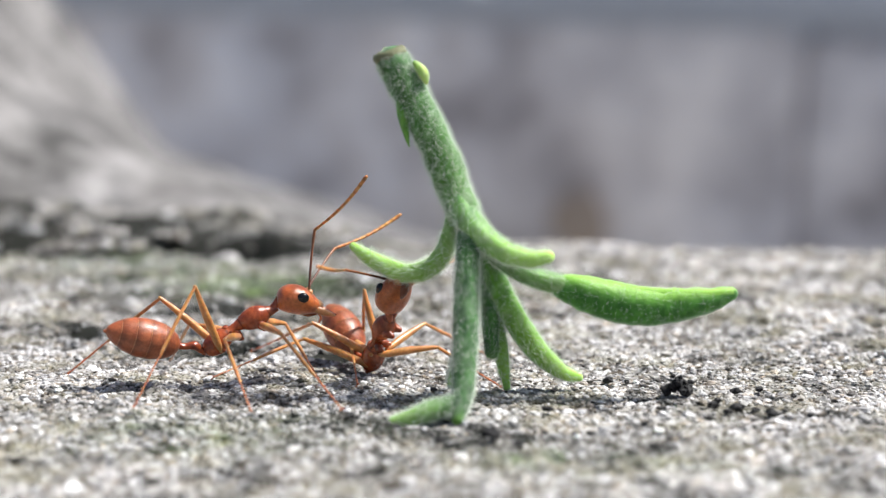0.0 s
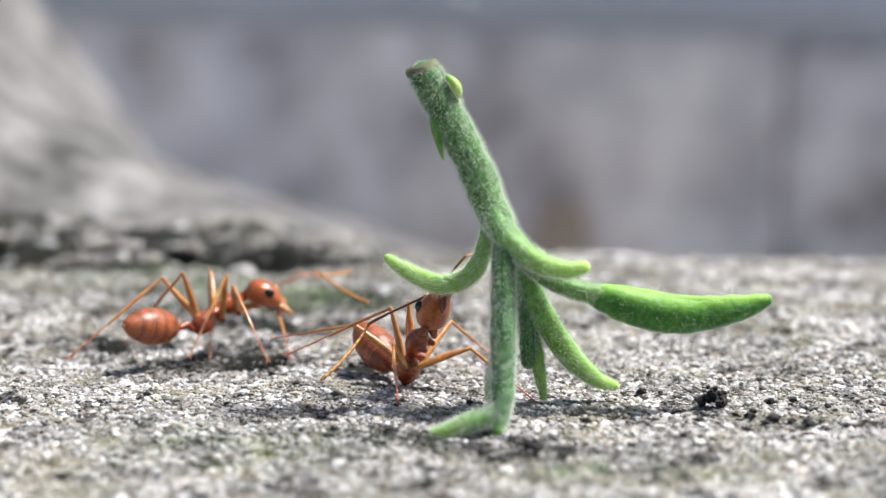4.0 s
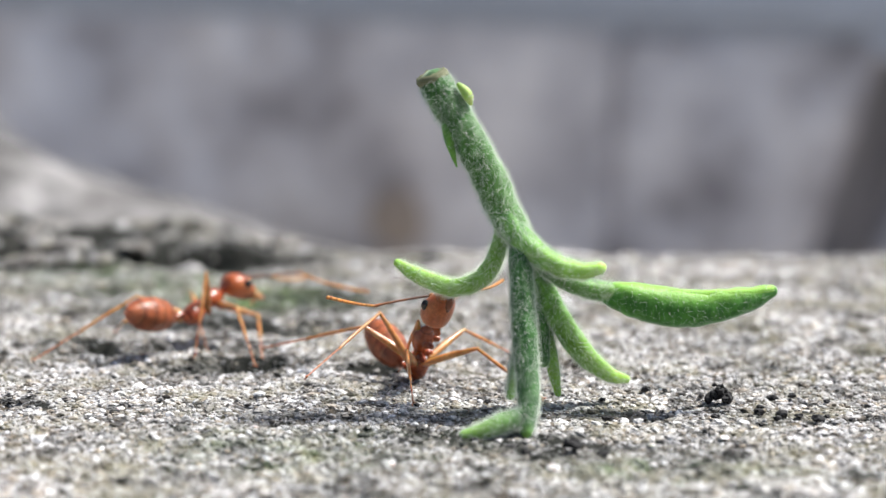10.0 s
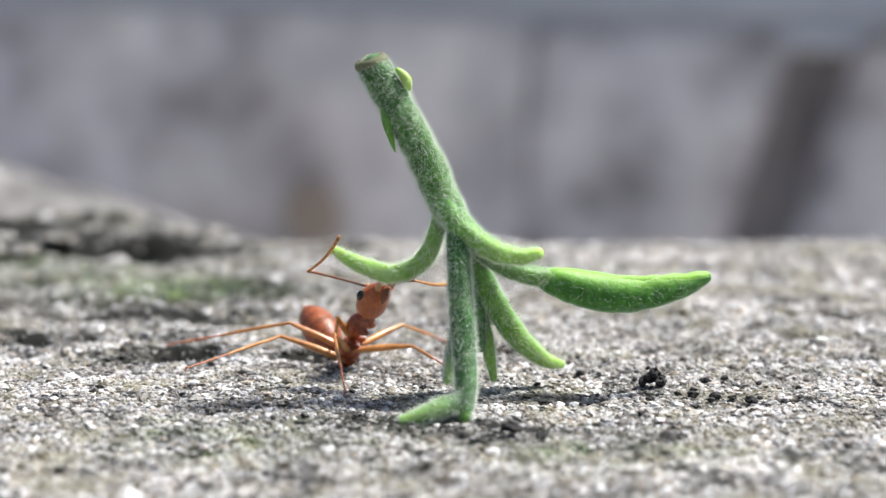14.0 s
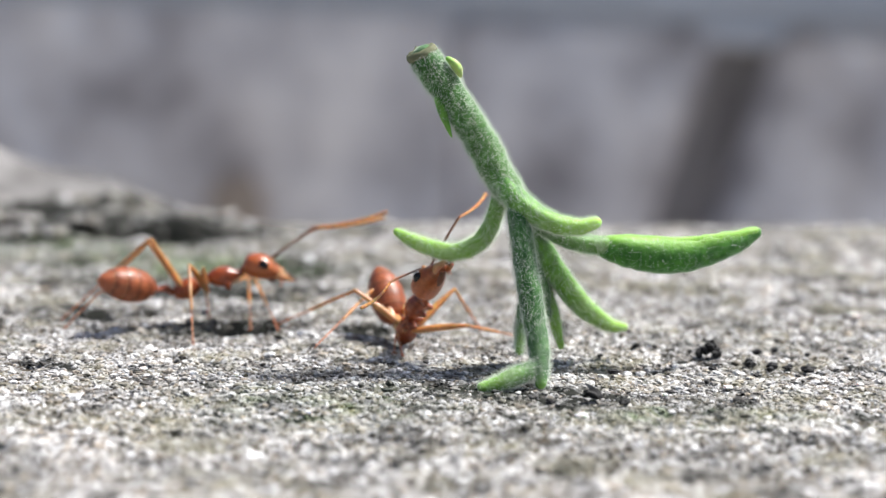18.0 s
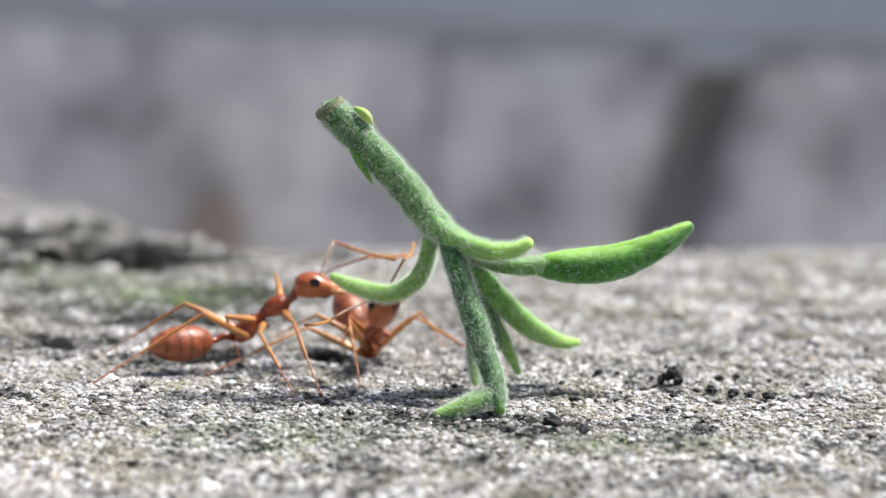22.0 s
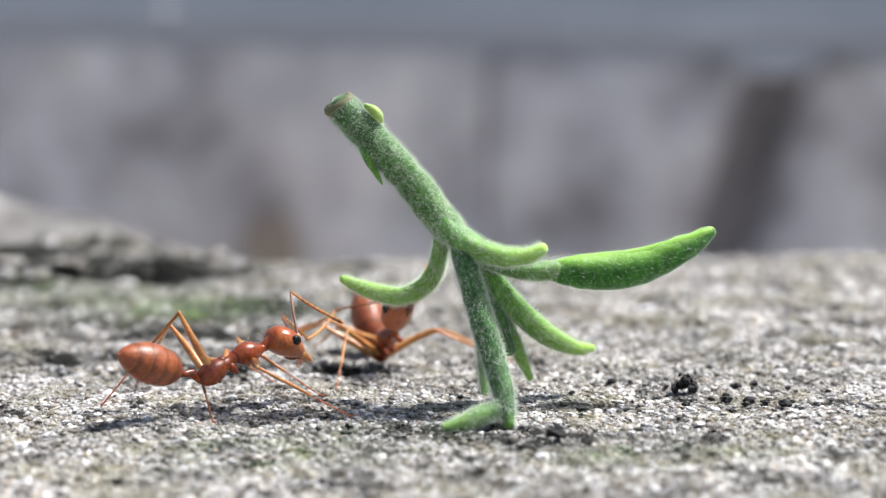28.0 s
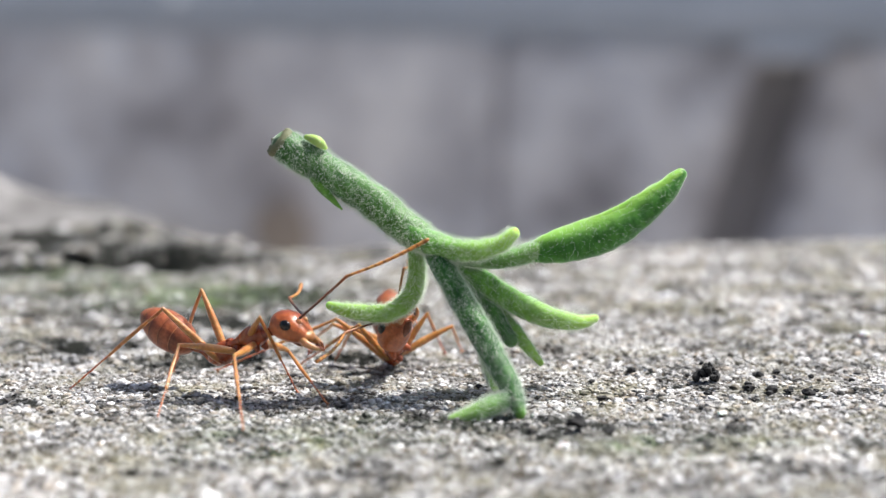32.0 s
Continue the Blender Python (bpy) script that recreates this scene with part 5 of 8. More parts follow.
    grip['femurF1'] = [(0, pose(0.000700, 0.000200, -0.000250, 52.3, 7.8, 84.0)), (3, pose(0.000700, 0.000200, -0.000250, 52.9, -3.8, 77.9)), (6, pose(0.000700, 0.000200, -0.000250, 59.0, 5.7, 87.2)), (7, pose(0.000700, 0.000200, -0.000250, 53.1, 3.3, 84.4)), (9, pose(0.000700, 0.000200, -0.000250, 58.4, 7.1, 90.1)), (11, pose(0.000700, 0.000200, -0.000250, 58.4, 13.9, 95.4)), (13, pose(0.000700, 0.000200, -0.000250, 0.0, 19.8, 87.8)), (14, pose(0.000700, 0.000200, -0.000250, 0.0, 19.9, 89.5)), (17, pose(0.000700, 0.000200, -0.000250, 0.0, 6.4, 59.1)), (17.5, pose(0.000700, 0.000200, -0.000250, 42.9, 6.4, 71.8)), (18, pose(0.000700, 0.000200, -0.000250, 42.6, 9.8, 72.2)), (19, pose(0.000700, 0.000200, -0.000250, 45.3, 14.3, 84.5)), (20, pose(0.000700, 0.000200, -0.000250, 17.9, 16.5, 48.4)), (21, pose(0.000700, 0.000200, -0.000250, 43.3, 14.1, 86.4)), (22, pose(0.000700, 0.000200, -0.000250, 31.4, 13.4, 83.0)), (23, pose(0.000700, 0.000200, -0.000250, 19.2, 16.2, 67.0)), (24, pose(0.000700, 0.000200, -0.000250, 18.2, 11.4, 68.5)), (25, pose(0.000700, 0.000200, -0.000250, 20.1, 16.9, 68.5)), (28, pose(0.000700, 0.000200, -0.000250, 12.1, 32.1, 68.8)), (29, pose(0.000700, 0.000200, -0.000250, 16.9, 26.4, 74.0)), (30, pose(0.000700, 0.000200, -0.000250, 13.5, 27.5, 76.8)), (31, pose(0.000700, 0.000200, -0.000250, 55.3, -19.1, 110.0)), (32, pose(0.000700, 0.000200, -0.000250, 18.2, 23.7, 85.1))]
    grip['femurF2'] = [(0, pose(0.000500, 0.000280, 0.000050, -166.3, -49.1, 24.9)), (3, pose(0.000500, 0.000280, 0.000050, -168.4, -42.8, 33.8)), (6, pose(0.000500, 0.000280, 0.000050, -164.4, -38.2, 30.9)), (7, pose(0.000500, 0.000280, 0.000050, -165.2, -61.7, 20.6)), (9, pose(0.000500, 0.000280, 0.000050, -68.2, -13.8, -26.7)), (11, pose(0.000500, 0.000280, 0.000050, -68.8, -15.1, -27.5)), (13, pose(0.000500, 0.000280, 0.000050, -68.0, -18.7, -30.5)), (14, pose(0.000500, 0.000280, 0.000050, -68.3, -18.9, -30.3)), (17, pose(0.000500, 0.000280, 0.000050, 58.2, -28.8, 129.7)), (17.5, pose(0.000500, 0.000280, 0.000050, 60.8, -28.8, 127.0)), (18, pose(0.000500, 0.000280, 0.000050, 63.9, -32.5, 123.5)), (19, pose(0.000500, 0.000280, 0.000050, -173.3, -60.5, 32.9)), (20, pose(0.000500, 0.000280, 0.000050, -165.2, -42.6, 39.7)), (21, pose(0.000500, 0.000280, 0.000050, -70.7, -25.8, -21.6)), (22, pose(0.000500, 0.000280, 0.000050, -68.9, -33.4, -16.6)), (23, pose(0.000500, 0.000280, 0.000050, -71.0, -32.1, -14.9)), (24, pose(0.000500, 0.000280, 0.000050, 64.7, -49.9, 144.8)), (25, pose(0.000500, 0.000280, 0.000050, 63.1, -49.0, 146.3)), (28, pose(0.000500, 0.000280, 0.000050, 18.1, -66.7, -147.5)), (29, pose(0.000500, 0.000280, 0.000050, 36.8, -69.6, -168.1)), (30, pose(0.000500, 0.000280, 0.000050, -59.8, -59.0, -41.1)), (31, pose(0.000500, 0.000280, 0.000050, -56.3, -49.0, -37.1)), (32, pose(0.000500, 0.000280, 0.000050, -61.9, -53.3, -31.0))]
    grip['femurF3'] = [(0, pose(0.000000, 0.000250, -0.000100, -75.9, -72.9, -71.9)), (3, pose(0.000000, 0.000250, -0.000100, -0.0, -73.7, -56.5)), (6, pose(0.000000, 0.000250, -0.000100, -0.0, -72.6, -52.5)), (7, pose(0.000000, 0.000250, -0.000100, -0.0, -75.2, -57.6)), (9, pose(0.000000, 0.000250, -0.000100, -0.0, -72.9, -48.7)), (11, pose(0.000000, 0.000250, -0.000100, -0.0, -73.7, -52.7)), (13, pose(0.000000, 0.000250, -0.000100, -0.0, -75.2, -70.2)), (14, pose(0.000000, 0.000250, -0.000100, -0.0, -75.4, -68.8)), (17, pose(0.000000, 0.000250, -0.000100, -0.0, -80.4, -65.4)), (17.5, pose(0.000000, 0.000250, -0.000100, -0.0, -82.0, -28.8)), (18, pose(0.000000, 0.000250, -0.000100, -0.0, -80.2, -16.1)), (19, pose(0.000000, 0.000250, -0.000100, -0.0, -79.7, -54.7)), (20, pose(0.000000, 0.000250, -0.000100, -0.0, -80.9, -46.7)), (21, pose(0.000000, 0.000250, -0.000100, -81.5, -67.4, -42.2)), (22, pose(0.000000, 0.000250, -0.000100, -57.5, -78.8, -64.9)), (23, pose(0.000000, 0.000250, -0.000100, -64.3, -77.7, -59.8)), (24, pose(0.000000, 0.000250, -0.000100, -68.3, -80.0, -53.5)), (25, pose(0.000000, 0.000250, -0.000100, -66.6, -30.8, -26.2)), (28, pose(0.000000, 0.000250, -0.000100, -37.3, -78.7, -83.5)), (29, pose(0.000000, 0.000250, -0.000100, -81.5, -80.8, -36.8)), (30, pose(0.000000, 0.000250, -0.000100, 56.7, -64.5, 170.6)), (31, pose(0.000000, 0.000250, -0.000100, -27.4, -74.5, -83.7)), (32, pose(0.000000, 0.000250, -0.000100, -27.4, -74.5, -83.7))]
    grip['tibiaN1'] = [(0, pose(0.001272, 0.001260, -0.001647, -52.1, 59.2, -41.5)), (3, pose(0.000939, 0.001477, -0.001492, -51.9, 56.9, -37.3)), (6, pose(0.001926, -0.000121, -0.001953, -59.1, 70.9, -41.5)), (7, pose(0.001305, 0.000913, -0.001925, -55.9, 54.2, -39.2)), (9, pose(0.001233, 0.000946, -0.001927, -64.0, 62.4, -44.4)), (11, pose(0.001162, 0.000820, -0.002027, -63.3, 54.2, -46.7)), (13, pose(0.001396, 0.000846, -0.001933, -0.0, 31.7, -44.3)), (14, pose(0.001371, 0.000842, -0.001945, -0.0, 31.6, -43.8)), (17, pose(0.001432, 0.000780, -0.001957, -0.0, 30.7, -33.4)), (17.5, pose(0.001490, 0.000796, -0.001921, 62.3, 27.6, 123.0)), (18, pose(0.001465, 0.000816, -0.001921, 63.8, 28.0, 124.0)), (19, pose(0.001317, 0.000855, -0.001958, 54.6, 55.0, 103.8)), (20, pose(0.002068, 0.001322, -0.000719, 82.0, 45.4, 145.7)), (21, pose(0.001622, 0.001616, -0.000760, 105.8, 75.9, 157.8)), (22, pose(0.001488, 0.001701, -0.000667, 76.3, 66.9, 142.9)), (23, pose(0.001514, 0.001681, -0.000706, 77.2, 54.2, 149.9)), (24, pose(0.001475, 0.001735, -0.000503, 70.2, 38.1, 160.2)), (25, pose(0.001479, 0.001706, -0.000664, 74.9, 45.3, 154.8)), (28, pose(0.001401, 0.001595, -0.001085, 44.9, 70.0, 108.4)), (29, pose(0.001271, 0.001699, -0.000940, 66.0, 42.6, 151.0)), (30, pose(0.001155, 0.001699, -0.001021, 59.7, 50.9, 143.4)), (31, pose(0.001109, 0.001731, -0.000967, 58.8, 50.4, 146.1)), (32, pose(0.001146, 0.001846, -0.000089, 59.1, 22.2, -178.4))]
    grip['tibiaN2'] = [(0, pose(-0.000558, 0.000891, 0.001435, -62.2, 31.6, -68.0)), (3, pose(0.002158, -0.001467, 0.000551, -0.0, 32.9, -67.3)), (6, pose(0.002051, -0.001694, 0.000109, -0.0, 34.7, -75.1)), (7, pose(0.002049, -0.001689, -0.000107, -0.0, 30.3, -65.5)), (9, pose(0.002253, -0.001411, 0.000291, -0.0, 33.7, -68.5)), (11, pose(0.001967, -0.001783, 0.000030, -0.0, 30.0, -63.8)), (13, pose(0.002196, -0.001468, 0.000402, -0.0, 33.4, -73.6)), (14, pose(0.002175, -0.001496, 0.000408, -0.0, 31.8, -71.7)), (17, pose(0.002195, -0.001482, 0.000352, -0.0, 27.2, -63.0)), (17.5, pose(-0.000704, 0.001152, 0.001004, -0.0, 25.2, -60.7)), (18, pose(-0.000545, 0.001188, 0.001129, -0.0, 26.9, -64.1)), (19, pose(-0.000501, 0.001123, 0.001249, -0.0, 29.4, -61.3)), (20, pose(0.002321, -0.001057, 0.000750, -0.0, 29.4, -71.2)), (21, pose(0.002366, -0.000955, 0.000739, -72.7, 36.3, -60.4)), (22, pose(0.002282, -0.000386, 0.001157, -68.8, 35.0, -57.3)), (23, pose(-0.000421, 0.000841, 0.001569, -65.6, 30.6, -52.9)), (24, pose(-0.000239, 0.000921, 0.001606, -65.7, 31.6, -54.0)), (25, pose(-0.000319, 0.000910, 0.001574, -67.3, 32.7, -53.9)), (28, pose(0.001940, -0.000834, 0.001474, -57.9, 19.4, -55.0)), (29, pose(0.002122, -0.000836, 0.001263, -59.7, 18.7, -52.6)), (30, pose(-0.000520, -0.000203, 0.001884, -54.2, 9.2, -45.8)), (31, pose(0.002003, -0.000409, 0.001510, 33.6, -13.2, -153.5)), (32, pose(0.001899, -0.000213, 0.001615, 26.0, -15.4, -143.8))]
    grip['tibiaN3'] = [(0, pose(-0.000488, -0.000706, 0.002516, -0.0, -8.1, -81.3)), (3, pose(0.000739, -0.000469, 0.002488, 0.0, -25.3, 177.8)), (6, pose(0.001253, 0.000007, 0.002278, -0.0, 3.9, -83.7)), (7, pose(0.000462, 0.000823, 0.002334, -0.0, 6.1, -79.9)), (9, pose(0.001200, 0.000072, 0.002297, -0.0, 1.4, -80.6)), (11, pose(0.001182, 0.000088, 0.002304, -0.0, 1.1, -83.9)), (13, pose(0.000426, -0.000664, 0.002534, -0.0, -12.8, -86.2)), (14, pose(0.000054, -0.001042, 0.002481, -0.0, -16.9, -77.4)), (17, pose(-0.000663, -0.000307, 0.002517, -0.0, -14.5, -76.6)), (17.5, pose(-0.000229, 0.000617, 0.002447, -0.0, -10.3, -83.5)), (18, pose(-0.000052, 0.001286, 0.002120, -0.0, -1.7, -79.9)), (19, pose(-0.000363, 0.000718, 0.002394, -0.0, 4.6, -70.4)), (20, pose(0.001565, -0.000295, 0.002100, 0.0, -6.2, 163.4)), (21, pose(0.000627, -0.000390, 0.002522, -58.0, -1.0, -71.9)), (22, pose(0.000145, -0.000868, 0.002524, -44.2, -19.3, -74.5)), (23, pose(-0.000700, -0.000230, 0.002508, -47.6, -18.2, -72.8)), (24, pose(0.001415, -0.000891, 0.002109, 6.2, -34.6, -134.8)), (25, pose(0.002055, -0.000710, 0.001590, 0.7, -34.2, -131.0)), (28, pose(0.000138, -0.000650, 0.002567, 10.9, -33.2, -138.3)), (29, pose(0.001327, -0.000269, 0.002251, 36.5, -16.5, -165.0)), (30, pose(0.001006, -0.000215, 0.002405, 38.7, -12.2, -163.5)), (31, pose(-0.001231, 0.000024, 0.002287, -51.8, 3.5, -44.2)), (32, pose(0.000796, -0.000368, 0.002477, -7.1, -28.9, -107.5))]
    grip['tibiaF1'] = [(0, pose(0.000919, 0.002269, -0.000537, 67.0, 32.0, 124.4)), (3, pose(0.001139, 0.002249, -0.000111, 65.8, 23.1, 144.3)), (6, pose(0.000804, 0.002287, -0.000460, 74.1, 29.4, 133.3)), (7, pose(0.000903, 0.002287, -0.000371, 70.0, 28.4, 140.9)), (9, pose(0.000697, 0.002284, -0.000510, 74.5, 27.9, 139.7)), (11, pose(0.000508, 0.002229, -0.000755, 75.1, 40.2, 128.3)), (13, pose(0.000776, 0.002175, -0.000961, 0.0, 25.7, 127.5)), (14, pose(0.000718, 0.002174, -0.000966, 0.0, 26.0, 128.4)), (17, pose(0.001772, 0.001990, -0.000483, 0.0, 32.5, 143.4)), (17.5, pose(0.001351, 0.002183, -0.000483, 70.2, 27.1, 150.3)), (18, pose(0.001332, 0.002171, -0.000606, 69.0, 23.1, 150.9)), (19, pose(0.000896, 0.002226, -0.000768, 66.4, 21.2, 149.5)), (20, pose(0.002037, 0.001705, -0.000847, 69.4, 23.7, 154.6)), (21, pose(0.000829, 0.002232, -0.000763, 67.5, 20.1, 159.5)), (22, pose(0.000950, 0.002227, -0.000738, 62.8, 22.1, 166.0)), (23, pose(0.001487, 0.002057, -0.000834, 63.4, 19.8, 168.5)), (24, pose(0.001453, 0.002116, -0.000665, 61.1, 19.2, 173.3)), (25, pose(0.001436, 0.002070, -0.000859, 63.6, 19.7, 168.5)), (28, pose(0.001344, 0.001858, -0.001367, 60.7, 39.1, 146.0)), (29, pose(0.001220, 0.002007, -0.001185, 61.6, 23.3, 163.3)), (30, pose(0.001125, 0.002013, -0.001221, 59.2, 25.1, 164.5)), (31, pose(0.000021, 0.002065, 0.000438, 55.7, 17.1, -172.9)), (32, pose(0.000865, 0.002115, -0.001095, 54.7, 13.1, 176.4))]
    grip['tibiaF2'] = [(0, pose(0.001747, 0.000859, 0.001637, 52.5, 12.1, 167.8)), (3, pose(0.001780, 0.001137, 0.001477, 53.1, 13.6, 173.3)), (6, pose(0.001915, 0.001127, 0.001350, 57.5, 9.3, 171.3)), (7, pose(0.001431, 0.000631, 0.001899, 52.0, 7.0, 171.7)), (9, pose(0.002322, -0.000635, 0.000553, 54.0, -3.7, 163.5)), (11, pose(0.002299, -0.000655, 0.000597, 54.2, -3.0, 162.6)), (13, pose(0.002214, -0.000729, 0.000724, 55.2, 1.7, 159.0)), (14, pose(0.002215, -0.000722, 0.000732, 55.3, 1.5, 159.6)), (17, pose(-0.000675, 0.001695, 0.001063, -61.6, 18.8, -70.2)), (17.5, pose(-0.000607, 0.001751, 0.001061, -63.6, 19.5, -71.1)), (18, pose(-0.000477, 0.001758, 0.001178, -65.8, 21.3, -73.3)), (19, pose(0.001367, 0.000842, 0.001879, 55.3, 9.9, 177.5)), (20, pose(0.001690, 0.001267, 0.001471, 57.0, 13.6, 178.1)), (21, pose(0.002258, -0.000415, 0.000964, 51.9, -2.6, 175.6)), (22, pose(0.002180, -0.000222, 0.001205, 50.7, 3.7, -178.8)), (23, pose(0.002220, -0.000177, 0.001165, 51.1, 3.0, -179.3)), (24, pose(-0.000605, 0.001060, 0.001657, 46.9, -4.7, -178.9)), (25, pose(-0.000647, 0.001045, 0.001634, 43.9, -12.7, -177.9)), (28, pose(-0.000200, -0.000166, 0.001979, 43.7, -9.4, -178.2)), (29, pose(-0.000217, 0.000129, 0.002018, 41.5, -12.8, -171.4)), (30, pose(0.001316, -0.000431, 0.001850, 44.8, -3.4, -169.5)), (31, pose(0.001598, -0.000552, 0.001635, 45.8, -2.9, -170.4)), (32, pose(0.001576, -0.000367, 0.001733, 46.5, -0.0, -168.9))]
    grip['tibiaF3'] = [(0, pose(0.000247, -0.000505, 0.002481, 32.7, -27.6, 165.9)), (3, pose(0.000418, -0.000380, 0.002492, 0.0, -36.9, 173.5)), (6, pose(0.000490, -0.000389, 0.002477, 0.0, -43.9, 167.9)), (7, pose(0.000370, -0.000333, 0.002510, 0.0, -31.5, 173.3)), (9, pose(0.000524, -0.000346, 0.002481, 0.0, -47.8, -166.8)), (11, pose(0.000458, -0.000353, 0.002492, 0.0, -43.6, -176.0)), (13, pose(0.000234, -0.000399, 0.002510, 0.0, -49.2, -145.8)), (14, pose(0.000247, -0.000385, 0.002513, 0.0, -49.1, -145.8)), (17, pose(0.000188, -0.000161, 0.002562, 0.0, -34.7, -173.5)), (17.5, pose(0.000330, 0.000069, 0.002574, 0.0, -32.6, -173.1)), (18, pose(0.000442, 0.000122, 0.002561, 0.0, -29.4, -178.9)), (19, pose(0.000279, -0.000145, 0.002556, 0.0, -31.8, -174.9)), (20, pose(0.000294, -0.000062, 0.002566, 0.0, -33.8, 177.8)), (21, pose(0.000769, -0.000446, 0.002393, 19.1, -36.6, -156.6)), (22, pose(0.000223, -0.000227, 0.002548, 39.6, -18.6, -173.9)), (23, pose(0.000289, -0.000247, 0.002538, 45.9, -14.1, 176.8)), (24, pose(0.000279, -0.000127, 0.002559, 45.9, -10.0, 179.2)), (25, pose(0.002081, -0.000776, 0.001281, 44.4, -16.8, 179.0)), (28, pose(0.000060, -0.000278, 0.002547, 12.4, -30.5, -139.8)), (29, pose(0.000347, -0.000009, 0.002565, 39.1, -15.4, -168.7)), (30, pose(-0.001148, 0.000441, 0.002336, -50.2, -0.5, -54.6)), (31, pose(0.000080, -0.000466, 0.002502, 46.6, -6.1, -175.1)), (32, pose(0.000079, -0.000467, 0.002502, 45.5, -8.2, -173.3))]
    grip['scape1'] = [(0, pose(0.003406, 0.000257, 0.000802, -51.6, -25.9, -65.9)), (3, pose(0.003005, 0.000795, 0.000799, -8.2, -23.7, -124.5)), (6, pose(0.003320, 0.000356, 0.000305, -14.8, -40.3, -120.8)), (7, pose(0.003319, 0.000422, 0.000478, -33.1, -18.9, -95.4)), (9, pose(0.003439, 0.000468, 0.000473, -43.7, -18.2, -85.3)), (11, pose(0.003376, 0.000422, 0.000425, -21.9, -56.3, -107.5)), (13, pose(0.003294, 0.000354, 0.000410, -72.3, -76.7, -53.6)), (14, pose(0.003286, 0.000356, 0.000424, -29.4, -69.0, -98.7)), (17, pose(0.003250, 0.000399, 0.000480, -42.0, -25.5, -74.1)), (17.5, pose(0.003165, 0.000403, 0.000525, -44.5, -22.4, -71.7)), (18, pose(0.003280, 0.000374, 0.000570, -46.2, -13.6, -73.7)), (19, pose(0.003287, 0.000514, 0.000513, -16.3, -36.1, -105.0)), (20, pose(0.003335, 0.000442, 0.000548, -46.2, -15.9, -71.8)), (21, pose(0.003270, 0.000630, 0.000511, -50.6, 1.3, -63.0)), (22, pose(0.003197, 0.000705, 0.000731, -32.3, -17.8, -70.2)), (23, pose(0.003219, 0.000706, 0.000644, -47.4, -8.3, -49.5)), (24, pose(0.003098, 0.000885, 0.000805, -46.6, -8.6, -45.6)), (25, pose(0.002998, 0.000666, 0.000683, -50.4, -6.3, -40.8)), (28, pose(0.003177, 0.000801, 0.000807, 1.3, -41.7, -106.1)), (29, pose(0.003059, 0.000481, 0.000887, -1.8, -25.1, -102.1)), (30, pose(0.002921, 0.000444, 0.000827, -37.8, -19.7, -48.0)), (31, pose(0.002851, 0.000367, 0.000799, -37.3, -25.6, -43.9)), (32, pose(0.002884, 0.000434, 0.000856, -33.0, -21.9, -52.2))]
    grip['scape2'] = [(0, pose(0.003352, 0.000592, 0.000589, -39.2, 28.4, -6.6)), (3, pose(0.002961, 0.001146, 0.000611, -45.6, 3.4, -2.0)), (6, pose(0.003261, 0.000706, 0.000121, 6.0, 29.6, 48.9)), (7, pose(0.003250, 0.000773, 0.000299, -47.5, 29.1, -13.1)), (9, pose(0.003337, 0.000814, 0.000300, -54.5, 38.2, -22.3)), (11, pose(0.003276, 0.000765, 0.000246, -53.6, 34.8, -21.9)), (13, pose(0.003211, 0.000697, 0.000222, -40.6, 40.8, -3.7)), (14, pose(0.003197, 0.000698, 0.000238, -46.9, 40.8, -12.4)), (17, pose(0.003153, 0.000736, 0.000287, -15.0, -8.6, 43.6)), (17.5, pose(0.003073, 0.000749, 0.000345, -15.1, -6.7, 43.3)), (18, pose(0.003162, 0.000707, 0.000383, -12.3, -2.1, 43.9)), (19, pose(0.003162, 0.000853, 0.000342, -37.5, 26.2, 11.0)), (20, pose(0.003226, 0.000779, 0.000364, -40.4, 24.5, 3.4)), (21, pose(0.003067, 0.000934, 0.000347, -47.5, 6.9, 7.9)), (22, pose(0.002986, 0.000993, 0.000550, -46.1, -2.0, 20.7)), (23, pose(0.003019, 0.001010, 0.000476, -45.4, 6.0, 14.4)), (24, pose(0.002877, 0.001159, 0.000616, -48.0, 9.0, 5.9)), (25, pose(0.002781, 0.000953, 0.000509, -47.3, 11.5, 6.4)), (28, pose(0.002983, 0.001093, 0.000615, -49.2, 6.1, 1.4)), (29, pose(0.002835, 0.000761, 0.000710, -39.0, -0.2, 36.4)), (30, pose(0.002693, 0.000715, 0.000641, -52.7, -17.0, 30.8)), (31, pose(0.002615, 0.000624, 0.000604, -53.7, -16.9, 23.9)), (32, pose(0.002645, 0.000691, 0.000663, -54.8, -21.5, 39.1))]
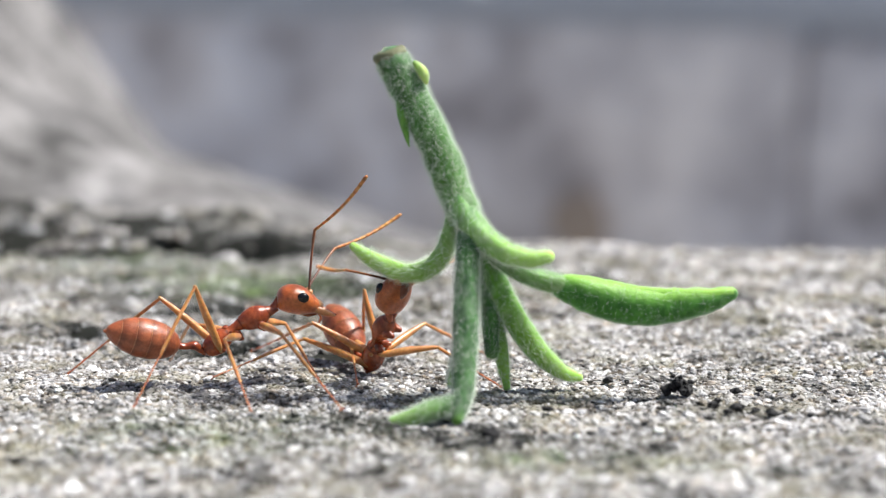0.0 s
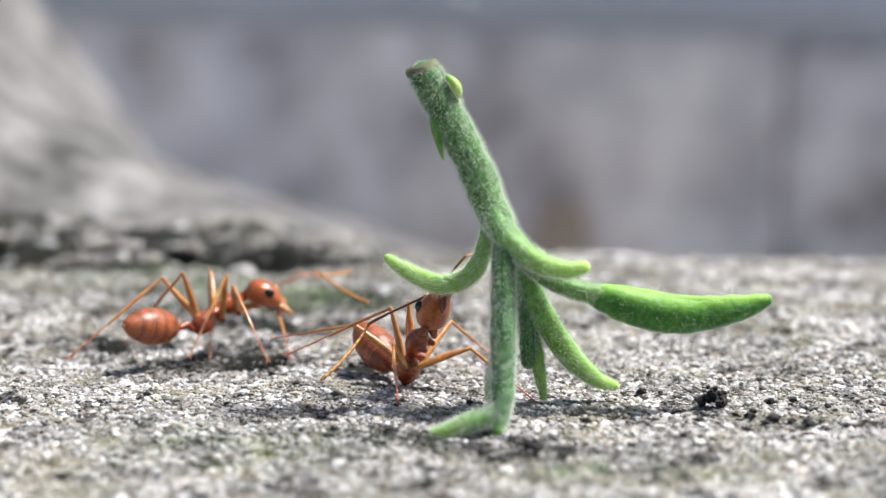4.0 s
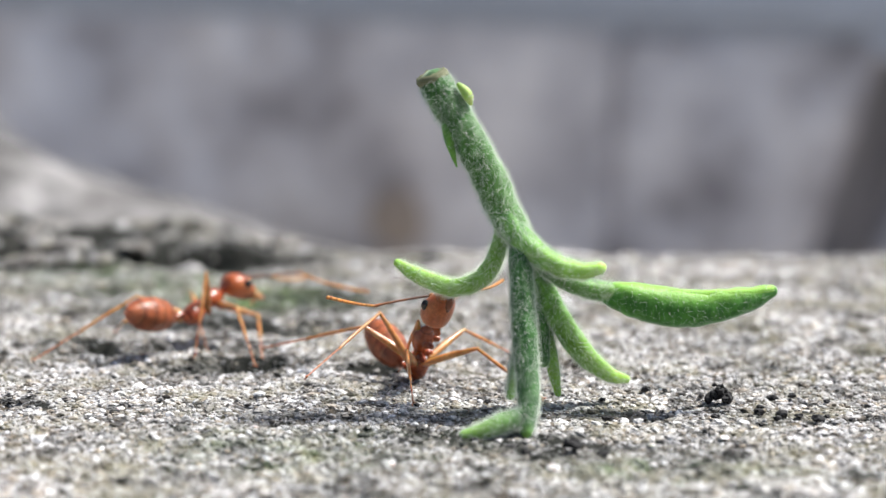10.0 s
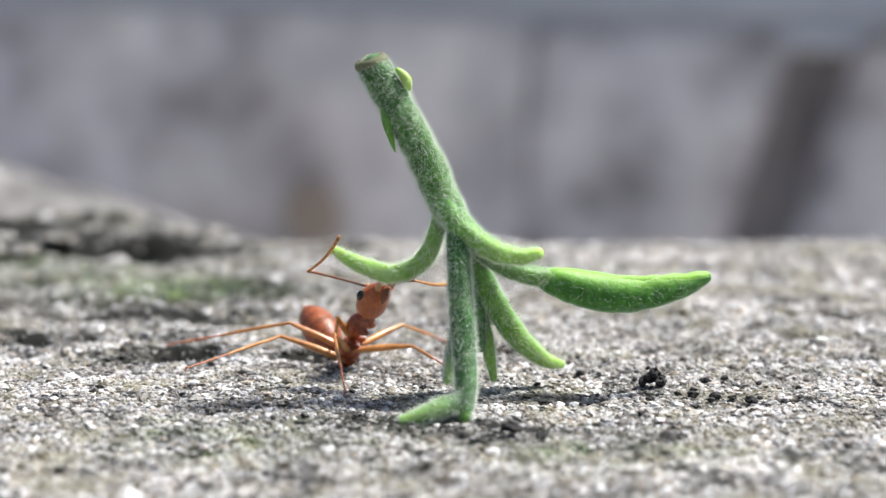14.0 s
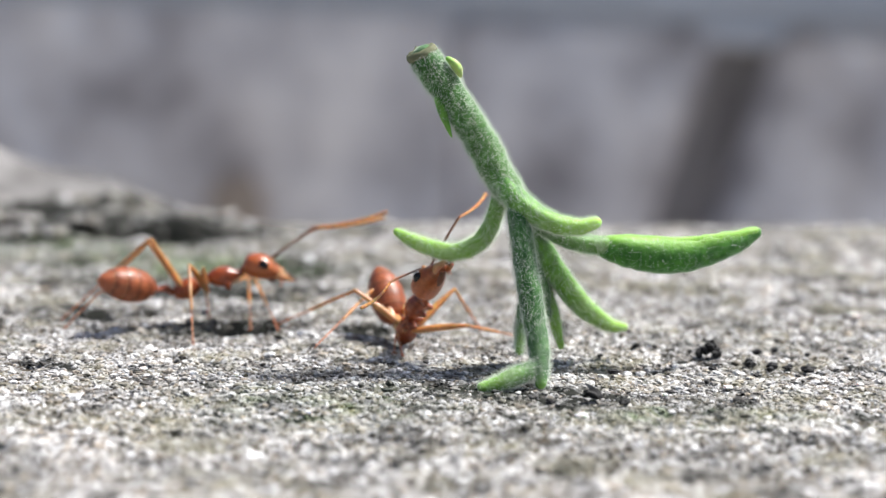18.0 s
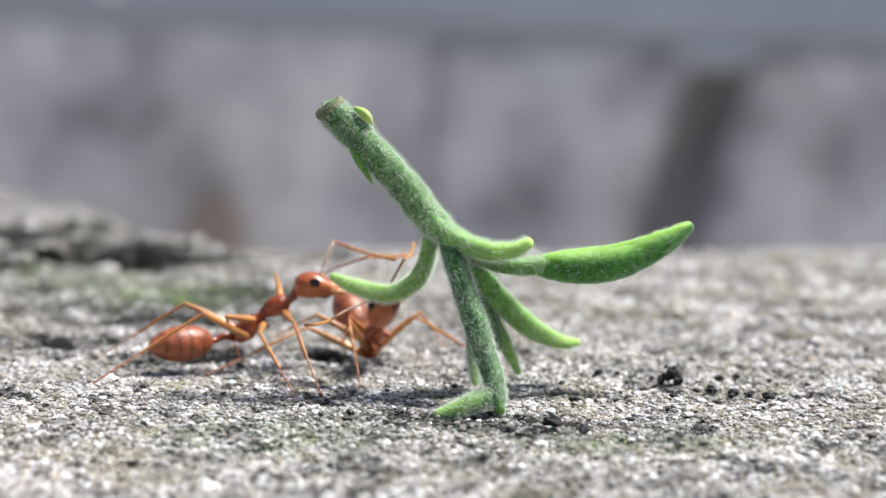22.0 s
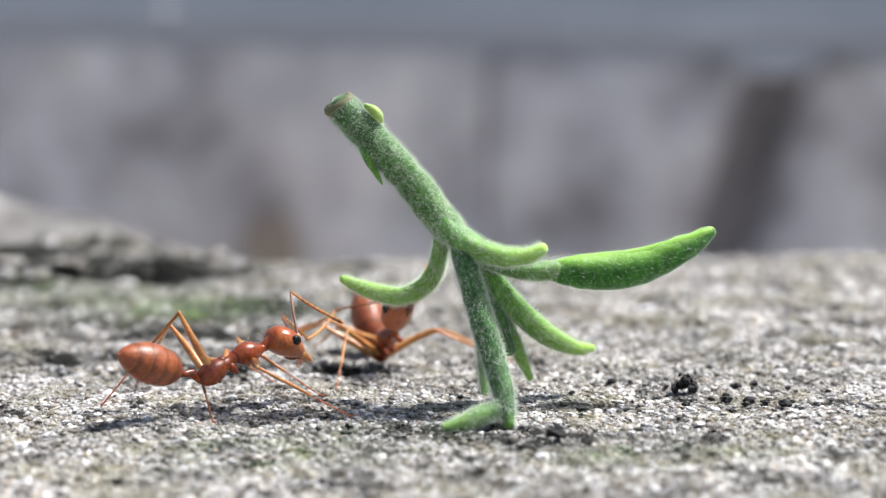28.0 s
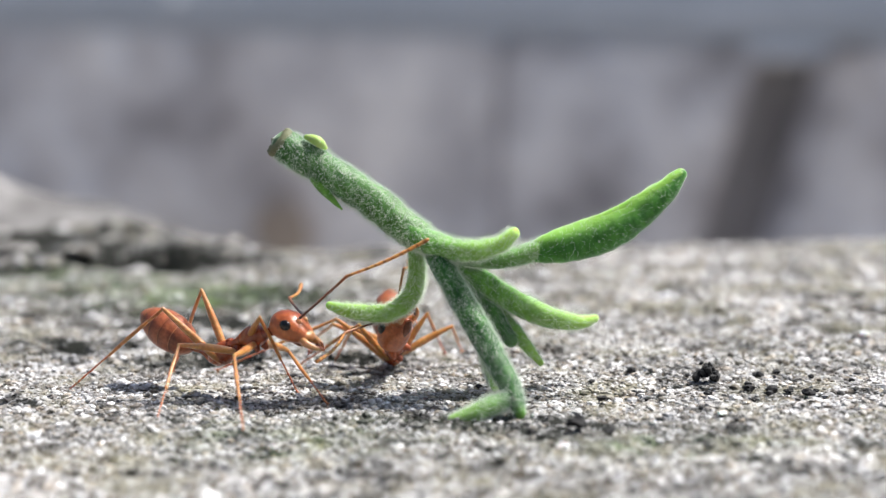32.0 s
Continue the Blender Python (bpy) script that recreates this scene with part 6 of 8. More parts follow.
    grip['flag1'] = [(0, pose(0.004212, -0.001550, 0.001763, -55.2, -0.0, -55.9)), (3, pose(0.001864, -0.000864, 0.001685, -46.8, 7.4, -93.8)), (6, pose(0.002461, -0.001086, 0.001727, -28.5, -8.9, -114.2)), (7, pose(0.003124, -0.001651, 0.001189, -51.9, 5.9, -81.5)), (9, pose(0.003610, -0.001614, 0.001161, -59.3, -4.1, -48.4)), (11, pose(0.003010, -0.000742, 0.002256, -56.1, -28.5, -58.9)), (13, pose(0.003595, -0.000055, 0.002551, -28.8, 20.2, 17.0)), (14, pose(0.003167, -0.000424, 0.002478, -48.6, 16.3, -11.2)), (17, pose(0.003794, -0.001510, 0.001429, -50.9, -3.5, -63.2)), (17.5, pose(0.003802, -0.001528, 0.001364, -49.1, -9.6, -67.3)), (18, pose(0.003880, -0.001678, 0.001087, -52.8, 0.1, -67.5)), (19, pose(0.002826, -0.001203, 0.001810, -52.0, 4.1, -69.2)), (20, pose(0.003996, -0.001569, 0.001150, -54.2, 2.7, -63.7)), (21, pose(0.004269, -0.001329, 0.000461, -54.5, -7.4, -38.5)), (22, pose(0.003907, -0.001266, 0.001403, -49.0, -7.1, -39.7)), (23, pose(0.004634, -0.000948, 0.000963, -52.0, 1.6, -40.4)), (24, pose(0.004619, -0.000669, 0.001135, -50.7, 0.7, -37.7)), (25, pose(0.004653, -0.000763, 0.000925, -51.9, 2.0, -41.7)), (28, pose(0.002721, -0.000777, 0.002271, -46.0, 1.4, -49.5)), (29, pose(0.002640, -0.001467, 0.001821, -54.9, 18.3, -24.1)), (30, pose(0.004309, -0.001095, 0.001567, -48.4, 4.4, -37.3)), (31, pose(0.004281, -0.001008, 0.001750, -47.6, 1.1, -31.8)), (32, pose(0.004136, -0.001179, 0.001675, -46.1, 0.3, -36.5))]
    grip['flag2'] = [(0, pose(0.005274, 0.000369, -0.000458, 55.4, -2.8, 122.2)), (3, pose(0.005156, 0.001069, 0.000482, 56.6, -11.4, 116.7)), (6, pose(0.004517, 0.002147, -0.000967, 7.4, 46.9, 51.2)), (7, pose(0.005122, 0.000336, -0.000772, 55.1, 7.6, 127.9)), (9, pose(0.004938, 0.000158, -0.001059, 57.1, 4.2, 117.3)), (11, pose(0.004953, 0.000091, -0.001008, 56.6, 5.2, 116.0)), (13, pose(0.004872, 0.000590, -0.001217, 56.2, 9.3, 124.4)), (14, pose(0.004825, 0.000342, -0.001199, 55.9, 11.3, 124.3)), (17, pose(0.004728, 0.002236, 0.000616, 48.4, 2.0, 107.4)), (17.5, pose(0.004662, 0.002249, 0.000601, 51.1, 0.3, 110.4)), (18, pose(0.004746, 0.002231, 0.000464, 51.0, 1.3, 108.5)), (19, pose(0.005099, 0.001231, -0.000631, 51.3, 6.7, 120.9)), (20, pose(0.005225, 0.000898, -0.000547, 52.1, 9.6, 120.3)), (21, pose(0.005230, 0.001232, 0.000081, 56.7, -8.5, 139.6)), (22, pose(0.005043, 0.001771, 0.000627, 52.6, -7.9, 140.5)), (23, pose(0.005139, 0.001554, 0.000247, 53.5, -7.1, 140.5)), (24, pose(0.005038, 0.001385, 0.000273, 52.3, -7.1, 142.0)), (25, pose(0.004923, 0.001193, 0.000071, 54.1, -9.0, 140.5)), (28, pose(0.005169, 0.001147, 0.000380, 49.8, -4.3, 141.7)), (29, pose(0.004605, 0.002067, 0.000718, 51.1, -3.0, 148.2)), (30, pose(0.004500, 0.001793, 0.001284, 51.0, -6.8, 154.9)), (31, pose(0.004539, 0.001477, 0.001244, 49.3, -1.9, 155.8)), (32, pose(0.004235, 0.001981, 0.001468, 50.5, -4.5, 161.3))]
    roam['ant'] = [(0, pose(-0.006570, 0.000129, 0.001400, 0.0, -30.3, 16.9)), (1, pose(-0.005822, 0.003446, 0.001400, 0.0, -31.1, 27.9)), (2, pose(-0.008656, 0.002604, 0.001400, 0.0, -16.3, 70.7)), (3, pose(-0.010026, 0.006591, 0.001400, 0.0, -15.1, 70.4)), (6, pose(-0.009367, 0.007731, 0.001400, 0.0, -30.0, 13.8)), (7, pose(-0.008808, 0.007544, 0.001400, 0.0, -28.0, 11.9)), (8, pose(-0.010764, 0.007196, 0.001400, 0.0, -21.6, 11.4)), (9, pose(-0.010675, 0.009646, 0.001400, 0.0, -13.8, 65.9)), (10, pose(-0.010589, 0.009553, 0.001400, 0.0, -13.6, 66.0)), (11, pose(-0.010783, 0.009955, 0.001400, 0.0, -13.5, 68.8)), (11.5, pose(-0.015150, 0.010337, 0.001400, 0.0, -13.4, 72.2)), (12, pose(-0.021627, 0.009044, 0.001400, 0.0, -12.7, 78.2)), (16.5, pose(-0.021080, 0.009479, 0.001400, 0.0, -15.1, 14.2)), (17, pose(-0.018113, 0.008540, 0.001400, 0.0, -15.5, 11.6)), (17.5, pose(-0.013095, 0.006081, 0.001400, 0.0, -17.3, 5.4)), (18, pose(-0.010511, 0.007285, 0.001400, 0.0, -16.4, 3.0)), (19, pose(-0.008549, 0.008801, 0.001400, 0.0, -18.6, 2.1)), (20, pose(-0.008305, 0.007050, 0.001400, 0.0, -26.6, 3.8)), (21, pose(-0.007059, 0.005015, 0.001400, 0.0, -31.7, 4.0)), (22, pose(-0.006584, 0.003845, 0.001400, 0.0, -34.8, 4.4)), (23, pose(-0.007723, 0.001314, 0.001400, 0.0, -29.2, 4.8)), (24, pose(-0.007153, 0.001605, 0.001400, 0.0, -22.4, 24.0)), (25, pose(-0.007033, 0.000782, 0.001400, 0.0, -30.7, 5.2)), (28, pose(-0.007655, -0.001873, 0.001400, 0.0, -16.4, 36.2)), (29, pose(-0.007888, 0.000226, 0.001400, 0.0, -24.9, -32.6)), (30, pose(-0.007956, 0.000074, 0.001400, 0.0, -23.9, -32.9)), (31, pose(-0.007861, -0.000313, 0.001400, 0.0, -24.2, -35.7)), (32, pose(-0.007853, -0.000287, 0.001400, 0.0, -24.8, -33.8))]
    roam['head'] = [(0, pose(0.002500, 0.000000, 0.000000, 2.1, 37.8, 4.2)), (1, pose(0.002500, 0.000000, 0.000000, -3.5, 31.6, -6.8)), (2, pose(0.002500, 0.000000, 0.000000, -5.0, 41.3, -16.4)), (3, pose(0.002500, 0.000000, 0.000000, -14.2, 36.1, -56.7)), (6, pose(0.002500, 0.000000, 0.000000, -3.7, 27.3, -7.5)), (7, pose(0.002500, 0.000000, 0.000000, -4.0, 31.4, -8.5)), (8, pose(0.002500, 0.000000, 0.000000, 15.4, 44.8, 40.1)), (9, pose(0.002500, 0.000000, 0.000000, -5.8, 23.5, -24.7)), (10, pose(0.002500, 0.000000, 0.000000, -6.1, 23.1, -26.4)), (11, pose(0.002500, 0.000000, 0.000000, -9.4, 23.8, -43.1)), (11.5, pose(0.002500, 0.000000, 0.000000, -9.3, 24.4, -42.5)), (12, pose(0.002500, 0.000000, 0.000000, -8.2, 25.4, -38.8)), (16.5, pose(0.002500, 0.000000, 0.000000, -1.6, 25.1, -6.1)), (17, pose(0.002500, 0.000000, 0.000000, 9.7, 35.1, 35.9)), (17.5, pose(0.002500, 0.000000, 0.000000, -1.9, 24.7, -6.2)), (18, pose(0.002500, 0.000000, 0.000000, -1.7, 23.0, -5.8)), (19, pose(0.002500, 0.000000, 0.000000, -2.0, 25.1, -6.4)), (20, pose(0.002500, 0.000000, 0.000000, -3.0, 26.6, -6.8)), (21, pose(0.002500, 0.000000, 0.000000, -3.4, 23.7, -6.4)), (22, pose(0.002500, 0.000000, 0.000000, -4.6, 28.8, -8.0)), (23, pose(0.002500, 0.000000, 0.000000, 17.9, 35.4, 38.1)), (24, pose(0.002500, 0.000000, 0.000000, -0.2, 37.2, -0.6)), (25, pose(0.002500, 0.000000, 0.000000, 16.1, 40.2, 32.0)), (28, pose(0.002500, 0.000000, 0.000000, -0.6, 36.6, -1.9)), (29, pose(0.002500, 0.000000, 0.000000, -0.8, 36.2, -1.7)), (30, pose(0.002500, 0.000000, 0.000000, -0.6, 35.2, -1.3)), (31, pose(0.002500, 0.000000, 0.000000, 0.8, 35.5, 2.0)), (32, pose(0.002500, 0.000000, 0.000000, -0.2, 36.1, -0.2))]
    roam['gaster'] = [(0, pose(-0.000500, 0.000000, 0.000080, 6.1, 45.3, 11.8)), (1, pose(-0.000500, 0.000000, 0.000080, -8.3, 32.7, -16.2)), (2, pose(-0.000500, 0.000000, 0.000080, -7.9, 24.4, -29.0)), (3, pose(-0.000500, 0.000000, 0.000080, -1.6, 24.0, -6.2)), (6, pose(-0.000500, 0.000000, 0.000080, 10.7, 40.2, 21.4)), (7, pose(-0.000500, 0.000000, 0.000080, 14.6, 32.0, 32.1)), (8, pose(-0.000500, 0.000000, 0.000080, 11.6, 31.6, 32.1)), (9, pose(-0.000500, 0.000000, 0.000080, -2.6, 24.6, -10.8)), (10, pose(-0.000500, 0.000000, 0.000080, -2.8, 25.0, -11.9)), (11, pose(-0.000500, 0.000000, 0.000080, -2.8, 27.7, -11.6)), (11.5, pose(-0.000500, 0.000000, 0.000080, -2.6, 28.0, -11.1)), (12, pose(-0.000500, 0.000000, 0.000080, -2.2, 27.5, -9.8)), (16.5, pose(-0.000500, 0.000000, 0.000080, 10.6, 27.4, 42.6)), (17, pose(-0.000500, 0.000000, 0.000080, 10.5, 27.5, 41.0)), (17.5, pose(-0.000500, 0.000000, 0.000080, 11.3, 29.6, 39.5)), (18, pose(-0.000500, 0.000000, 0.000080, 9.7, 27.2, 35.4)), (19, pose(-0.000500, 0.000000, 0.000080, 7.7, 26.3, 24.6)), (20, pose(-0.000500, 0.000000, 0.000080, 8.6, 29.8, 19.3)), (21, pose(-0.000500, 0.000000, 0.000080, 12.1, 33.0, 23.5)), (22, pose(-0.000500, 0.000000, 0.000080, 13.4, 31.1, 24.0)), (23, pose(-0.000500, 0.000000, 0.000080, 19.2, 40.1, 40.3)), (24, pose(-0.000500, 0.000000, 0.000080, 4.9, 40.2, 12.3)), (25, pose(-0.000500, 0.000000, 0.000080, 20.8, 43.3, 41.4)), (28, pose(-0.000500, 0.000000, 0.000080, 1.5, 38.5, 4.8)), (29, pose(-0.000500, 0.000000, 0.000080, -3.3, 45.0, -7.4)), (30, pose(-0.000500, 0.000000, 0.000080, -5.1, 44.6, -11.8)), (31, pose(-0.000500, 0.000000, 0.000080, -2.0, 46.5, -4.6)), (32, pose(-0.000500, 0.000000, 0.000080, -2.8, 47.3, -6.2))]
    roam['femurN1'] = [(0, pose(0.001750, -0.000220, -0.000160, -29.6, 7.3, -77.7)), (1, pose(0.001750, -0.000220, -0.000160, -33.4, 22.0, -93.8)), (2, pose(0.001750, -0.000220, -0.000160, -11.5, -20.7, -135.3)), (3, pose(0.001750, -0.000220, -0.000160, -12.8, -23.9, -125.2)), (6, pose(0.001750, -0.000220, -0.000160, 32.7, 38.3, 75.8)), (7, pose(0.001750, -0.000220, -0.000160, -27.2, 12.3, -76.0)), (8, pose(0.001750, -0.000220, -0.000160, -21.7, -4.5, -89.3)), (9, pose(0.001750, -0.000220, -0.000160, -11.0, -13.2, -127.4)), (10, pose(0.001750, -0.000220, -0.000160, -10.8, -13.3, -127.7)), (11, pose(0.001750, -0.000220, -0.000160, -11.0, -12.0, -125.0)), (11.5, pose(0.001750, -0.000220, -0.000160, -10.9, -11.6, -125.5)), (12, pose(0.001750, -0.000220, -0.000160, -9.9, -11.3, -128.3)), (16.5, pose(0.001750, -0.000220, -0.000160, -13.8, -9.6, -61.8)), (17, pose(0.001750, -0.000220, -0.000160, 0.3, -13.9, 1.1)), (17.5, pose(0.001750, -0.000220, -0.000160, 15.0, 8.2, 60.7)), (18, pose(0.001750, -0.000220, -0.000160, 13.8, 6.2, 57.7)), (19, pose(0.001750, -0.000220, -0.000160, -18.8, -8.2, -88.7)), (20, pose(0.001750, -0.000220, -0.000160, -26.3, 31.5, -69.0)), (21, pose(0.001750, -0.000220, -0.000160, -30.8, 11.5, -76.6)), (22, pose(0.001750, -0.000220, -0.000160, -34.7, 4.5, -86.2)), (23, pose(0.001750, -0.000220, -0.000160, -29.7, -13.8, -92.5)), (24, pose(0.001750, -0.000220, -0.000160, -20.9, -1.4, -111.6)), (25, pose(0.001750, -0.000220, -0.000160, -30.6, -0.2, -94.0)), (28, pose(0.001750, -0.000220, -0.000160, -14.3, -12.7, -119.3)), (29, pose(0.001750, -0.000220, -0.000160, 0.0, -11.2, 154.2)), (30, pose(0.001750, -0.000220, -0.000160, -0.0, 7.6, -75.3)), (31, pose(0.001750, -0.000220, -0.000160, -0.0, 7.0, -72.1)), (32, pose(0.001750, -0.000220, -0.000160, -0.0, 6.9, -75.1))]
    roam['femurN2'] = [(0, pose(0.000900, -0.000220, -0.000120, -29.8, -14.7, -102.0)), (1, pose(0.000900, -0.000220, -0.000120, -21.5, -22.7, -134.9)), (2, pose(0.000900, -0.000220, -0.000120, -3.0, -40.8, -170.1)), (3, pose(0.000900, -0.000220, -0.000120, -19.5, -61.3, -125.8)), (6, pose(0.000900, -0.000220, -0.000120, -30.3, -13.9, -95.8)), (7, pose(0.000900, -0.000220, -0.000120, -29.1, -22.7, -96.9)), (8, pose(0.000900, -0.000220, -0.000120, 22.2, 15.9, 86.8)), (9, pose(0.000900, -0.000220, -0.000120, -16.8, -66.8, -136.9)), (10, pose(0.000900, -0.000220, -0.000120, -16.2, -66.7, -137.7)), (11, pose(0.000900, -0.000220, -0.000120, -17.1, -66.2, -134.5)), (11.5, pose(0.000900, -0.000220, -0.000120, -17.0, -66.0, -134.2)), (12, pose(0.000900, -0.000220, -0.000120, -14.5, -64.1, -137.7)), (16.5, pose(0.000900, -0.000220, -0.000120, -17.9, -38.5, -101.8)), (17, pose(0.000900, -0.000220, -0.000120, -18.8, -35.8, -91.2)), (17.5, pose(0.000900, -0.000220, -0.000120, -20.9, -40.1, -100.7)), (18, pose(0.000900, -0.000220, -0.000120, -19.6, -39.1, -101.4)), (19, pose(0.000900, -0.000220, -0.000120, -14.5, -24.8, -130.0)), (20, pose(0.000900, -0.000220, -0.000120, -24.4, -23.1, -115.0)), (21, pose(0.000900, -0.000220, -0.000120, -31.7, 3.9, -88.9)), (22, pose(0.000900, -0.000220, -0.000120, -34.4, -5.0, -98.1)), (23, pose(0.000900, -0.000220, -0.000120, -27.8, -26.7, -111.5)), (24, pose(0.000900, -0.000220, -0.000120, -11.8, -42.6, -150.3)), (25, pose(0.000900, -0.000220, -0.000120, -24.4, -19.2, -126.1)), (28, pose(0.000900, -0.000220, -0.000120, 16.4, -8.1, 95.4)), (29, pose(0.000900, -0.000220, -0.000120, 0.0, -21.6, -121.3)), (30, pose(0.000900, -0.000220, -0.000120, 0.0, -21.6, -112.0)), (31, pose(0.000900, -0.000220, -0.000120, 0.0, -21.7, -113.1)), (32, pose(0.000900, -0.000220, -0.000120, 0.0, -23.9, -116.7))]
    roam['femurN3'] = [(0, pose(0.000100, -0.000250, -0.000200, -77.0, -68.8, -63.9)), (1, pose(0.000100, -0.000250, -0.000200, -25.0, -73.2, -144.2)), (2, pose(0.000100, -0.000250, -0.000200, 27.4, -56.6, 93.0)), (3, pose(0.000100, -0.000250, -0.000200, 17.9, -42.9, 108.8)), (6, pose(0.000100, -0.000250, -0.000200, -65.9, -71.7, -84.0)), (7, pose(0.000100, -0.000250, -0.000200, -55.4, -72.7, -97.6)), (8, pose(0.000100, -0.000250, -0.000200, -40.8, -57.3, -71.9)), (9, pose(0.000100, -0.000250, -0.000200, 13.4, -28.4, 115.9)), (10, pose(0.000100, -0.000250, -0.000200, 13.3, -28.1, 115.2)), (11, pose(0.000100, -0.000250, -0.000200, 13.2, -26.5, 113.3)), (11.5, pose(0.000100, -0.000250, -0.000200, 13.3, -27.2, 112.9)), (12, pose(0.000100, -0.000250, -0.000200, 12.8, -27.7, 111.6)), (16.5, pose(0.000100, -0.000250, -0.000200, 12.1, -74.3, 156.2)), (17, pose(0.000100, -0.000250, -0.000200, 9.8, -76.7, 162.3)), (17.5, pose(0.000100, -0.000250, -0.000200, 12.9, -74.0, 156.2)), (18, pose(0.000100, -0.000250, -0.000200, 10.9, -72.9, 158.7)), (19, pose(0.000100, -0.000250, -0.000200, 0.9, -40.9, 177.5)), (20, pose(0.000100, -0.000250, -0.000200, -35.0, -64.6, -117.2)), (21, pose(0.000100, -0.000250, -0.000200, -36.5, -55.8, -113.5)), (22, pose(0.000100, -0.000250, -0.000200, -34.8, -49.0, -116.9)), (23, pose(0.000100, -0.000250, -0.000200, -76.3, -85.8, -96.4)), (24, pose(0.000100, -0.000250, -0.000200, 23.1, -61.5, 131.9)), (25, pose(0.000100, -0.000250, -0.000200, -12.0, -77.5, -163.9)), (28, pose(0.000100, -0.000250, -0.000200, 35.6, -68.7, 99.0)), (29, pose(0.000100, -0.000250, -0.000200, 0.0, -62.1, -129.6)), (30, pose(0.000100, -0.000250, -0.000200, 0.0, -63.2, -128.9)), (31, pose(0.000100, -0.000250, -0.000200, 0.0, -62.6, -125.0)), (32, pose(0.000100, -0.000250, -0.000200, 0.0, -63.0, -127.2))]
    roam['femurF1'] = [(0, pose(0.001750, 0.000220, -0.000160, 28.2, 24.9, 67.0)), (1, pose(0.001750, 0.000220, -0.000160, -39.0, -40.3, -87.3)), (2, pose(0.001750, 0.000220, -0.000160, -15.9, -7.8, -103.3)), (3, pose(0.001750, 0.000220, -0.000160, -7.3, 22.8, -28.7)), (6, pose(0.001750, 0.000220, -0.000160, 33.6, 49.8, 68.2)), (7, pose(0.001750, 0.000220, -0.000160, -27.6, 21.4, -75.1)), (8, pose(0.001750, 0.000220, -0.000160, 14.1, 26.8, 40.8)), (9, pose(0.001750, 0.000220, -0.000160, -13.1, 20.8, -66.2)), (10, pose(0.001750, 0.000220, -0.000160, -12.9, 20.4, -66.9)), (11, pose(0.001750, 0.000220, -0.000160, -13.2, 21.7, -70.2)), (11.5, pose(0.001750, 0.000220, -0.000160, -13.2, 22.4, -70.5)), (12, pose(0.001750, 0.000220, -0.000160, -12.7, 22.7, -71.6)), (16.5, pose(0.001750, 0.000220, -0.000160, 14.0, 10.5, 67.6)), (17, pose(0.001750, 0.000220, -0.000160, 13.3, 12.2, 59.6)), (17.5, pose(0.001750, 0.000220, -0.000160, 15.8, 10.4, 65.7)), (18, pose(0.001750, 0.000220, -0.000160, 14.7, 10.5, 63.5)), (19, pose(0.001750, 0.000220, -0.000160, -13.5, 17.1, -47.0)), (20, pose(0.001750, 0.000220, -0.000160, -26.2, 5.2, -80.5)), (21, pose(0.001750, 0.000220, -0.000160, 25.4, 32.6, 53.3)), (22, pose(0.001750, 0.000220, -0.000160, 39.8, -27.0, 72.1)), (23, pose(0.001750, 0.000220, -0.000160, 20.0, 24.3, 44.5)), (24, pose(0.001750, 0.000220, -0.000160, 12.3, 25.8, 33.8)), (25, pose(0.001750, 0.000220, -0.000160, -27.4, 5.9, -63.3)), (28, pose(0.001750, 0.000220, -0.000160, 14.8, -3.1, 62.8)), (29, pose(0.001750, 0.000220, -0.000160, 0.0, 20.1, 101.7)), (30, pose(0.001750, 0.000220, -0.000160, -0.0, 17.5, -34.5)), (31, pose(0.001750, 0.000220, -0.000160, 0.0, 12.1, 105.3)), (32, pose(0.001750, 0.000220, -0.000160, 0.0, 13.3, 105.0))]
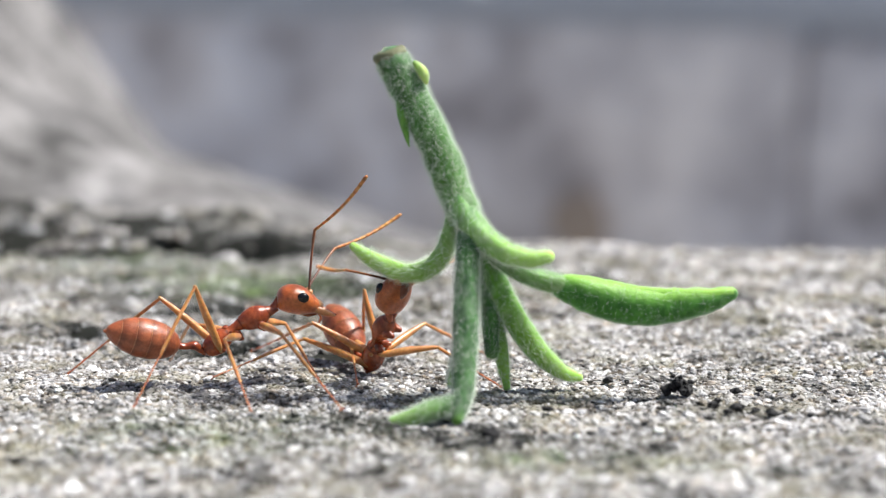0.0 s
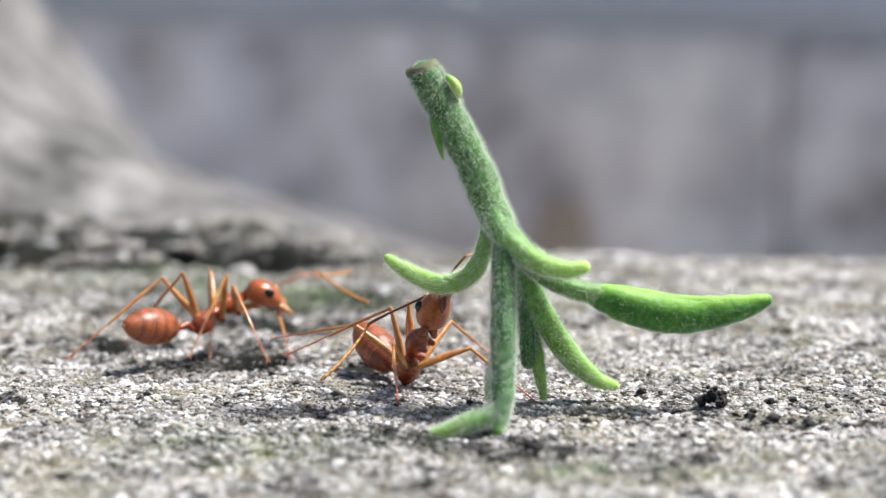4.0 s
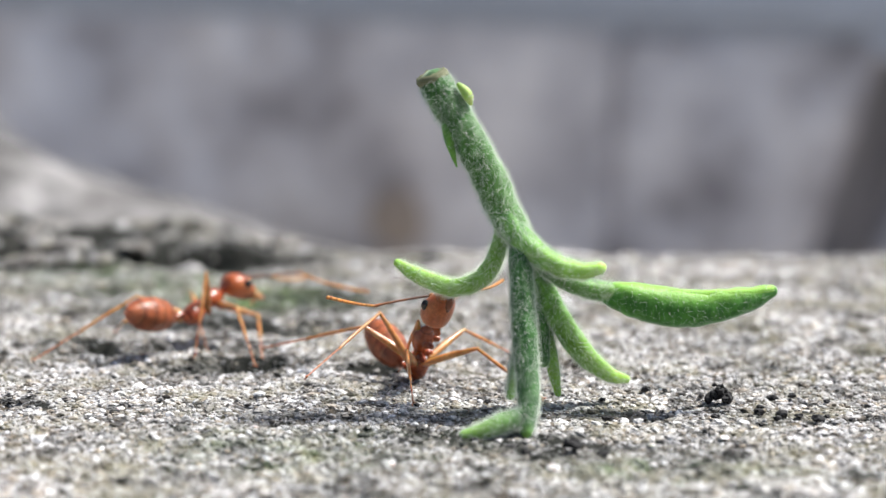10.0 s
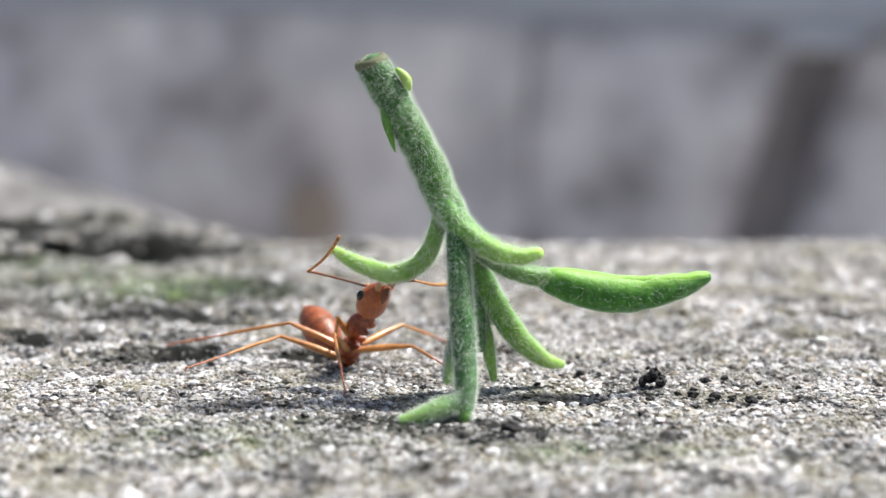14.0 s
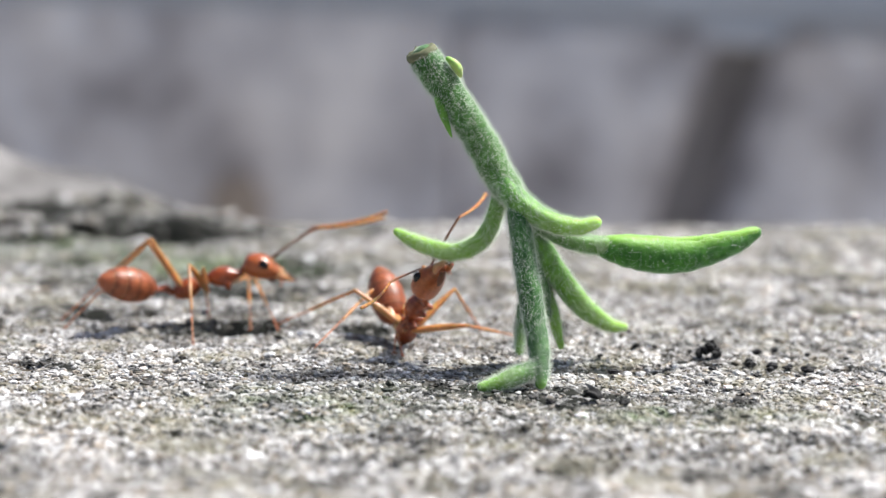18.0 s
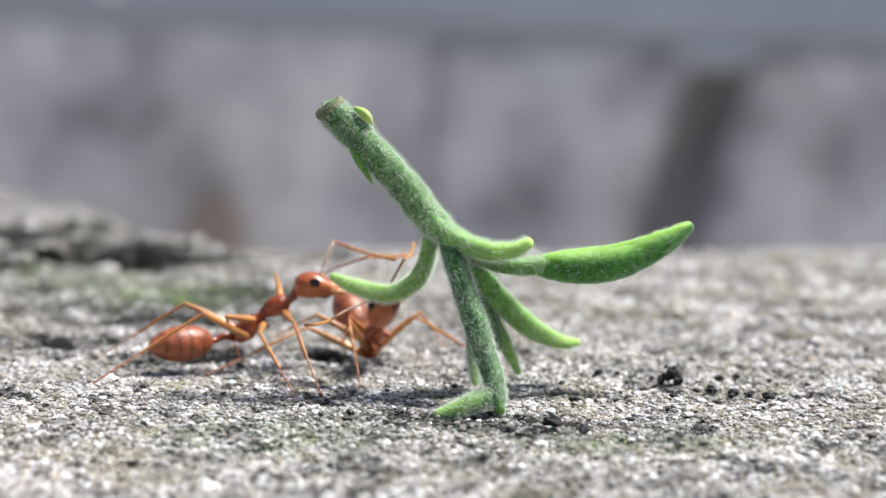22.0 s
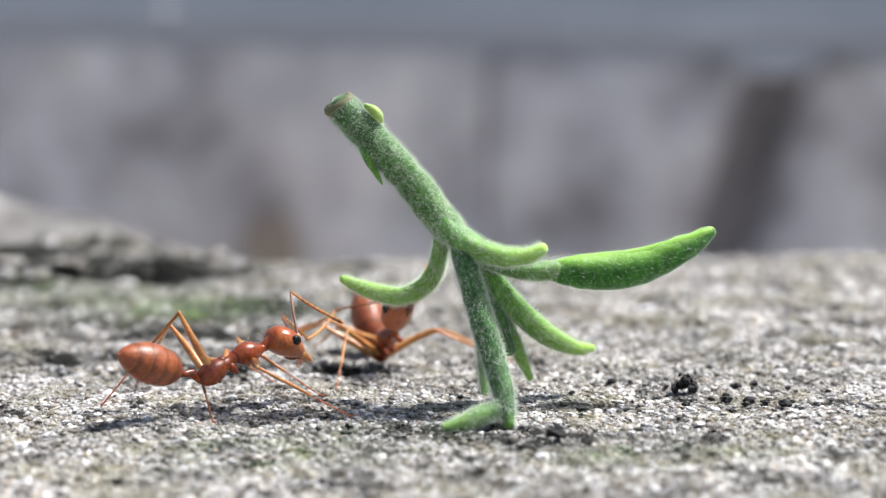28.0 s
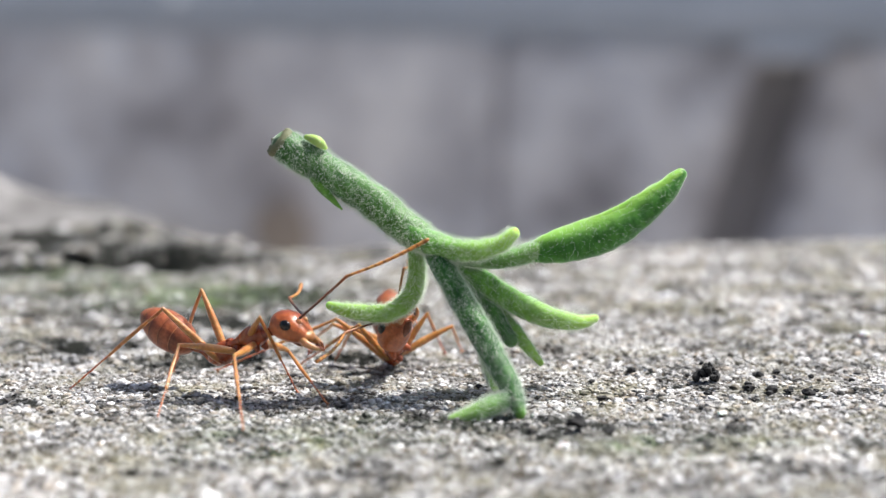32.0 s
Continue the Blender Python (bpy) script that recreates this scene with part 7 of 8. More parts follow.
    roam['femurF2'] = [(0, pose(0.000900, 0.000220, -0.000120, 20.8, -26.9, 135.5)), (1, pose(0.000900, 0.000220, -0.000120, 30.7, -6.9, 99.0)), (2, pose(0.000900, 0.000220, -0.000120, 11.0, -11.6, 38.3)), (3, pose(0.000900, 0.000220, -0.000120, 11.4, -11.6, 44.3)), (6, pose(0.000900, 0.000220, -0.000120, -33.7, -44.6, -106.9)), (7, pose(0.000900, 0.000220, -0.000120, 25.6, -15.8, 113.1)), (8, pose(0.000900, 0.000220, -0.000120, -23.6, -31.3, -100.5)), (9, pose(0.000900, 0.000220, -0.000120, -6.8, -40.7, -154.0)), (10, pose(0.000900, 0.000220, -0.000120, 8.9, 0.1, 40.1)), (11, pose(0.000900, 0.000220, -0.000120, 7.9, 4.0, 35.8)), (11.5, pose(0.000900, 0.000220, -0.000120, 7.8, 3.7, 35.5)), (12, pose(0.000900, 0.000220, -0.000120, 7.0, 3.2, 33.5)), (16.5, pose(0.000900, 0.000220, -0.000120, -17.2, -28.8, -86.0)), (17, pose(0.000900, 0.000220, -0.000120, -17.2, -25.9, -76.7)), (17.5, pose(0.000900, 0.000220, -0.000120, -19.9, -29.4, -84.8)), (18, pose(0.000900, 0.000220, -0.000120, -18.8, -29.2, -84.6)), (19, pose(0.000900, 0.000220, -0.000120, -16.6, -1.3, -117.0)), (20, pose(0.000900, 0.000220, -0.000120, 26.0, -24.6, 108.5)), (21, pose(0.000900, 0.000220, -0.000120, 7.1, -43.7, 166.7)), (22, pose(0.000900, 0.000220, -0.000120, -28.0, -36.6, -126.5)), (23, pose(0.000900, 0.000220, -0.000120, 29.1, 15.9, 80.0)), (24, pose(0.000900, 0.000220, -0.000120, 21.3, -12.4, 61.8)), (25, pose(0.000900, 0.000220, -0.000120, 32.8, -19.8, 82.4)), (28, pose(0.000900, 0.000220, -0.000120, 13.7, 2.2, 56.5)), (29, pose(0.000900, 0.000220, -0.000120, 0.0, -31.7, 94.4)), (30, pose(0.000900, 0.000220, -0.000120, -0.0, -16.0, -28.2)), (31, pose(0.000900, 0.000220, -0.000120, -0.0, -17.9, -24.7)), (32, pose(0.000900, 0.000220, -0.000120, -0.0, -18.5, -26.6))]
    roam['femurF3'] = [(0, pose(0.000100, 0.000250, -0.000200, 13.4, -70.2, 159.6)), (1, pose(0.000100, 0.000250, -0.000200, 11.2, -45.8, 158.8)), (2, pose(0.000100, 0.000250, -0.000200, 9.1, -48.8, 152.0)), (3, pose(0.000100, 0.000250, -0.000200, 4.8, -62.9, 167.7)), (6, pose(0.000100, 0.000250, -0.000200, 23.7, -76.2, 147.2)), (7, pose(0.000100, 0.000250, -0.000200, 16.4, -73.0, 155.3)), (8, pose(0.000100, 0.000250, -0.000200, 16.5, -74.7, 153.2)), (9, pose(0.000100, 0.000250, -0.000200, 9.2, -11.9, 138.2)), (10, pose(0.000100, 0.000250, -0.000200, 9.1, -11.8, 138.0)), (11, pose(0.000100, 0.000250, -0.000200, 7.2, -17.7, 147.9)), (11.5, pose(0.000100, 0.000250, -0.000200, 6.9, -18.4, 148.9)), (12, pose(0.000100, 0.000250, -0.000200, 5.9, -19.4, 152.5)), (16.5, pose(0.000100, 0.000250, -0.000200, 7.9, -70.3, 162.6)), (17, pose(0.000100, 0.000250, -0.000200, 9.4, -71.6, 160.3)), (17.5, pose(0.000100, 0.000250, -0.000200, 9.0, -70.7, 161.8)), (18, pose(0.000100, 0.000250, -0.000200, 7.2, -68.7, 164.3)), (19, pose(0.000100, 0.000250, -0.000200, 6.8, -67.0, 165.8)), (20, pose(0.000100, 0.000250, -0.000200, 9.0, -67.2, 164.8)), (21, pose(0.000100, 0.000250, -0.000200, 8.1, -64.0, 166.9)), (22, pose(0.000100, 0.000250, -0.000200, 8.1, -61.5, 167.3)), (23, pose(0.000100, 0.000250, -0.000200, 26.0, -76.5, 143.9)), (24, pose(0.000100, 0.000250, -0.000200, 26.6, -42.0, 102.5)), (25, pose(0.000100, 0.000250, -0.000200, 28.4, -45.1, 122.2)), (28, pose(0.000100, 0.000250, -0.000200, 21.0, -38.2, 83.3)), (29, pose(0.000100, 0.000250, -0.000200, 0.0, -82.3, 117.7)), (30, pose(0.000100, 0.000250, -0.000200, -0.0, -60.7, -50.3)), (31, pose(0.000100, 0.000250, -0.000200, 0.0, -80.7, 131.8)), (32, pose(0.000100, 0.000250, -0.000200, 0.0, -81.0, 131.1))]
    roam['tibiaN1'] = [(0, pose(0.002193, -0.002255, -0.000426, -37.2, 46.3, -80.6)), (1, pose(0.001622, -0.002163, -0.000945, -31.9, 14.6, -108.5)), (2, pose(0.000353, -0.001601, 0.000581, -15.0, 23.4, -129.5)), (3, pose(0.000644, -0.001789, 0.000692, -11.2, 24.7, -143.3)), (6, pose(0.002154, 0.001379, -0.001461, -31.8, 19.1, -94.2)), (7, pose(0.002246, -0.002211, -0.000608, -32.6, 31.0, -97.5)), (8, pose(0.001777, -0.002313, 0.000004, -25.9, 37.9, -84.9)), (9, pose(0.000509, -0.001845, 0.000319, -10.1, 18.6, -140.3)), (10, pose(0.000500, -0.001838, 0.000322, -9.9, 18.7, -140.6)), (11, pose(0.000572, -0.001903, 0.000278, -9.1, 17.8, -143.6)), (11.5, pose(0.000556, -0.001895, 0.000262, -8.2, 17.0, -147.2)), (12, pose(0.000474, -0.001836, 0.000252, -7.4, 16.9, -148.6)), (16.5, pose(0.002728, -0.002045, 0.000190, -15.5, 47.5, -54.5)), (17, pose(0.003788, -0.000180, 0.000345, -14.3, 60.0, -39.0)), (17.5, pose(0.002769, 0.001592, -0.000460, -19.5, 32.3, -81.1)), (18, pose(0.002865, 0.001545, -0.000389, -18.7, 32.3, -83.5)), (19, pose(0.001796, -0.002298, 0.000139, -22.6, 35.8, -90.9)), (20, pose(0.002391, -0.001891, -0.001258, -28.6, 23.3, -89.9)), (21, pose(0.002228, -0.002221, -0.000580, -37.7, 31.4, -103.8)), (22, pose(0.001888, -0.002309, -0.000325, -43.3, 35.9, -103.2)), (23, pose(0.001662, -0.002258, 0.000340, 40.7, 52.3, 85.5)), (24, pose(0.000978, -0.002172, -0.000109, -24.6, 23.8, -101.4)), (25, pose(0.001605, -0.002315, -0.000154, -37.7, 42.5, -85.8)), (28, pose(0.000749, -0.002008, 0.000300, -11.4, 43.9, -37.1)), (29, pose(-0.000106, 0.000676, 0.000246, -0.0, 39.9, -59.1)), (30, pose(0.002278, -0.002233, -0.000438, -0.0, 43.1, -66.8)), (31, pose(0.002389, -0.002204, -0.000417, -0.0, 46.4, -62.3)), (32, pose(0.002285, -0.002235, -0.000413, -0.0, 45.4, -65.8))]
    roam['tibiaN2'] = [(0, pose(0.000479, -0.002207, 0.000413, -36.1, 33.1, -97.9)), (1, pose(-0.000467, -0.001593, 0.000689, -31.5, 16.5, -116.2)), (2, pose(-0.000665, -0.000493, 0.001253, -2.9, 23.9, -172.0)), (3, pose(0.000309, -0.001039, 0.001721, 10.8, 43.4, 157.0)), (6, pose(0.000693, -0.002248, 0.000383, -36.4, 34.7, -98.1)), (7, pose(0.000667, -0.002143, 0.000692, -35.6, 37.5, -102.3)), (8, pose(0.001011, 0.001797, -0.000696, -22.3, 22.2, -80.2)), (9, pose(0.000296, -0.000786, 0.001810, -5.7, 46.1, -167.9)), (10, pose(0.000286, -0.000778, 0.001809, -5.4, 46.2, -168.4)), (11, pose(0.000307, -0.000823, 0.001802, -5.2, 46.3, -168.6)), (11.5, pose(0.000306, -0.000832, 0.001799, -5.1, 46.2, -168.6)), (12, pose(0.000222, -0.000836, 0.001770, -4.3, 45.5, -169.5)), (16.5, pose(0.000565, -0.001828, 0.001188, -21.2, 44.1, -104.2)), (17, pose(0.000865, -0.001923, 0.001108, -21.9, 44.3, -103.9)), (17.5, pose(0.000602, -0.001799, 0.001232, -24.5, 44.1, -109.0)), (18, pose(0.000579, -0.001817, 0.001206, -23.4, 44.7, -104.3)), (19, pose(-0.000325, -0.001681, 0.000760, -21.7, 30.5, -101.1)), (20, pose(0.000084, -0.001970, 0.000705, -30.0, 26.9, -111.1)), (21, pose(0.000941, -0.002315, -0.000262, -35.8, 29.4, -92.9)), (22, pose(0.000605, -0.002291, 0.000063, -40.3, 33.0, -93.3)), (23, pose(0.000213, -0.001966, 0.000822, -37.0, 40.1, -94.3)), (24, pose(-0.000442, -0.000985, 0.001303, -26.8, 33.5, -115.5)), (25, pose(-0.000267, -0.001823, 0.000571, -32.9, 20.7, -109.5)), (28, pose(0.000705, 0.001850, 0.000177, -16.2, 20.6, -119.4)), (29, pose(-0.000113, -0.001889, 0.000654, -0.0, 37.2, -84.5)), (30, pose(0.000169, -0.002030, 0.000653, -0.0, 38.7, -85.7)), (31, pose(0.000133, -0.002015, 0.000656, -0.0, 39.7, -82.9)), (32, pose(0.000038, -0.001936, 0.000729, -0.0, 39.4, -85.6))]
    roam['tibiaN3'] = [(0, pose(0.000530, -0.001127, 0.002317, -24.3, 24.3, -146.8)), (1, pose(-0.000532, -0.000706, 0.002385, -1.2, 8.6, -178.1)), (2, pose(0.000022, 0.001235, 0.002054, 16.0, 32.6, 134.0)), (3, pose(-0.000537, 0.001623, 0.001638, 9.0, 21.9, 150.5)), (6, pose(0.000188, -0.001094, 0.002363, -22.7, 21.9, -147.4)), (7, pose(-0.000005, -0.001044, 0.002378, -17.8, 21.1, -152.5)), (8, pose(0.000554, -0.001634, 0.002073, -15.2, 27.6, -149.9)), (9, pose(-0.000938, 0.001885, 0.001086, 7.7, 14.7, 150.0)), (10, pose(-0.000916, 0.001903, 0.001073, 7.7, 14.9, 149.5)), (11, pose(-0.000854, 0.001969, 0.001006, 6.6, 13.9, 153.8)), (11.5, pose(-0.000835, 0.001963, 0.001033, 7.2, 14.7, 151.0)), (12, pose(-0.000780, 0.001974, 0.001054, 8.3, 16.8, 144.2)), (16.5, pose(-0.000568, 0.000044, 0.002400, 2.5, 31.1, 173.4)), (17, pose(-0.000490, -0.000062, 0.002428, 2.0, 31.3, 174.8)), (17.5, pose(-0.000579, 0.000050, 0.002396, -1.0, 27.9, -177.7)), (18, pose(-0.000639, 0.000039, 0.002381, -3.0, 28.8, -172.4)), (19, pose(-0.001939, -0.000159, 0.001568, -14.0, 13.9, -137.3)), (20, pose(-0.000429, -0.001279, 0.002240, -21.7, 21.1, -141.0)), (21, pose(-0.000505, -0.001643, 0.002032, -16.7, 7.5, -153.5)), (22, pose(-0.000701, -0.001831, 0.001837, -6.0, -4.1, -171.0)), (23, pose(0.000078, -0.000446, 0.002493, 1.0, 17.7, 178.6)), (24, pose(-0.000759, 0.000708, 0.002174, 4.3, 16.9, 171.3)), (25, pose(-0.000460, -0.000411, 0.002436, 4.2, 10.6, 173.9)), (28, pose(-0.000053, 0.000720, 0.002315, 19.2, 38.2, 127.2)), (29, pose(-0.000705, -0.001224, 0.002186, 0.0, 13.9, -169.7)), (30, pose(-0.000665, -0.001198, 0.002209, 0.0, 16.2, -167.4)), (31, pose(-0.000613, -0.001266, 0.002198, 0.0, 15.7, -170.4)), (32, pose(-0.000641, -0.001225, 0.002206, 0.0, 14.7, -170.9))]
    roam['tibiaF1'] = [(0, pose(0.002493, 0.001973, -0.001045, -34.7, 32.4, -90.2)), (1, pose(0.001825, -0.001381, 0.001197, -55.8, 51.4, -135.6)), (2, pose(0.001272, -0.001805, 0.000127, 6.3, 45.3, 19.9)), (3, pose(0.003448, -0.000709, -0.000974, -11.4, 10.5, -134.9)), (6, pose(0.002254, 0.001479, -0.001763, -31.2, 16.8, -91.1)), (7, pose(0.002253, -0.001670, -0.000925, -31.3, 29.3, -90.1)), (8, pose(0.003169, 0.001444, -0.001108, -23.6, 23.9, -94.7)), (9, pose(0.002541, -0.001576, -0.000906, -7.4, 5.3, -149.1)), (10, pose(0.002524, -0.001590, -0.000891, -7.2, 5.4, -149.6)), (11, pose(0.002410, -0.001616, -0.000938, -7.6, 4.6, -147.2)), (11.5, pose(0.002399, -0.001610, -0.000960, -7.4, 4.1, -147.9)), (12, pose(0.002362, -0.001618, -0.000972, -6.5, 3.6, -150.3)), (16.5, pose(0.002537, 0.002129, -0.000542, -16.4, 22.5, -98.2)), (17, pose(0.002789, 0.001990, -0.000602, -15.8, 30.9, -68.6)), (17.5, pose(0.002601, 0.002102, -0.000539, -19.2, 25.3, -96.4)), (18, pose(0.002672, 0.002068, -0.000541, -18.0, 24.2, -98.5)), (19, pose(0.003118, -0.001249, -0.000778, -20.6, 25.3, -96.5)), (20, pose(0.002096, -0.001843, -0.000349, -32.0, 35.6, -92.5)), (21, pose(0.002807, 0.001640, -0.001290, -32.1, 16.6, -116.7)), (22, pose(0.002326, 0.001999, 0.000795, -91.6, 66.2, -131.1)), (23, pose(0.003116, 0.001561, -0.001023, -34.8, 32.7, -99.2)), (24, pose(0.003320, 0.001273, -0.001074, -23.4, 20.0, -110.5)), (25, pose(0.002690, -0.001645, -0.000375, 41.8, 44.5, 97.8)), (28, pose(0.002707, 0.002086, -0.000047, -16.5, 44.6, -56.3)), (29, pose(0.001349, 0.002151, -0.000880, -0.0, 36.7, -45.7)), (30, pose(0.003401, -0.000914, -0.000792, 0.0, 55.9, 20.6)), (31, pose(0.001207, 0.002200, -0.000600, -0.0, 40.6, -39.4)), (32, pose(0.001221, 0.002194, -0.000643, -0.0, 40.2, -42.1))]
    roam['tibiaF2'] = [(0, pose(-0.000434, 0.001533, 0.000831, 32.2, 21.1, 114.0)), (1, pose(0.000573, 0.002279, 0.000131, -34.8, 25.3, -103.9)), (2, pose(0.002515, 0.001494, 0.000304, -12.7, 27.2, -142.8)), (3, pose(0.002373, 0.001656, 0.000301, -11.5, 26.2, -143.0)), (6, pose(0.000466, -0.001210, 0.001356, 46.0, 48.6, 107.3)), (7, pose(0.000107, 0.002079, 0.000452, -32.2, 29.4, -97.7)), (8, pose(0.000574, -0.001545, 0.000970, 29.6, 46.8, 87.8)), (9, pose(-0.000531, -0.000477, 0.001250, -17.8, 38.9, -105.9)), (10, pose(0.002505, 0.001574, -0.000125, -9.9, 19.4, -140.8)), (11, pose(0.002599, 0.001445, -0.000268, -9.6, 17.3, -140.5)), (11.5, pose(0.002607, 0.001435, -0.000255, -9.4, 17.4, -141.2)), (12, pose(0.002648, 0.001378, -0.000238, -8.6, 17.6, -142.7)), (16.5, pose(0.001027, -0.001615, 0.000893, 20.3, 41.6, 99.4)), (17, pose(0.001334, -0.001619, 0.000796, 20.9, 41.7, 98.7)), (17.5, pose(0.001066, -0.001603, 0.000910, 23.8, 42.8, 100.3)), (18, pose(0.001071, -0.001605, 0.000905, 22.5, 42.7, 99.3)), (19, pose(-0.000053, -0.001651, -0.000073, -19.8, 20.6, -92.1)), (20, pose(0.000293, 0.002031, 0.000753, 33.5, 41.9, 87.9)), (21, pose(-0.000579, 0.000569, 0.001330, -39.2, 34.9, -104.1)), (22, pose(-0.000104, -0.001135, 0.001131, 44.1, 37.4, 103.2)), (23, pose(0.001251, 0.002209, -0.000696, 31.1, 30.4, 79.9)), (24, pose(0.001868, 0.002028, 0.000332, 29.8, 45.7, 86.0)), (25, pose(0.001162, 0.002178, 0.000593, 40.6, 39.3, 107.9)), (28, pose(0.002058, 0.001970, -0.000202, 9.1, 42.9, 29.5)), (29, pose(0.000764, 0.002002, 0.000983, 0.0, 31.2, 128.8)), (30, pose(0.002678, -0.000734, 0.000461, 0.0, 46.2, 114.3)), (31, pose(0.002715, -0.000616, 0.000527, 0.0, 45.7, 120.5)), (32, pose(0.002681, -0.000671, 0.000548, 0.0, 46.8, 120.1))]
    roam['tibiaF3'] = [(0, pose(-0.000758, 0.000569, 0.002340, 16.5, 11.2, 153.6)), (1, pose(-0.001656, 0.000931, 0.001735, 6.8, -6.5, 167.9)), (2, pose(-0.001470, 0.001084, 0.001832, 15.0, 45.0, 50.4)), (3, pose(-0.001102, 0.000512, 0.002203, 17.1, 50.1, 58.7)), (6, pose(-0.000443, 0.000599, 0.002422, 1.3, 11.3, 178.0)), (7, pose(-0.000618, 0.000580, 0.002382, 5.0, 12.8, 171.9)), (8, pose(-0.000535, 0.000572, 0.002404, 18.7, 28.3, 141.2)), (9, pose(-0.001869, 0.002012, 0.000356, 9.6, 25.4, 42.6)), (10, pose(-0.001864, 0.002019, 0.000352, 9.4, 25.4, 41.8)), (11, pose(-0.002080, 0.001616, 0.000621, 9.8, 27.6, 44.2)), (11.5, pose(-0.002094, 0.001574, 0.000651, 9.6, 28.0, 43.4)), (12, pose(-0.002158, 0.001428, 0.000695, 8.6, 28.5, 40.4)), (16.5, pose(-0.000768, 0.000523, 0.002342, 9.5, 31.2, 153.1)), (17, pose(-0.000704, 0.000537, 0.002361, 8.9, 30.9, 155.7)), (17.5, pose(-0.000749, 0.000528, 0.002348, 10.4, 28.4, 154.1)), (18, pose(-0.000844, 0.000515, 0.002316, 4.7, 27.1, 167.8)), (19, pose(-0.000921, 0.000508, 0.002286, -14.6, 27.1, -143.5)), (20, pose(-0.000910, 0.000524, 0.002289, -22.3, 19.5, -137.8)), (21, pose(-0.001054, 0.000518, 0.002226, 28.8, 15.3, 130.1)), (22, pose(-0.001158, 0.000534, 0.002172, 22.0, 2.6, 145.5)), (23, pose(-0.000410, 0.000621, 0.002425, 32.0, 28.5, 126.1)), (24, pose(-0.000333, 0.002210, 0.001606, 21.8, 22.1, 125.7)), (25, pose(-0.000915, 0.001862, 0.001713, 22.5, 6.7, 139.0)), (28, pose(0.000346, 0.002356, 0.001471, 20.4, 37.9, 89.0)), (29, pose(-0.000069, 0.000571, 0.002476, 0.0, 24.3, 157.8)), (30, pose(0.000944, -0.000767, 0.002154, 0.0, 28.7, 153.7)), (31, pose(-0.000190, 0.000575, 0.002465, 0.0, 23.9, 159.8)), (32, pose(-0.000178, 0.000569, 0.002467, 0.0, 24.1, 155.3))]
    roam['scape1'] = [(0, pose(0.003798, -0.000133, -0.000058, 14.3, -48.1, 27.8)), (1, pose(0.003766, -0.000305, 0.000099, 10.9, 2.8, 35.8)), (2, pose(0.003703, -0.000493, -0.000119, -26.0, 10.2, -43.3)), (3, pose(0.003208, -0.001097, 0.000008, -12.6, 13.4, -13.1)), (6, pose(0.003752, -0.000316, 0.000196, -23.4, -13.3, -0.3)), (7, pose(0.003757, -0.000337, 0.000104, 17.8, -16.3, 50.1)), (8, pose(0.003684, 0.000483, -0.000266, 2.8, 3.0, 39.9)), (9, pose(0.003602, -0.000641, 0.000284, -28.8, 0.9, -59.8)), (10, pose(0.003582, -0.000670, 0.000294, -28.7, 0.6, -60.6)), (11, pose(0.003379, -0.000923, 0.000283, -28.8, -1.1, -62.2)), (11.5, pose(0.003389, -0.000918, 0.000269, -26.7, 2.4, -52.6)), (12, pose(0.003439, -0.000873, 0.000247, -1.5, -14.1, 4.7)), (16.5, pose(0.003745, -0.000312, 0.000238, -12.1, -19.2, 19.7)), (17, pose(0.003714, 0.000479, -0.000026, 14.9, -3.3, 76.2)), (17.5, pose(0.003743, -0.000312, 0.000249, -5.1, 1.5, 31.5)), (18, pose(0.003737, -0.000306, 0.000286, -20.4, -19.7, 0.7)), (19, pose(0.003745, -0.000313, 0.000239, -22.3, -25.2, 1.2)), (20, pose(0.003751, -0.000310, 0.000209, -23.8, -20.6, 0.7)), (21, pose(0.003742, -0.000296, 0.000274, 45.2, -38.2, 62.5)), (22, pose(0.003756, -0.000318, 0.000164, 25.9, -13.6, 55.3)), (23, pose(0.003730, 0.000431, -0.000076, -9.1, -5.7, 17.9)), (24, pose(0.003788, -0.000211, -0.000036, 22.7, -30.1, 50.6)), (25, pose(0.003756, 0.000312, -0.000170, 30.3, -36.1, 48.3)), (28, pose(0.003784, -0.000234, -0.000023, 19.6, -27.0, 52.6)), (29, pose(0.003828, -0.000229, -0.000006, 0.0, -20.2, 30.5)), (30, pose(0.003829, -0.000222, 0.000016, 0.0, -21.4, 31.2)), (31, pose(0.003837, -0.000163, 0.000006, 0.0, -21.9, 33.1)), (32, pose(0.003832, -0.000203, -0.000006, 0.0, -20.2, 31.4))]
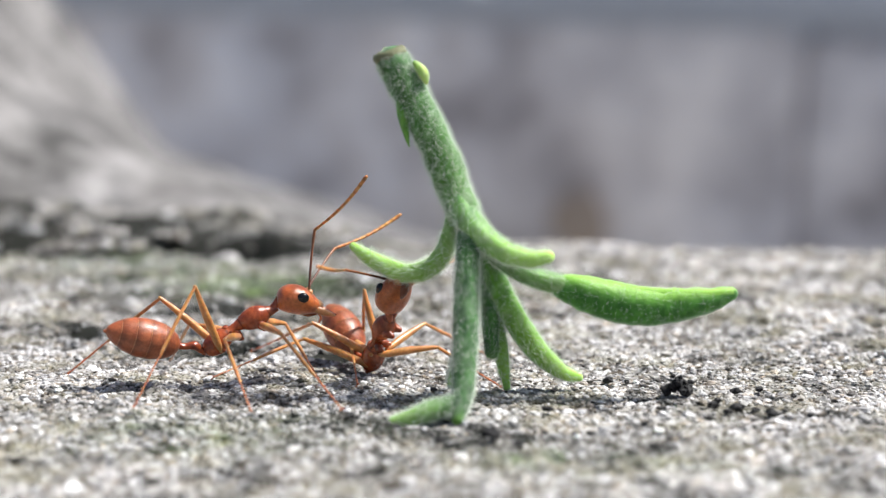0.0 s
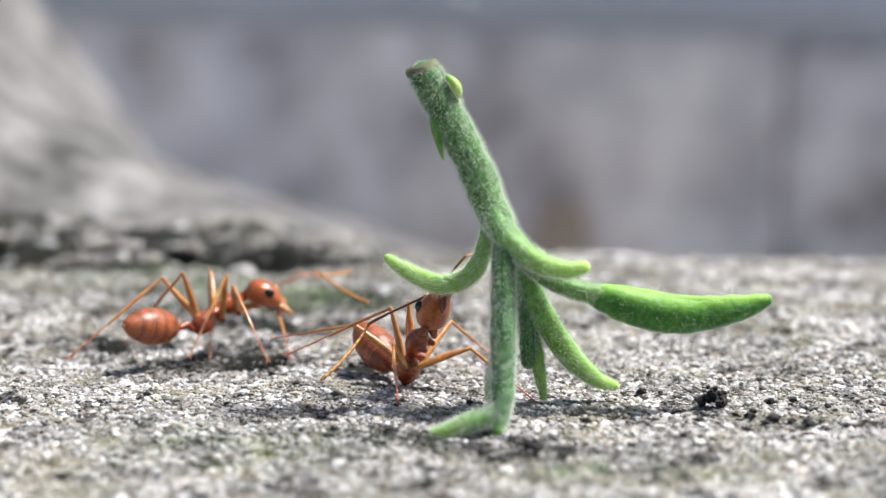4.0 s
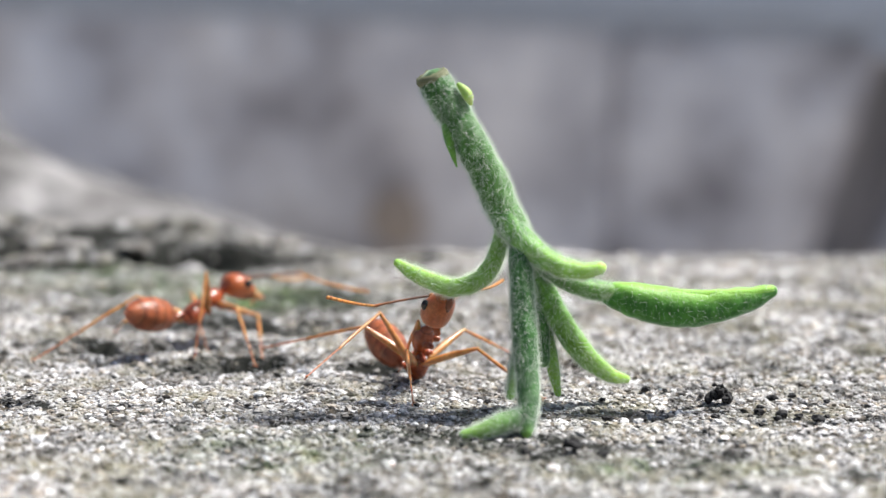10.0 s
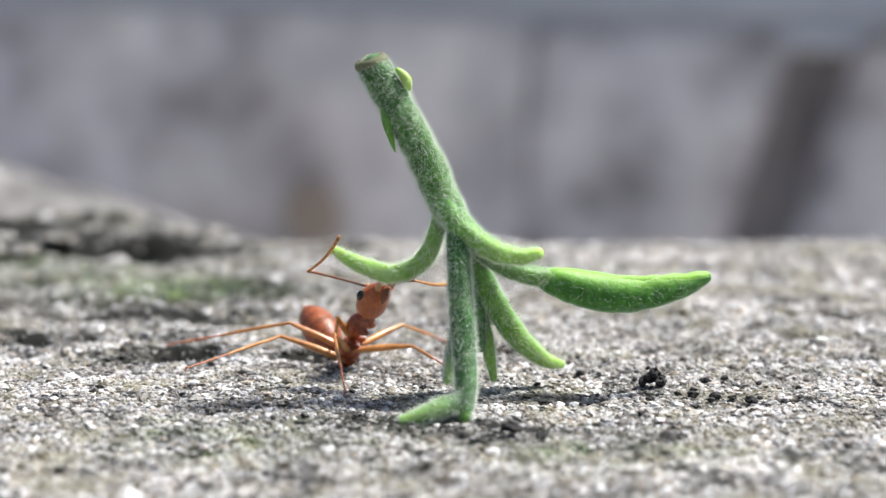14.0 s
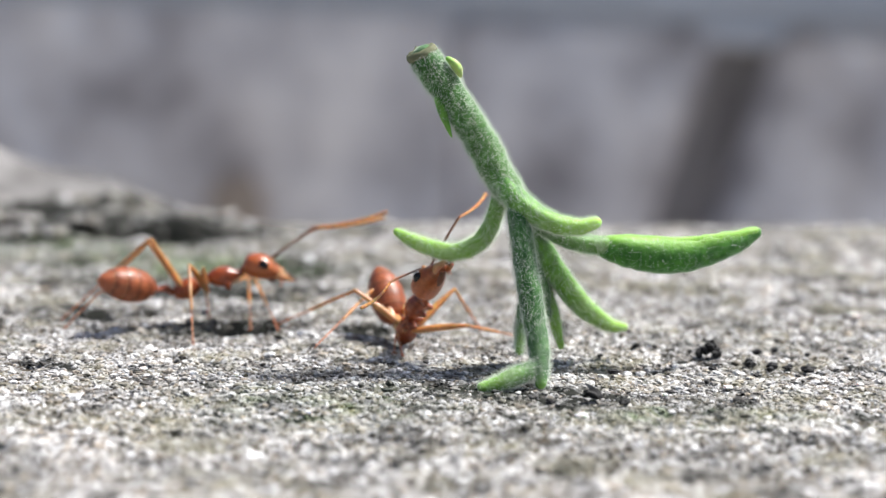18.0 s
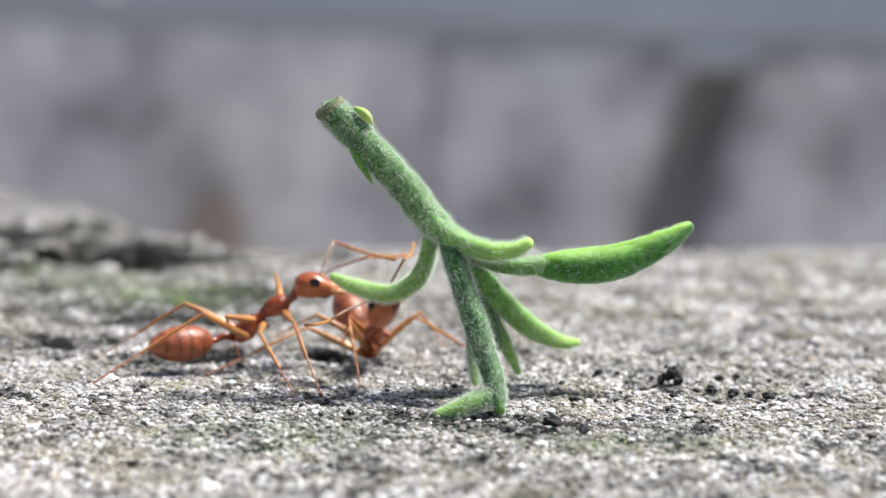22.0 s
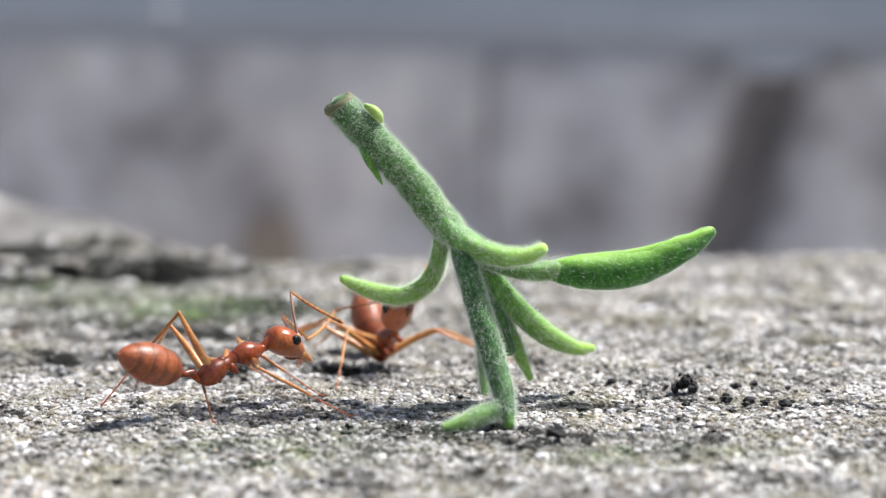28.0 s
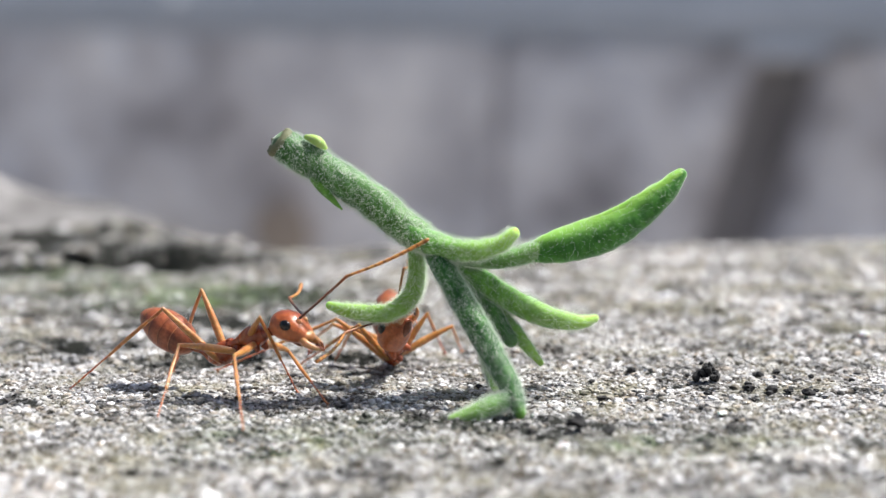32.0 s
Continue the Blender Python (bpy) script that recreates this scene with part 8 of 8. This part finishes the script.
    roam['scape2'] = [(0, pose(0.003778, 0.000266, -0.000046, 13.5, -12.7, 40.6)), (1, pose(0.003800, 0.000093, 0.000078, 21.3, 35.0, 55.9)), (2, pose(0.003793, -0.000104, -0.000146, 18.6, 1.5, 42.5)), (3, pose(0.003501, -0.000836, -0.000071, 5.3, 18.0, 20.7)), (6, pose(0.003792, 0.000081, 0.000173, -23.3, -12.5, -0.6)), (7, pose(0.003802, 0.000060, 0.000081, 14.6, 15.6, 54.2)), (8, pose(0.003493, 0.000826, -0.000190, -18.9, 3.0, -3.3)), (9, pose(0.003753, -0.000273, 0.000247, -8.6, 19.7, -3.5)), (10, pose(0.003743, -0.000306, 0.000255, -9.0, 19.6, -4.6)), (11, pose(0.003629, -0.000617, 0.000223, -10.0, 17.1, -8.0)), (11.5, pose(0.003636, -0.000609, 0.000210, -7.1, 17.4, -3.9)), (12, pose(0.003669, -0.000549, 0.000195, -5.0, -12.9, -0.7)), (16.5, pose(0.003783, 0.000086, 0.000228, -19.7, -16.9, 0.1)), (17, pose(0.003515, 0.000821, 0.000029, 9.5, -5.4, 62.4)), (17.5, pose(0.003781, 0.000086, 0.000237, -12.3, -3.3, 15.5)), (18, pose(0.003773, 0.000093, 0.000275, -19.9, -16.5, -0.1)), (19, pose(0.003783, 0.000085, 0.000226, -18.7, -35.4, 18.4)), (20, pose(0.003789, 0.000087, 0.000190, 32.5, -12.2, 106.4)), (21, pose(0.003777, 0.000102, 0.000252, 6.6, 23.9, 39.7)), (22, pose(0.003796, 0.000079, 0.000136, -1.7, 17.8, 24.4)), (23, pose(0.003551, 0.000774, 0.000024, 13.3, 44.8, 53.7)), (24, pose(0.003791, 0.000189, -0.000037, 3.8, 8.3, 35.5)), (25, pose(0.003614, 0.000676, -0.000085, -0.6, 38.5, 28.2)), (28, pose(0.003795, 0.000165, -0.000026, 17.3, 0.3, 61.6)), (29, pose(0.003836, 0.000171, -0.000011, 0.0, -29.4, 129.5)), (30, pose(0.003835, 0.000177, 0.000013, 0.0, -26.6, 129.7)), (31, pose(0.003826, 0.000237, 0.000010, 0.0, -27.8, 132.9)), (32, pose(0.003833, 0.000197, -0.000007, 0.0, -27.5, 133.0))]
    roam['flag1'] = [(0, pose(0.005097, 0.000551, 0.001580, -39.3, -17.8, -32.9)), (1, pose(0.005548, 0.000980, -0.000010, -28.1, 19.2, -21.7)), (2, pose(0.005278, -0.001978, -0.000510, -27.2, 6.0, -119.7)), (3, pose(0.005293, -0.001584, -0.000500, -24.2, 5.3, -124.4)), (6, pose(0.005892, -0.000326, 0.000704, -23.1, 33.9, -12.8)), (7, pose(0.005113, 0.001283, 0.000721, -34.2, 1.8, -47.4)), (8, pose(0.005371, 0.001891, -0.000379, -34.5, 38.1, -49.6)), (9, pose(0.004706, -0.002543, 0.000250, -30.7, 20.5, -69.9)), (10, pose(0.004663, -0.002586, 0.000270, -30.6, 20.1, -70.6)), (11, pose(0.004404, -0.002869, 0.000327, -30.2, 16.8, -71.9)), (11.5, pose(0.004723, -0.002665, 0.000178, -30.6, 17.3, -76.7)), (12, pose(0.005567, -0.000699, 0.000781, -18.6, -24.3, -132.3)), (16.5, pose(0.005701, 0.000388, 0.000962, -23.4, -1.1, -69.7)), (17, pose(0.004237, 0.002612, 0.000099, -32.4, 60.3, -23.3)), (17.5, pose(0.005619, 0.000836, 0.000190, -24.7, 4.7, -38.8)), (18, pose(0.005808, -0.000281, 0.001027, -18.6, 4.0, -5.4)), (19, pose(0.005736, -0.000270, 0.001174, -19.9, -8.3, -3.9)), (20, pose(0.005811, -0.000285, 0.000982, -35.4, 28.2, -57.8)), (21, pose(0.004541, 0.001238, 0.001633, -27.8, 52.9, -17.3)), (22, pose(0.004972, 0.001441, 0.000682, -41.4, 33.6, -52.8)), (23, pose(0.005813, 0.001105, 0.000143, -54.3, 71.2, -45.8)), (24, pose(0.004997, 0.001260, 0.001067, -28.1, 23.2, -31.1)), (25, pose(0.004940, 0.001639, 0.001126, -34.5, -4.9, -38.3)), (28, pose(0.004975, 0.001322, 0.000978, -28.7, 15.1, -92.1)), (29, pose(0.005606, 0.000819, 0.000754, 0.0, -6.1, 29.1)), (30, pose(0.005580, 0.000840, 0.000818, 0.0, -4.2, 30.1)), (31, pose(0.005547, 0.000951, 0.000828, 0.0, -4.5, 32.3)), (32, pose(0.005595, 0.000871, 0.000753, 0.0, -2.4, 30.4))]
    roam['flag2'] = [(0, pose(0.005408, 0.001661, 0.000438, -3.4, 7.5, 21.6)), (1, pose(0.004812, 0.001584, -0.001183, 21.6, 25.8, 55.9)), (2, pose(0.005414, 0.001382, -0.000205, 5.5, 18.1, 20.2)), (3, pose(0.005458, -0.000097, -0.000751, -11.8, 21.6, -12.3)), (6, pose(0.005940, 0.000060, 0.000649, -0.5, 28.3, 26.5)), (7, pose(0.005042, 0.001779, -0.000509, 22.9, 33.6, 71.7)), (8, pose(0.005686, 0.000698, -0.000305, 10.2, 44.4, 55.0)), (9, pose(0.005820, -0.000401, -0.000496, -7.3, 22.2, -1.0)), (10, pose(0.005809, -0.000471, -0.000485, -7.6, 22.1, -1.8)), (11, pose(0.005711, -0.000909, -0.000424, -8.3, 23.4, -4.7)), (11.5, pose(0.005730, -0.000753, -0.000449, -7.3, 23.5, -4.5)), (12, pose(0.005813, -0.000573, 0.000688, 4.9, 10.0, 16.5)), (16.5, pose(0.005887, 0.000089, 0.000869, 13.2, 20.0, 74.1)), (17, pose(0.004531, 0.002761, 0.000238, -42.3, 68.6, -31.5)), (17.5, pose(0.005897, 0.000673, 0.000365, -10.8, 10.4, 17.0)), (18, pose(0.005882, 0.000088, 0.000901, -12.2, 8.9, 14.4)), (19, pose(0.005484, 0.000651, 0.001502, -20.2, 30.2, -9.8)), (20, pose(0.003180, 0.002150, 0.000654, 31.0, 0.1, 106.4)), (21, pose(0.005324, 0.001387, -0.000641, 1.5, 27.2, 31.4)), (22, pose(0.005705, 0.000945, -0.000535, 15.0, 27.6, 50.7)), (23, pose(0.004475, 0.002032, -0.001526, 15.0, 11.1, 55.9)), (24, pose(0.005564, 0.001453, -0.000356, -15.9, 21.8, -1.1)), (25, pose(0.005133, 0.001489, -0.001454, -23.9, 34.7, -14.1)), (28, pose(0.004840, 0.002101, -0.000037, 5.8, 39.0, 39.8)), (29, pose(0.002616, 0.001649, 0.001070, 0.0, -11.2, 117.8)), (30, pose(0.002579, 0.001690, 0.000999, 0.0, -12.4, 116.8)), (31, pose(0.002502, 0.001663, 0.001035, 0.0, -13.6, 116.6)), (32, pose(0.002502, 0.001624, 0.001010, 0.0, -11.4, 113.5))]
    walk(sprig, [(0, pose(0.002366, -0.004493, -0.000054, -1.64, 3.48, 1.36)), (0.5, pose(0.002317, -0.004291, -0.000057, -1.49, 3.54, 0.39)), (1, pose(0.002314, -0.004275, -0.000059, -1.19, 3.47, 0.67)), (1.5, pose(0.002293, -0.004197, -0.000056, -1.95, 3.26, 0.00)), (2, pose(0.002275, -0.004082, -0.000051, -1.99, 2.66, -0.30)), (2.5, pose(0.002285, -0.004105, -0.000048, -1.87, 2.57, -0.47)), (3, pose(0.002341, -0.004299, -0.000070, -1.64, 2.82, 0.53)), (3.5, pose(0.002353, -0.004301, -0.000071, -1.20, 2.70, 0.67)), (5.5, pose(0.002444, -0.004450, -0.000083, -0.47, 2.90, 1.39)), (6, pose(0.002417, -0.004486, -0.000122, 1.13, 4.47, 0.98)), (6.5, pose(0.002406, -0.004616, -0.000108, 1.23, 4.31, 1.05)), (7, pose(0.002410, -0.004678, -0.000075, 0.42, 3.33, 0.85)), (7.5, pose(0.002391, -0.004716, -0.000051, 0.21, 2.09, 0.47)), (8, pose(0.002378, -0.004746, -0.000048, 0.24, 1.30, 0.24)), (8.5, pose(0.002380, -0.004811, -0.000025, 0.06, 0.80, 0.15)), (9, pose(0.002353, -0.004875, -0.000005, -0.04, 0.02, 0.01)), (9.5, pose(0.002353, -0.004897, -0.000005, 0.08, 0.46, 0.17)), (10, pose(0.002356, -0.004993, 0.000008, 0.29, 0.60, 0.46)), (10.5, pose(0.002358, -0.004998, 0.000003, 0.17, 0.54, 0.49)), (11, pose(0.002361, -0.004903, 0.000003, 0.15, 0.59, 0.30)), (11.5, pose(0.002360, -0.004932, 0.000000, 0.14, 0.73, 0.41)), (12, pose(0.002358, -0.004970, -0.000008, 0.31, 1.29, 0.66)), (12.5, pose(0.002386, -0.004965, -0.000017, 0.66, 2.35, 0.68)), (13, pose(0.002366, -0.004962, -0.000021, 0.83, 2.58, 0.59)), (13.5, pose(0.002383, -0.004966, -0.000011, 0.70, 1.67, 0.67)), (14, pose(0.002378, -0.004932, -0.000011, 0.55, 1.36, 0.60)), (14.5, pose(0.002377, -0.004978, 0.000001, 0.82, 2.05, 0.56)), (16.5, pose(0.002398, -0.004726, -0.000009, 0.15, 1.72, 0.05)), (17, pose(0.002378, -0.004918, 0.000012, 0.27, -2.60, -1.40)), (17.5, pose(0.002319, -0.005078, 0.000057, 0.49, -3.71, -1.31)), (18, pose(0.002287, -0.005141, 0.000079, 0.30, -3.82, -1.17)), (18.5, pose(0.002284, -0.005210, 0.000086, 0.39, -4.21, -0.90)), (19, pose(0.002287, -0.005235, 0.000078, 0.71, -4.42, -1.09)), (19.5, pose(0.002290, -0.005154, 0.000068, 0.49, -4.34, -0.86)), (20, pose(0.002299, -0.005106, 0.000063, 0.31, -5.46, -0.76)), (20.5, pose(0.002235, -0.005162, 0.000062, -0.21, -8.11, -1.17)), (21, pose(0.002273, -0.005019, 0.000063, -1.22, -11.77, -0.78)), (21.5, pose(0.002305, -0.004817, 0.000059, -1.98, -13.04, -0.33)), (22, pose(0.002314, -0.004720, 0.000060, -2.46, -13.24, -0.15)), (22.5, pose(0.002327, -0.004765, 0.000049, -2.31, -13.77, -0.19)), (23, pose(0.002313, -0.004727, 0.000045, -2.30, -14.26, -0.38)), (23.5, pose(0.002352, -0.004719, 0.000039, -2.38, -15.85, -0.06)), (24, pose(0.002403, -0.004513, 0.000014, -2.55, -16.27, 0.95)), (24.5, pose(0.002394, -0.004414, -0.000014, -2.42, -17.11, 0.86)), (25, pose(0.002381, -0.004228, -0.000008, -2.80, -17.81, 0.70)), (25.5, pose(0.002419, -0.004039, -0.000001, -3.59, -19.39, 0.74)), (27.5, pose(0.002495, -0.004566, -0.000013, 0.85, -11.00, -0.12)), (28, pose(0.002471, -0.004754, -0.000004, 0.99, -11.47, -0.46)), (28.5, pose(0.002491, -0.004875, 0.000034, 0.25, -16.51, -0.05)), (29, pose(0.002442, -0.004995, 0.000052, -0.90, -18.29, 0.38)), (29.5, pose(0.002424, -0.005035, 0.000068, -0.88, -23.02, 0.47)), (30, pose(0.002451, -0.004931, 0.000056, 0.34, -26.63, 0.80)), (30.5, pose(0.002496, -0.004697, 0.000026, 3.54, -30.85, 0.56)), (31, pose(0.002518, -0.004651, 0.000006, 4.02, -31.31, 0.78)), (31.5, pose(0.002052, -0.004635, -0.000019, 0.04, -30.35, -4.63)), (32, pose(0.002240, -0.004776, -0.000010, -1.04, -25.85, -1.46))])
    walk(foot_leaf, [(0, pose(0.000030, 0.000500, 0.000595, 1.72, -3.44, -1.46)), (0.5, pose(0.000030, 0.000500, 0.000595, 1.52, -3.53, -0.48)), (1, pose(0.000030, 0.000500, 0.000595, 1.23, -3.46, -0.74)), (1.5, pose(0.000030, 0.000500, 0.000595, 1.96, -3.25, -0.11)), (2, pose(0.000030, 0.000500, 0.000595, 1.98, -2.67, 0.20)), (2.5, pose(0.000030, 0.000500, 0.000595, 1.85, -2.58, 0.38)), (3, pose(0.000030, 0.000500, 0.000595, 1.67, -2.80, -0.61)), (3.5, pose(0.000030, 0.000500, 0.000595, 1.23, -2.68, -0.73)), (5.5, pose(0.000030, 0.000500, 0.000595, 0.54, -2.89, -1.41)), (6, pose(0.000030, 0.000500, 0.000595, -1.06, -4.49, -0.89)), (6.5, pose(0.000030, 0.000500, 0.000595, -1.16, -4.33, -0.96)), (7, pose(0.000030, 0.000500, 0.000595, -0.37, -3.33, -0.82)), (7.5, pose(0.000030, 0.000500, 0.000595, -0.20, -2.09, -0.47)), (8, pose(0.000030, 0.000500, 0.000595, -0.23, -1.30, -0.23)), (8.5, pose(0.000030, 0.000500, 0.000595, -0.05, -0.80, -0.15)), (9, pose(0.000030, 0.000500, 0.000595, 0.04, -0.02, -0.01)), (9.5, pose(0.000030, 0.000500, 0.000595, -0.08, -0.46, -0.17)), (10, pose(0.000030, 0.000500, 0.000595, -0.29, -0.60, -0.45)), (10.5, pose(0.000030, 0.000500, 0.000595, -0.17, -0.54, -0.49)), (11, pose(0.000030, 0.000500, 0.000595, -0.14, -0.59, -0.30)), (11.5, pose(0.000030, 0.000500, 0.000595, -0.13, -0.73, -0.41)), (12, pose(0.000030, 0.000500, 0.000595, -0.29, -1.30, -0.65)), (12.5, pose(0.000030, 0.000500, 0.000595, -0.63, -2.36, -0.66)), (13, pose(0.000030, 0.000500, 0.000595, -0.81, -2.59, -0.55)), (13.5, pose(0.000030, 0.000500, 0.000595, -0.68, -1.68, -0.65)), (14, pose(0.000030, 0.000500, 0.000595, -0.54, -1.36, -0.59)), (14.5, pose(0.000030, 0.000500, 0.000595, -0.80, -2.05, -0.53)), (16.5, pose(0.000030, 0.000500, 0.000595, -0.15, -1.72, -0.04)), (17, pose(0.000030, 0.000500, 0.000595, -0.21, 2.61, 1.39)), (17.5, pose(0.000030, 0.000500, 0.000595, -0.41, 3.72, 1.28)), (18, pose(0.000030, 0.000500, 0.000595, -0.22, 3.82, 1.15)), (18.5, pose(0.000030, 0.000500, 0.000595, -0.33, 4.22, 0.88)), (19, pose(0.000030, 0.000500, 0.000595, -0.63, 4.43, 1.04)), (19.5, pose(0.000030, 0.000500, 0.000595, -0.43, 4.35, 0.83)), (20, pose(0.000030, 0.000500, 0.000595, -0.24, 5.46, 0.73)), (20.5, pose(0.000030, 0.000500, 0.000595, 0.38, 8.11, 1.22)), (21, pose(0.000030, 0.000500, 0.000595, 1.41, 11.75, 1.05)), (21.5, pose(0.000030, 0.000500, 0.000595, 2.11, 13.02, 0.80)), (22, pose(0.000030, 0.000500, 0.000595, 2.57, 13.22, 0.74)), (22.5, pose(0.000030, 0.000500, 0.000595, 2.42, 13.75, 0.76)), (23, pose(0.000030, 0.000500, 0.000595, 2.47, 14.24, 0.98)), (23.5, pose(0.000030, 0.000500, 0.000595, 2.49, 15.83, 0.73)), (24, pose(0.000030, 0.000500, 0.000595, 2.38, 16.30, -0.24)), (24.5, pose(0.000030, 0.000500, 0.000595, 2.26, 17.13, -0.16)), (25, pose(0.000030, 0.000500, 0.000595, 2.72, 17.82, 0.16)), (25.5, pose(0.000030, 0.000500, 0.000595, 3.54, 19.40, 0.47)), (27.5, pose(0.000030, 0.000500, 0.000595, -0.84, 11.00, -0.04)), (28, pose(0.000030, 0.000500, 0.000595, -0.91, 11.47, 0.27)), (28.5, pose(0.000030, 0.000500, 0.000595, -0.25, 16.51, -0.02)), (29, pose(0.000030, 0.000500, 0.000595, 0.82, 18.30, -0.10)), (29.5, pose(0.000030, 0.000500, 0.000595, 0.76, 23.02, -0.14)), (30, pose(0.000030, 0.000500, 0.000595, -0.78, 26.62, -1.06)), (30.5, pose(0.000030, 0.000500, 0.000595, -4.45, 30.74, -2.76)), (31, pose(0.000030, 0.000500, 0.000595, -5.17, 31.15, -3.35)), (31.5, pose(0.000030, 0.000500, 0.000595, 2.67, 30.24, 5.35)), (32, pose(0.000030, 0.000500, 0.000595, 1.86, 25.81, 2.12))])
    walk(left_leaf, [(0, pose(0.000063, 0.000005, 0.000005, 0.04, -0.56, 0.06)), (3, pose(-0.000079, -0.000007, -0.000005, -0.06, 0.70, -0.08)), (6, pose(0.000267, 0.000012, 0.000033, 0.05, -2.31, 0.36)), (7, pose(0.000111, 0.000003, 0.000014, 0.01, -0.96, 0.14)), (8, pose(0.000011, 0.000000, 0.000001, -0.00, -0.09, 0.01)), (9, pose(-0.000059, -0.000001, -0.000007, 0.00, 0.52, -0.07)), (10, pose(-0.000022, -0.000000, -0.000003, 0.00, 0.19, -0.03)), (11, pose(-0.000007, 0.000000, -0.000001, 0.00, 0.06, -0.01)), (12, pose(-0.000002, 0.000000, -0.000000, 0.00, 0.01, -0.00)), (13, pose(0.000207, -0.000005, 0.000034, -0.09, -1.80, 0.27)), (14, pose(0.000138, -0.000006, 0.000023, -0.08, -1.20, 0.18)), (17, pose(-0.000083, 0.000004, -0.000013, 0.05, 0.72, -0.11)), (18, pose(-0.000147, 0.000007, -0.000022, 0.09, 1.27, -0.19)), (19, pose(-0.000202, 0.000011, -0.000030, 0.13, 1.74, -0.28)), (20, pose(-0.000400, 0.000026, -0.000055, 0.28, 3.46, -0.52)), (21, pose(-0.000737, 0.000042, -0.000077, 0.41, 6.44, -0.80)), (22, pose(-0.000858, 0.000057, -0.000086, 0.53, 7.58, -0.78)), (23, pose(-0.001057, 0.000061, -0.000083, 0.54, 9.33, -0.96)), (24, pose(-0.001028, 0.000068, -0.000088, 0.61, 9.07, -0.93)), (25, pose(-0.000906, 0.000048, -0.000079, 0.44, 8.04, -0.77)), (28, pose(-0.000661, 0.000020, -0.000062, 0.21, 5.70, -0.85)), (29, pose(-0.001077, 0.000033, -0.000065, 0.26, 9.42, -1.15)), (30, pose(-0.001313, 0.000020, -0.000041, 0.06, 11.31, -1.73)), (31, pose(-0.001246, 0.000001, -0.000034, -0.14, 10.32, -2.32)), (32, pose(-0.001153, -0.000020, -0.000028, -0.25, 10.14, -1.22))])
    for ant, rows in ((holder, grip), (helper, roam)):
        for name, poses in glide(rows).items():
            walk(ant[name], poses)


motions()
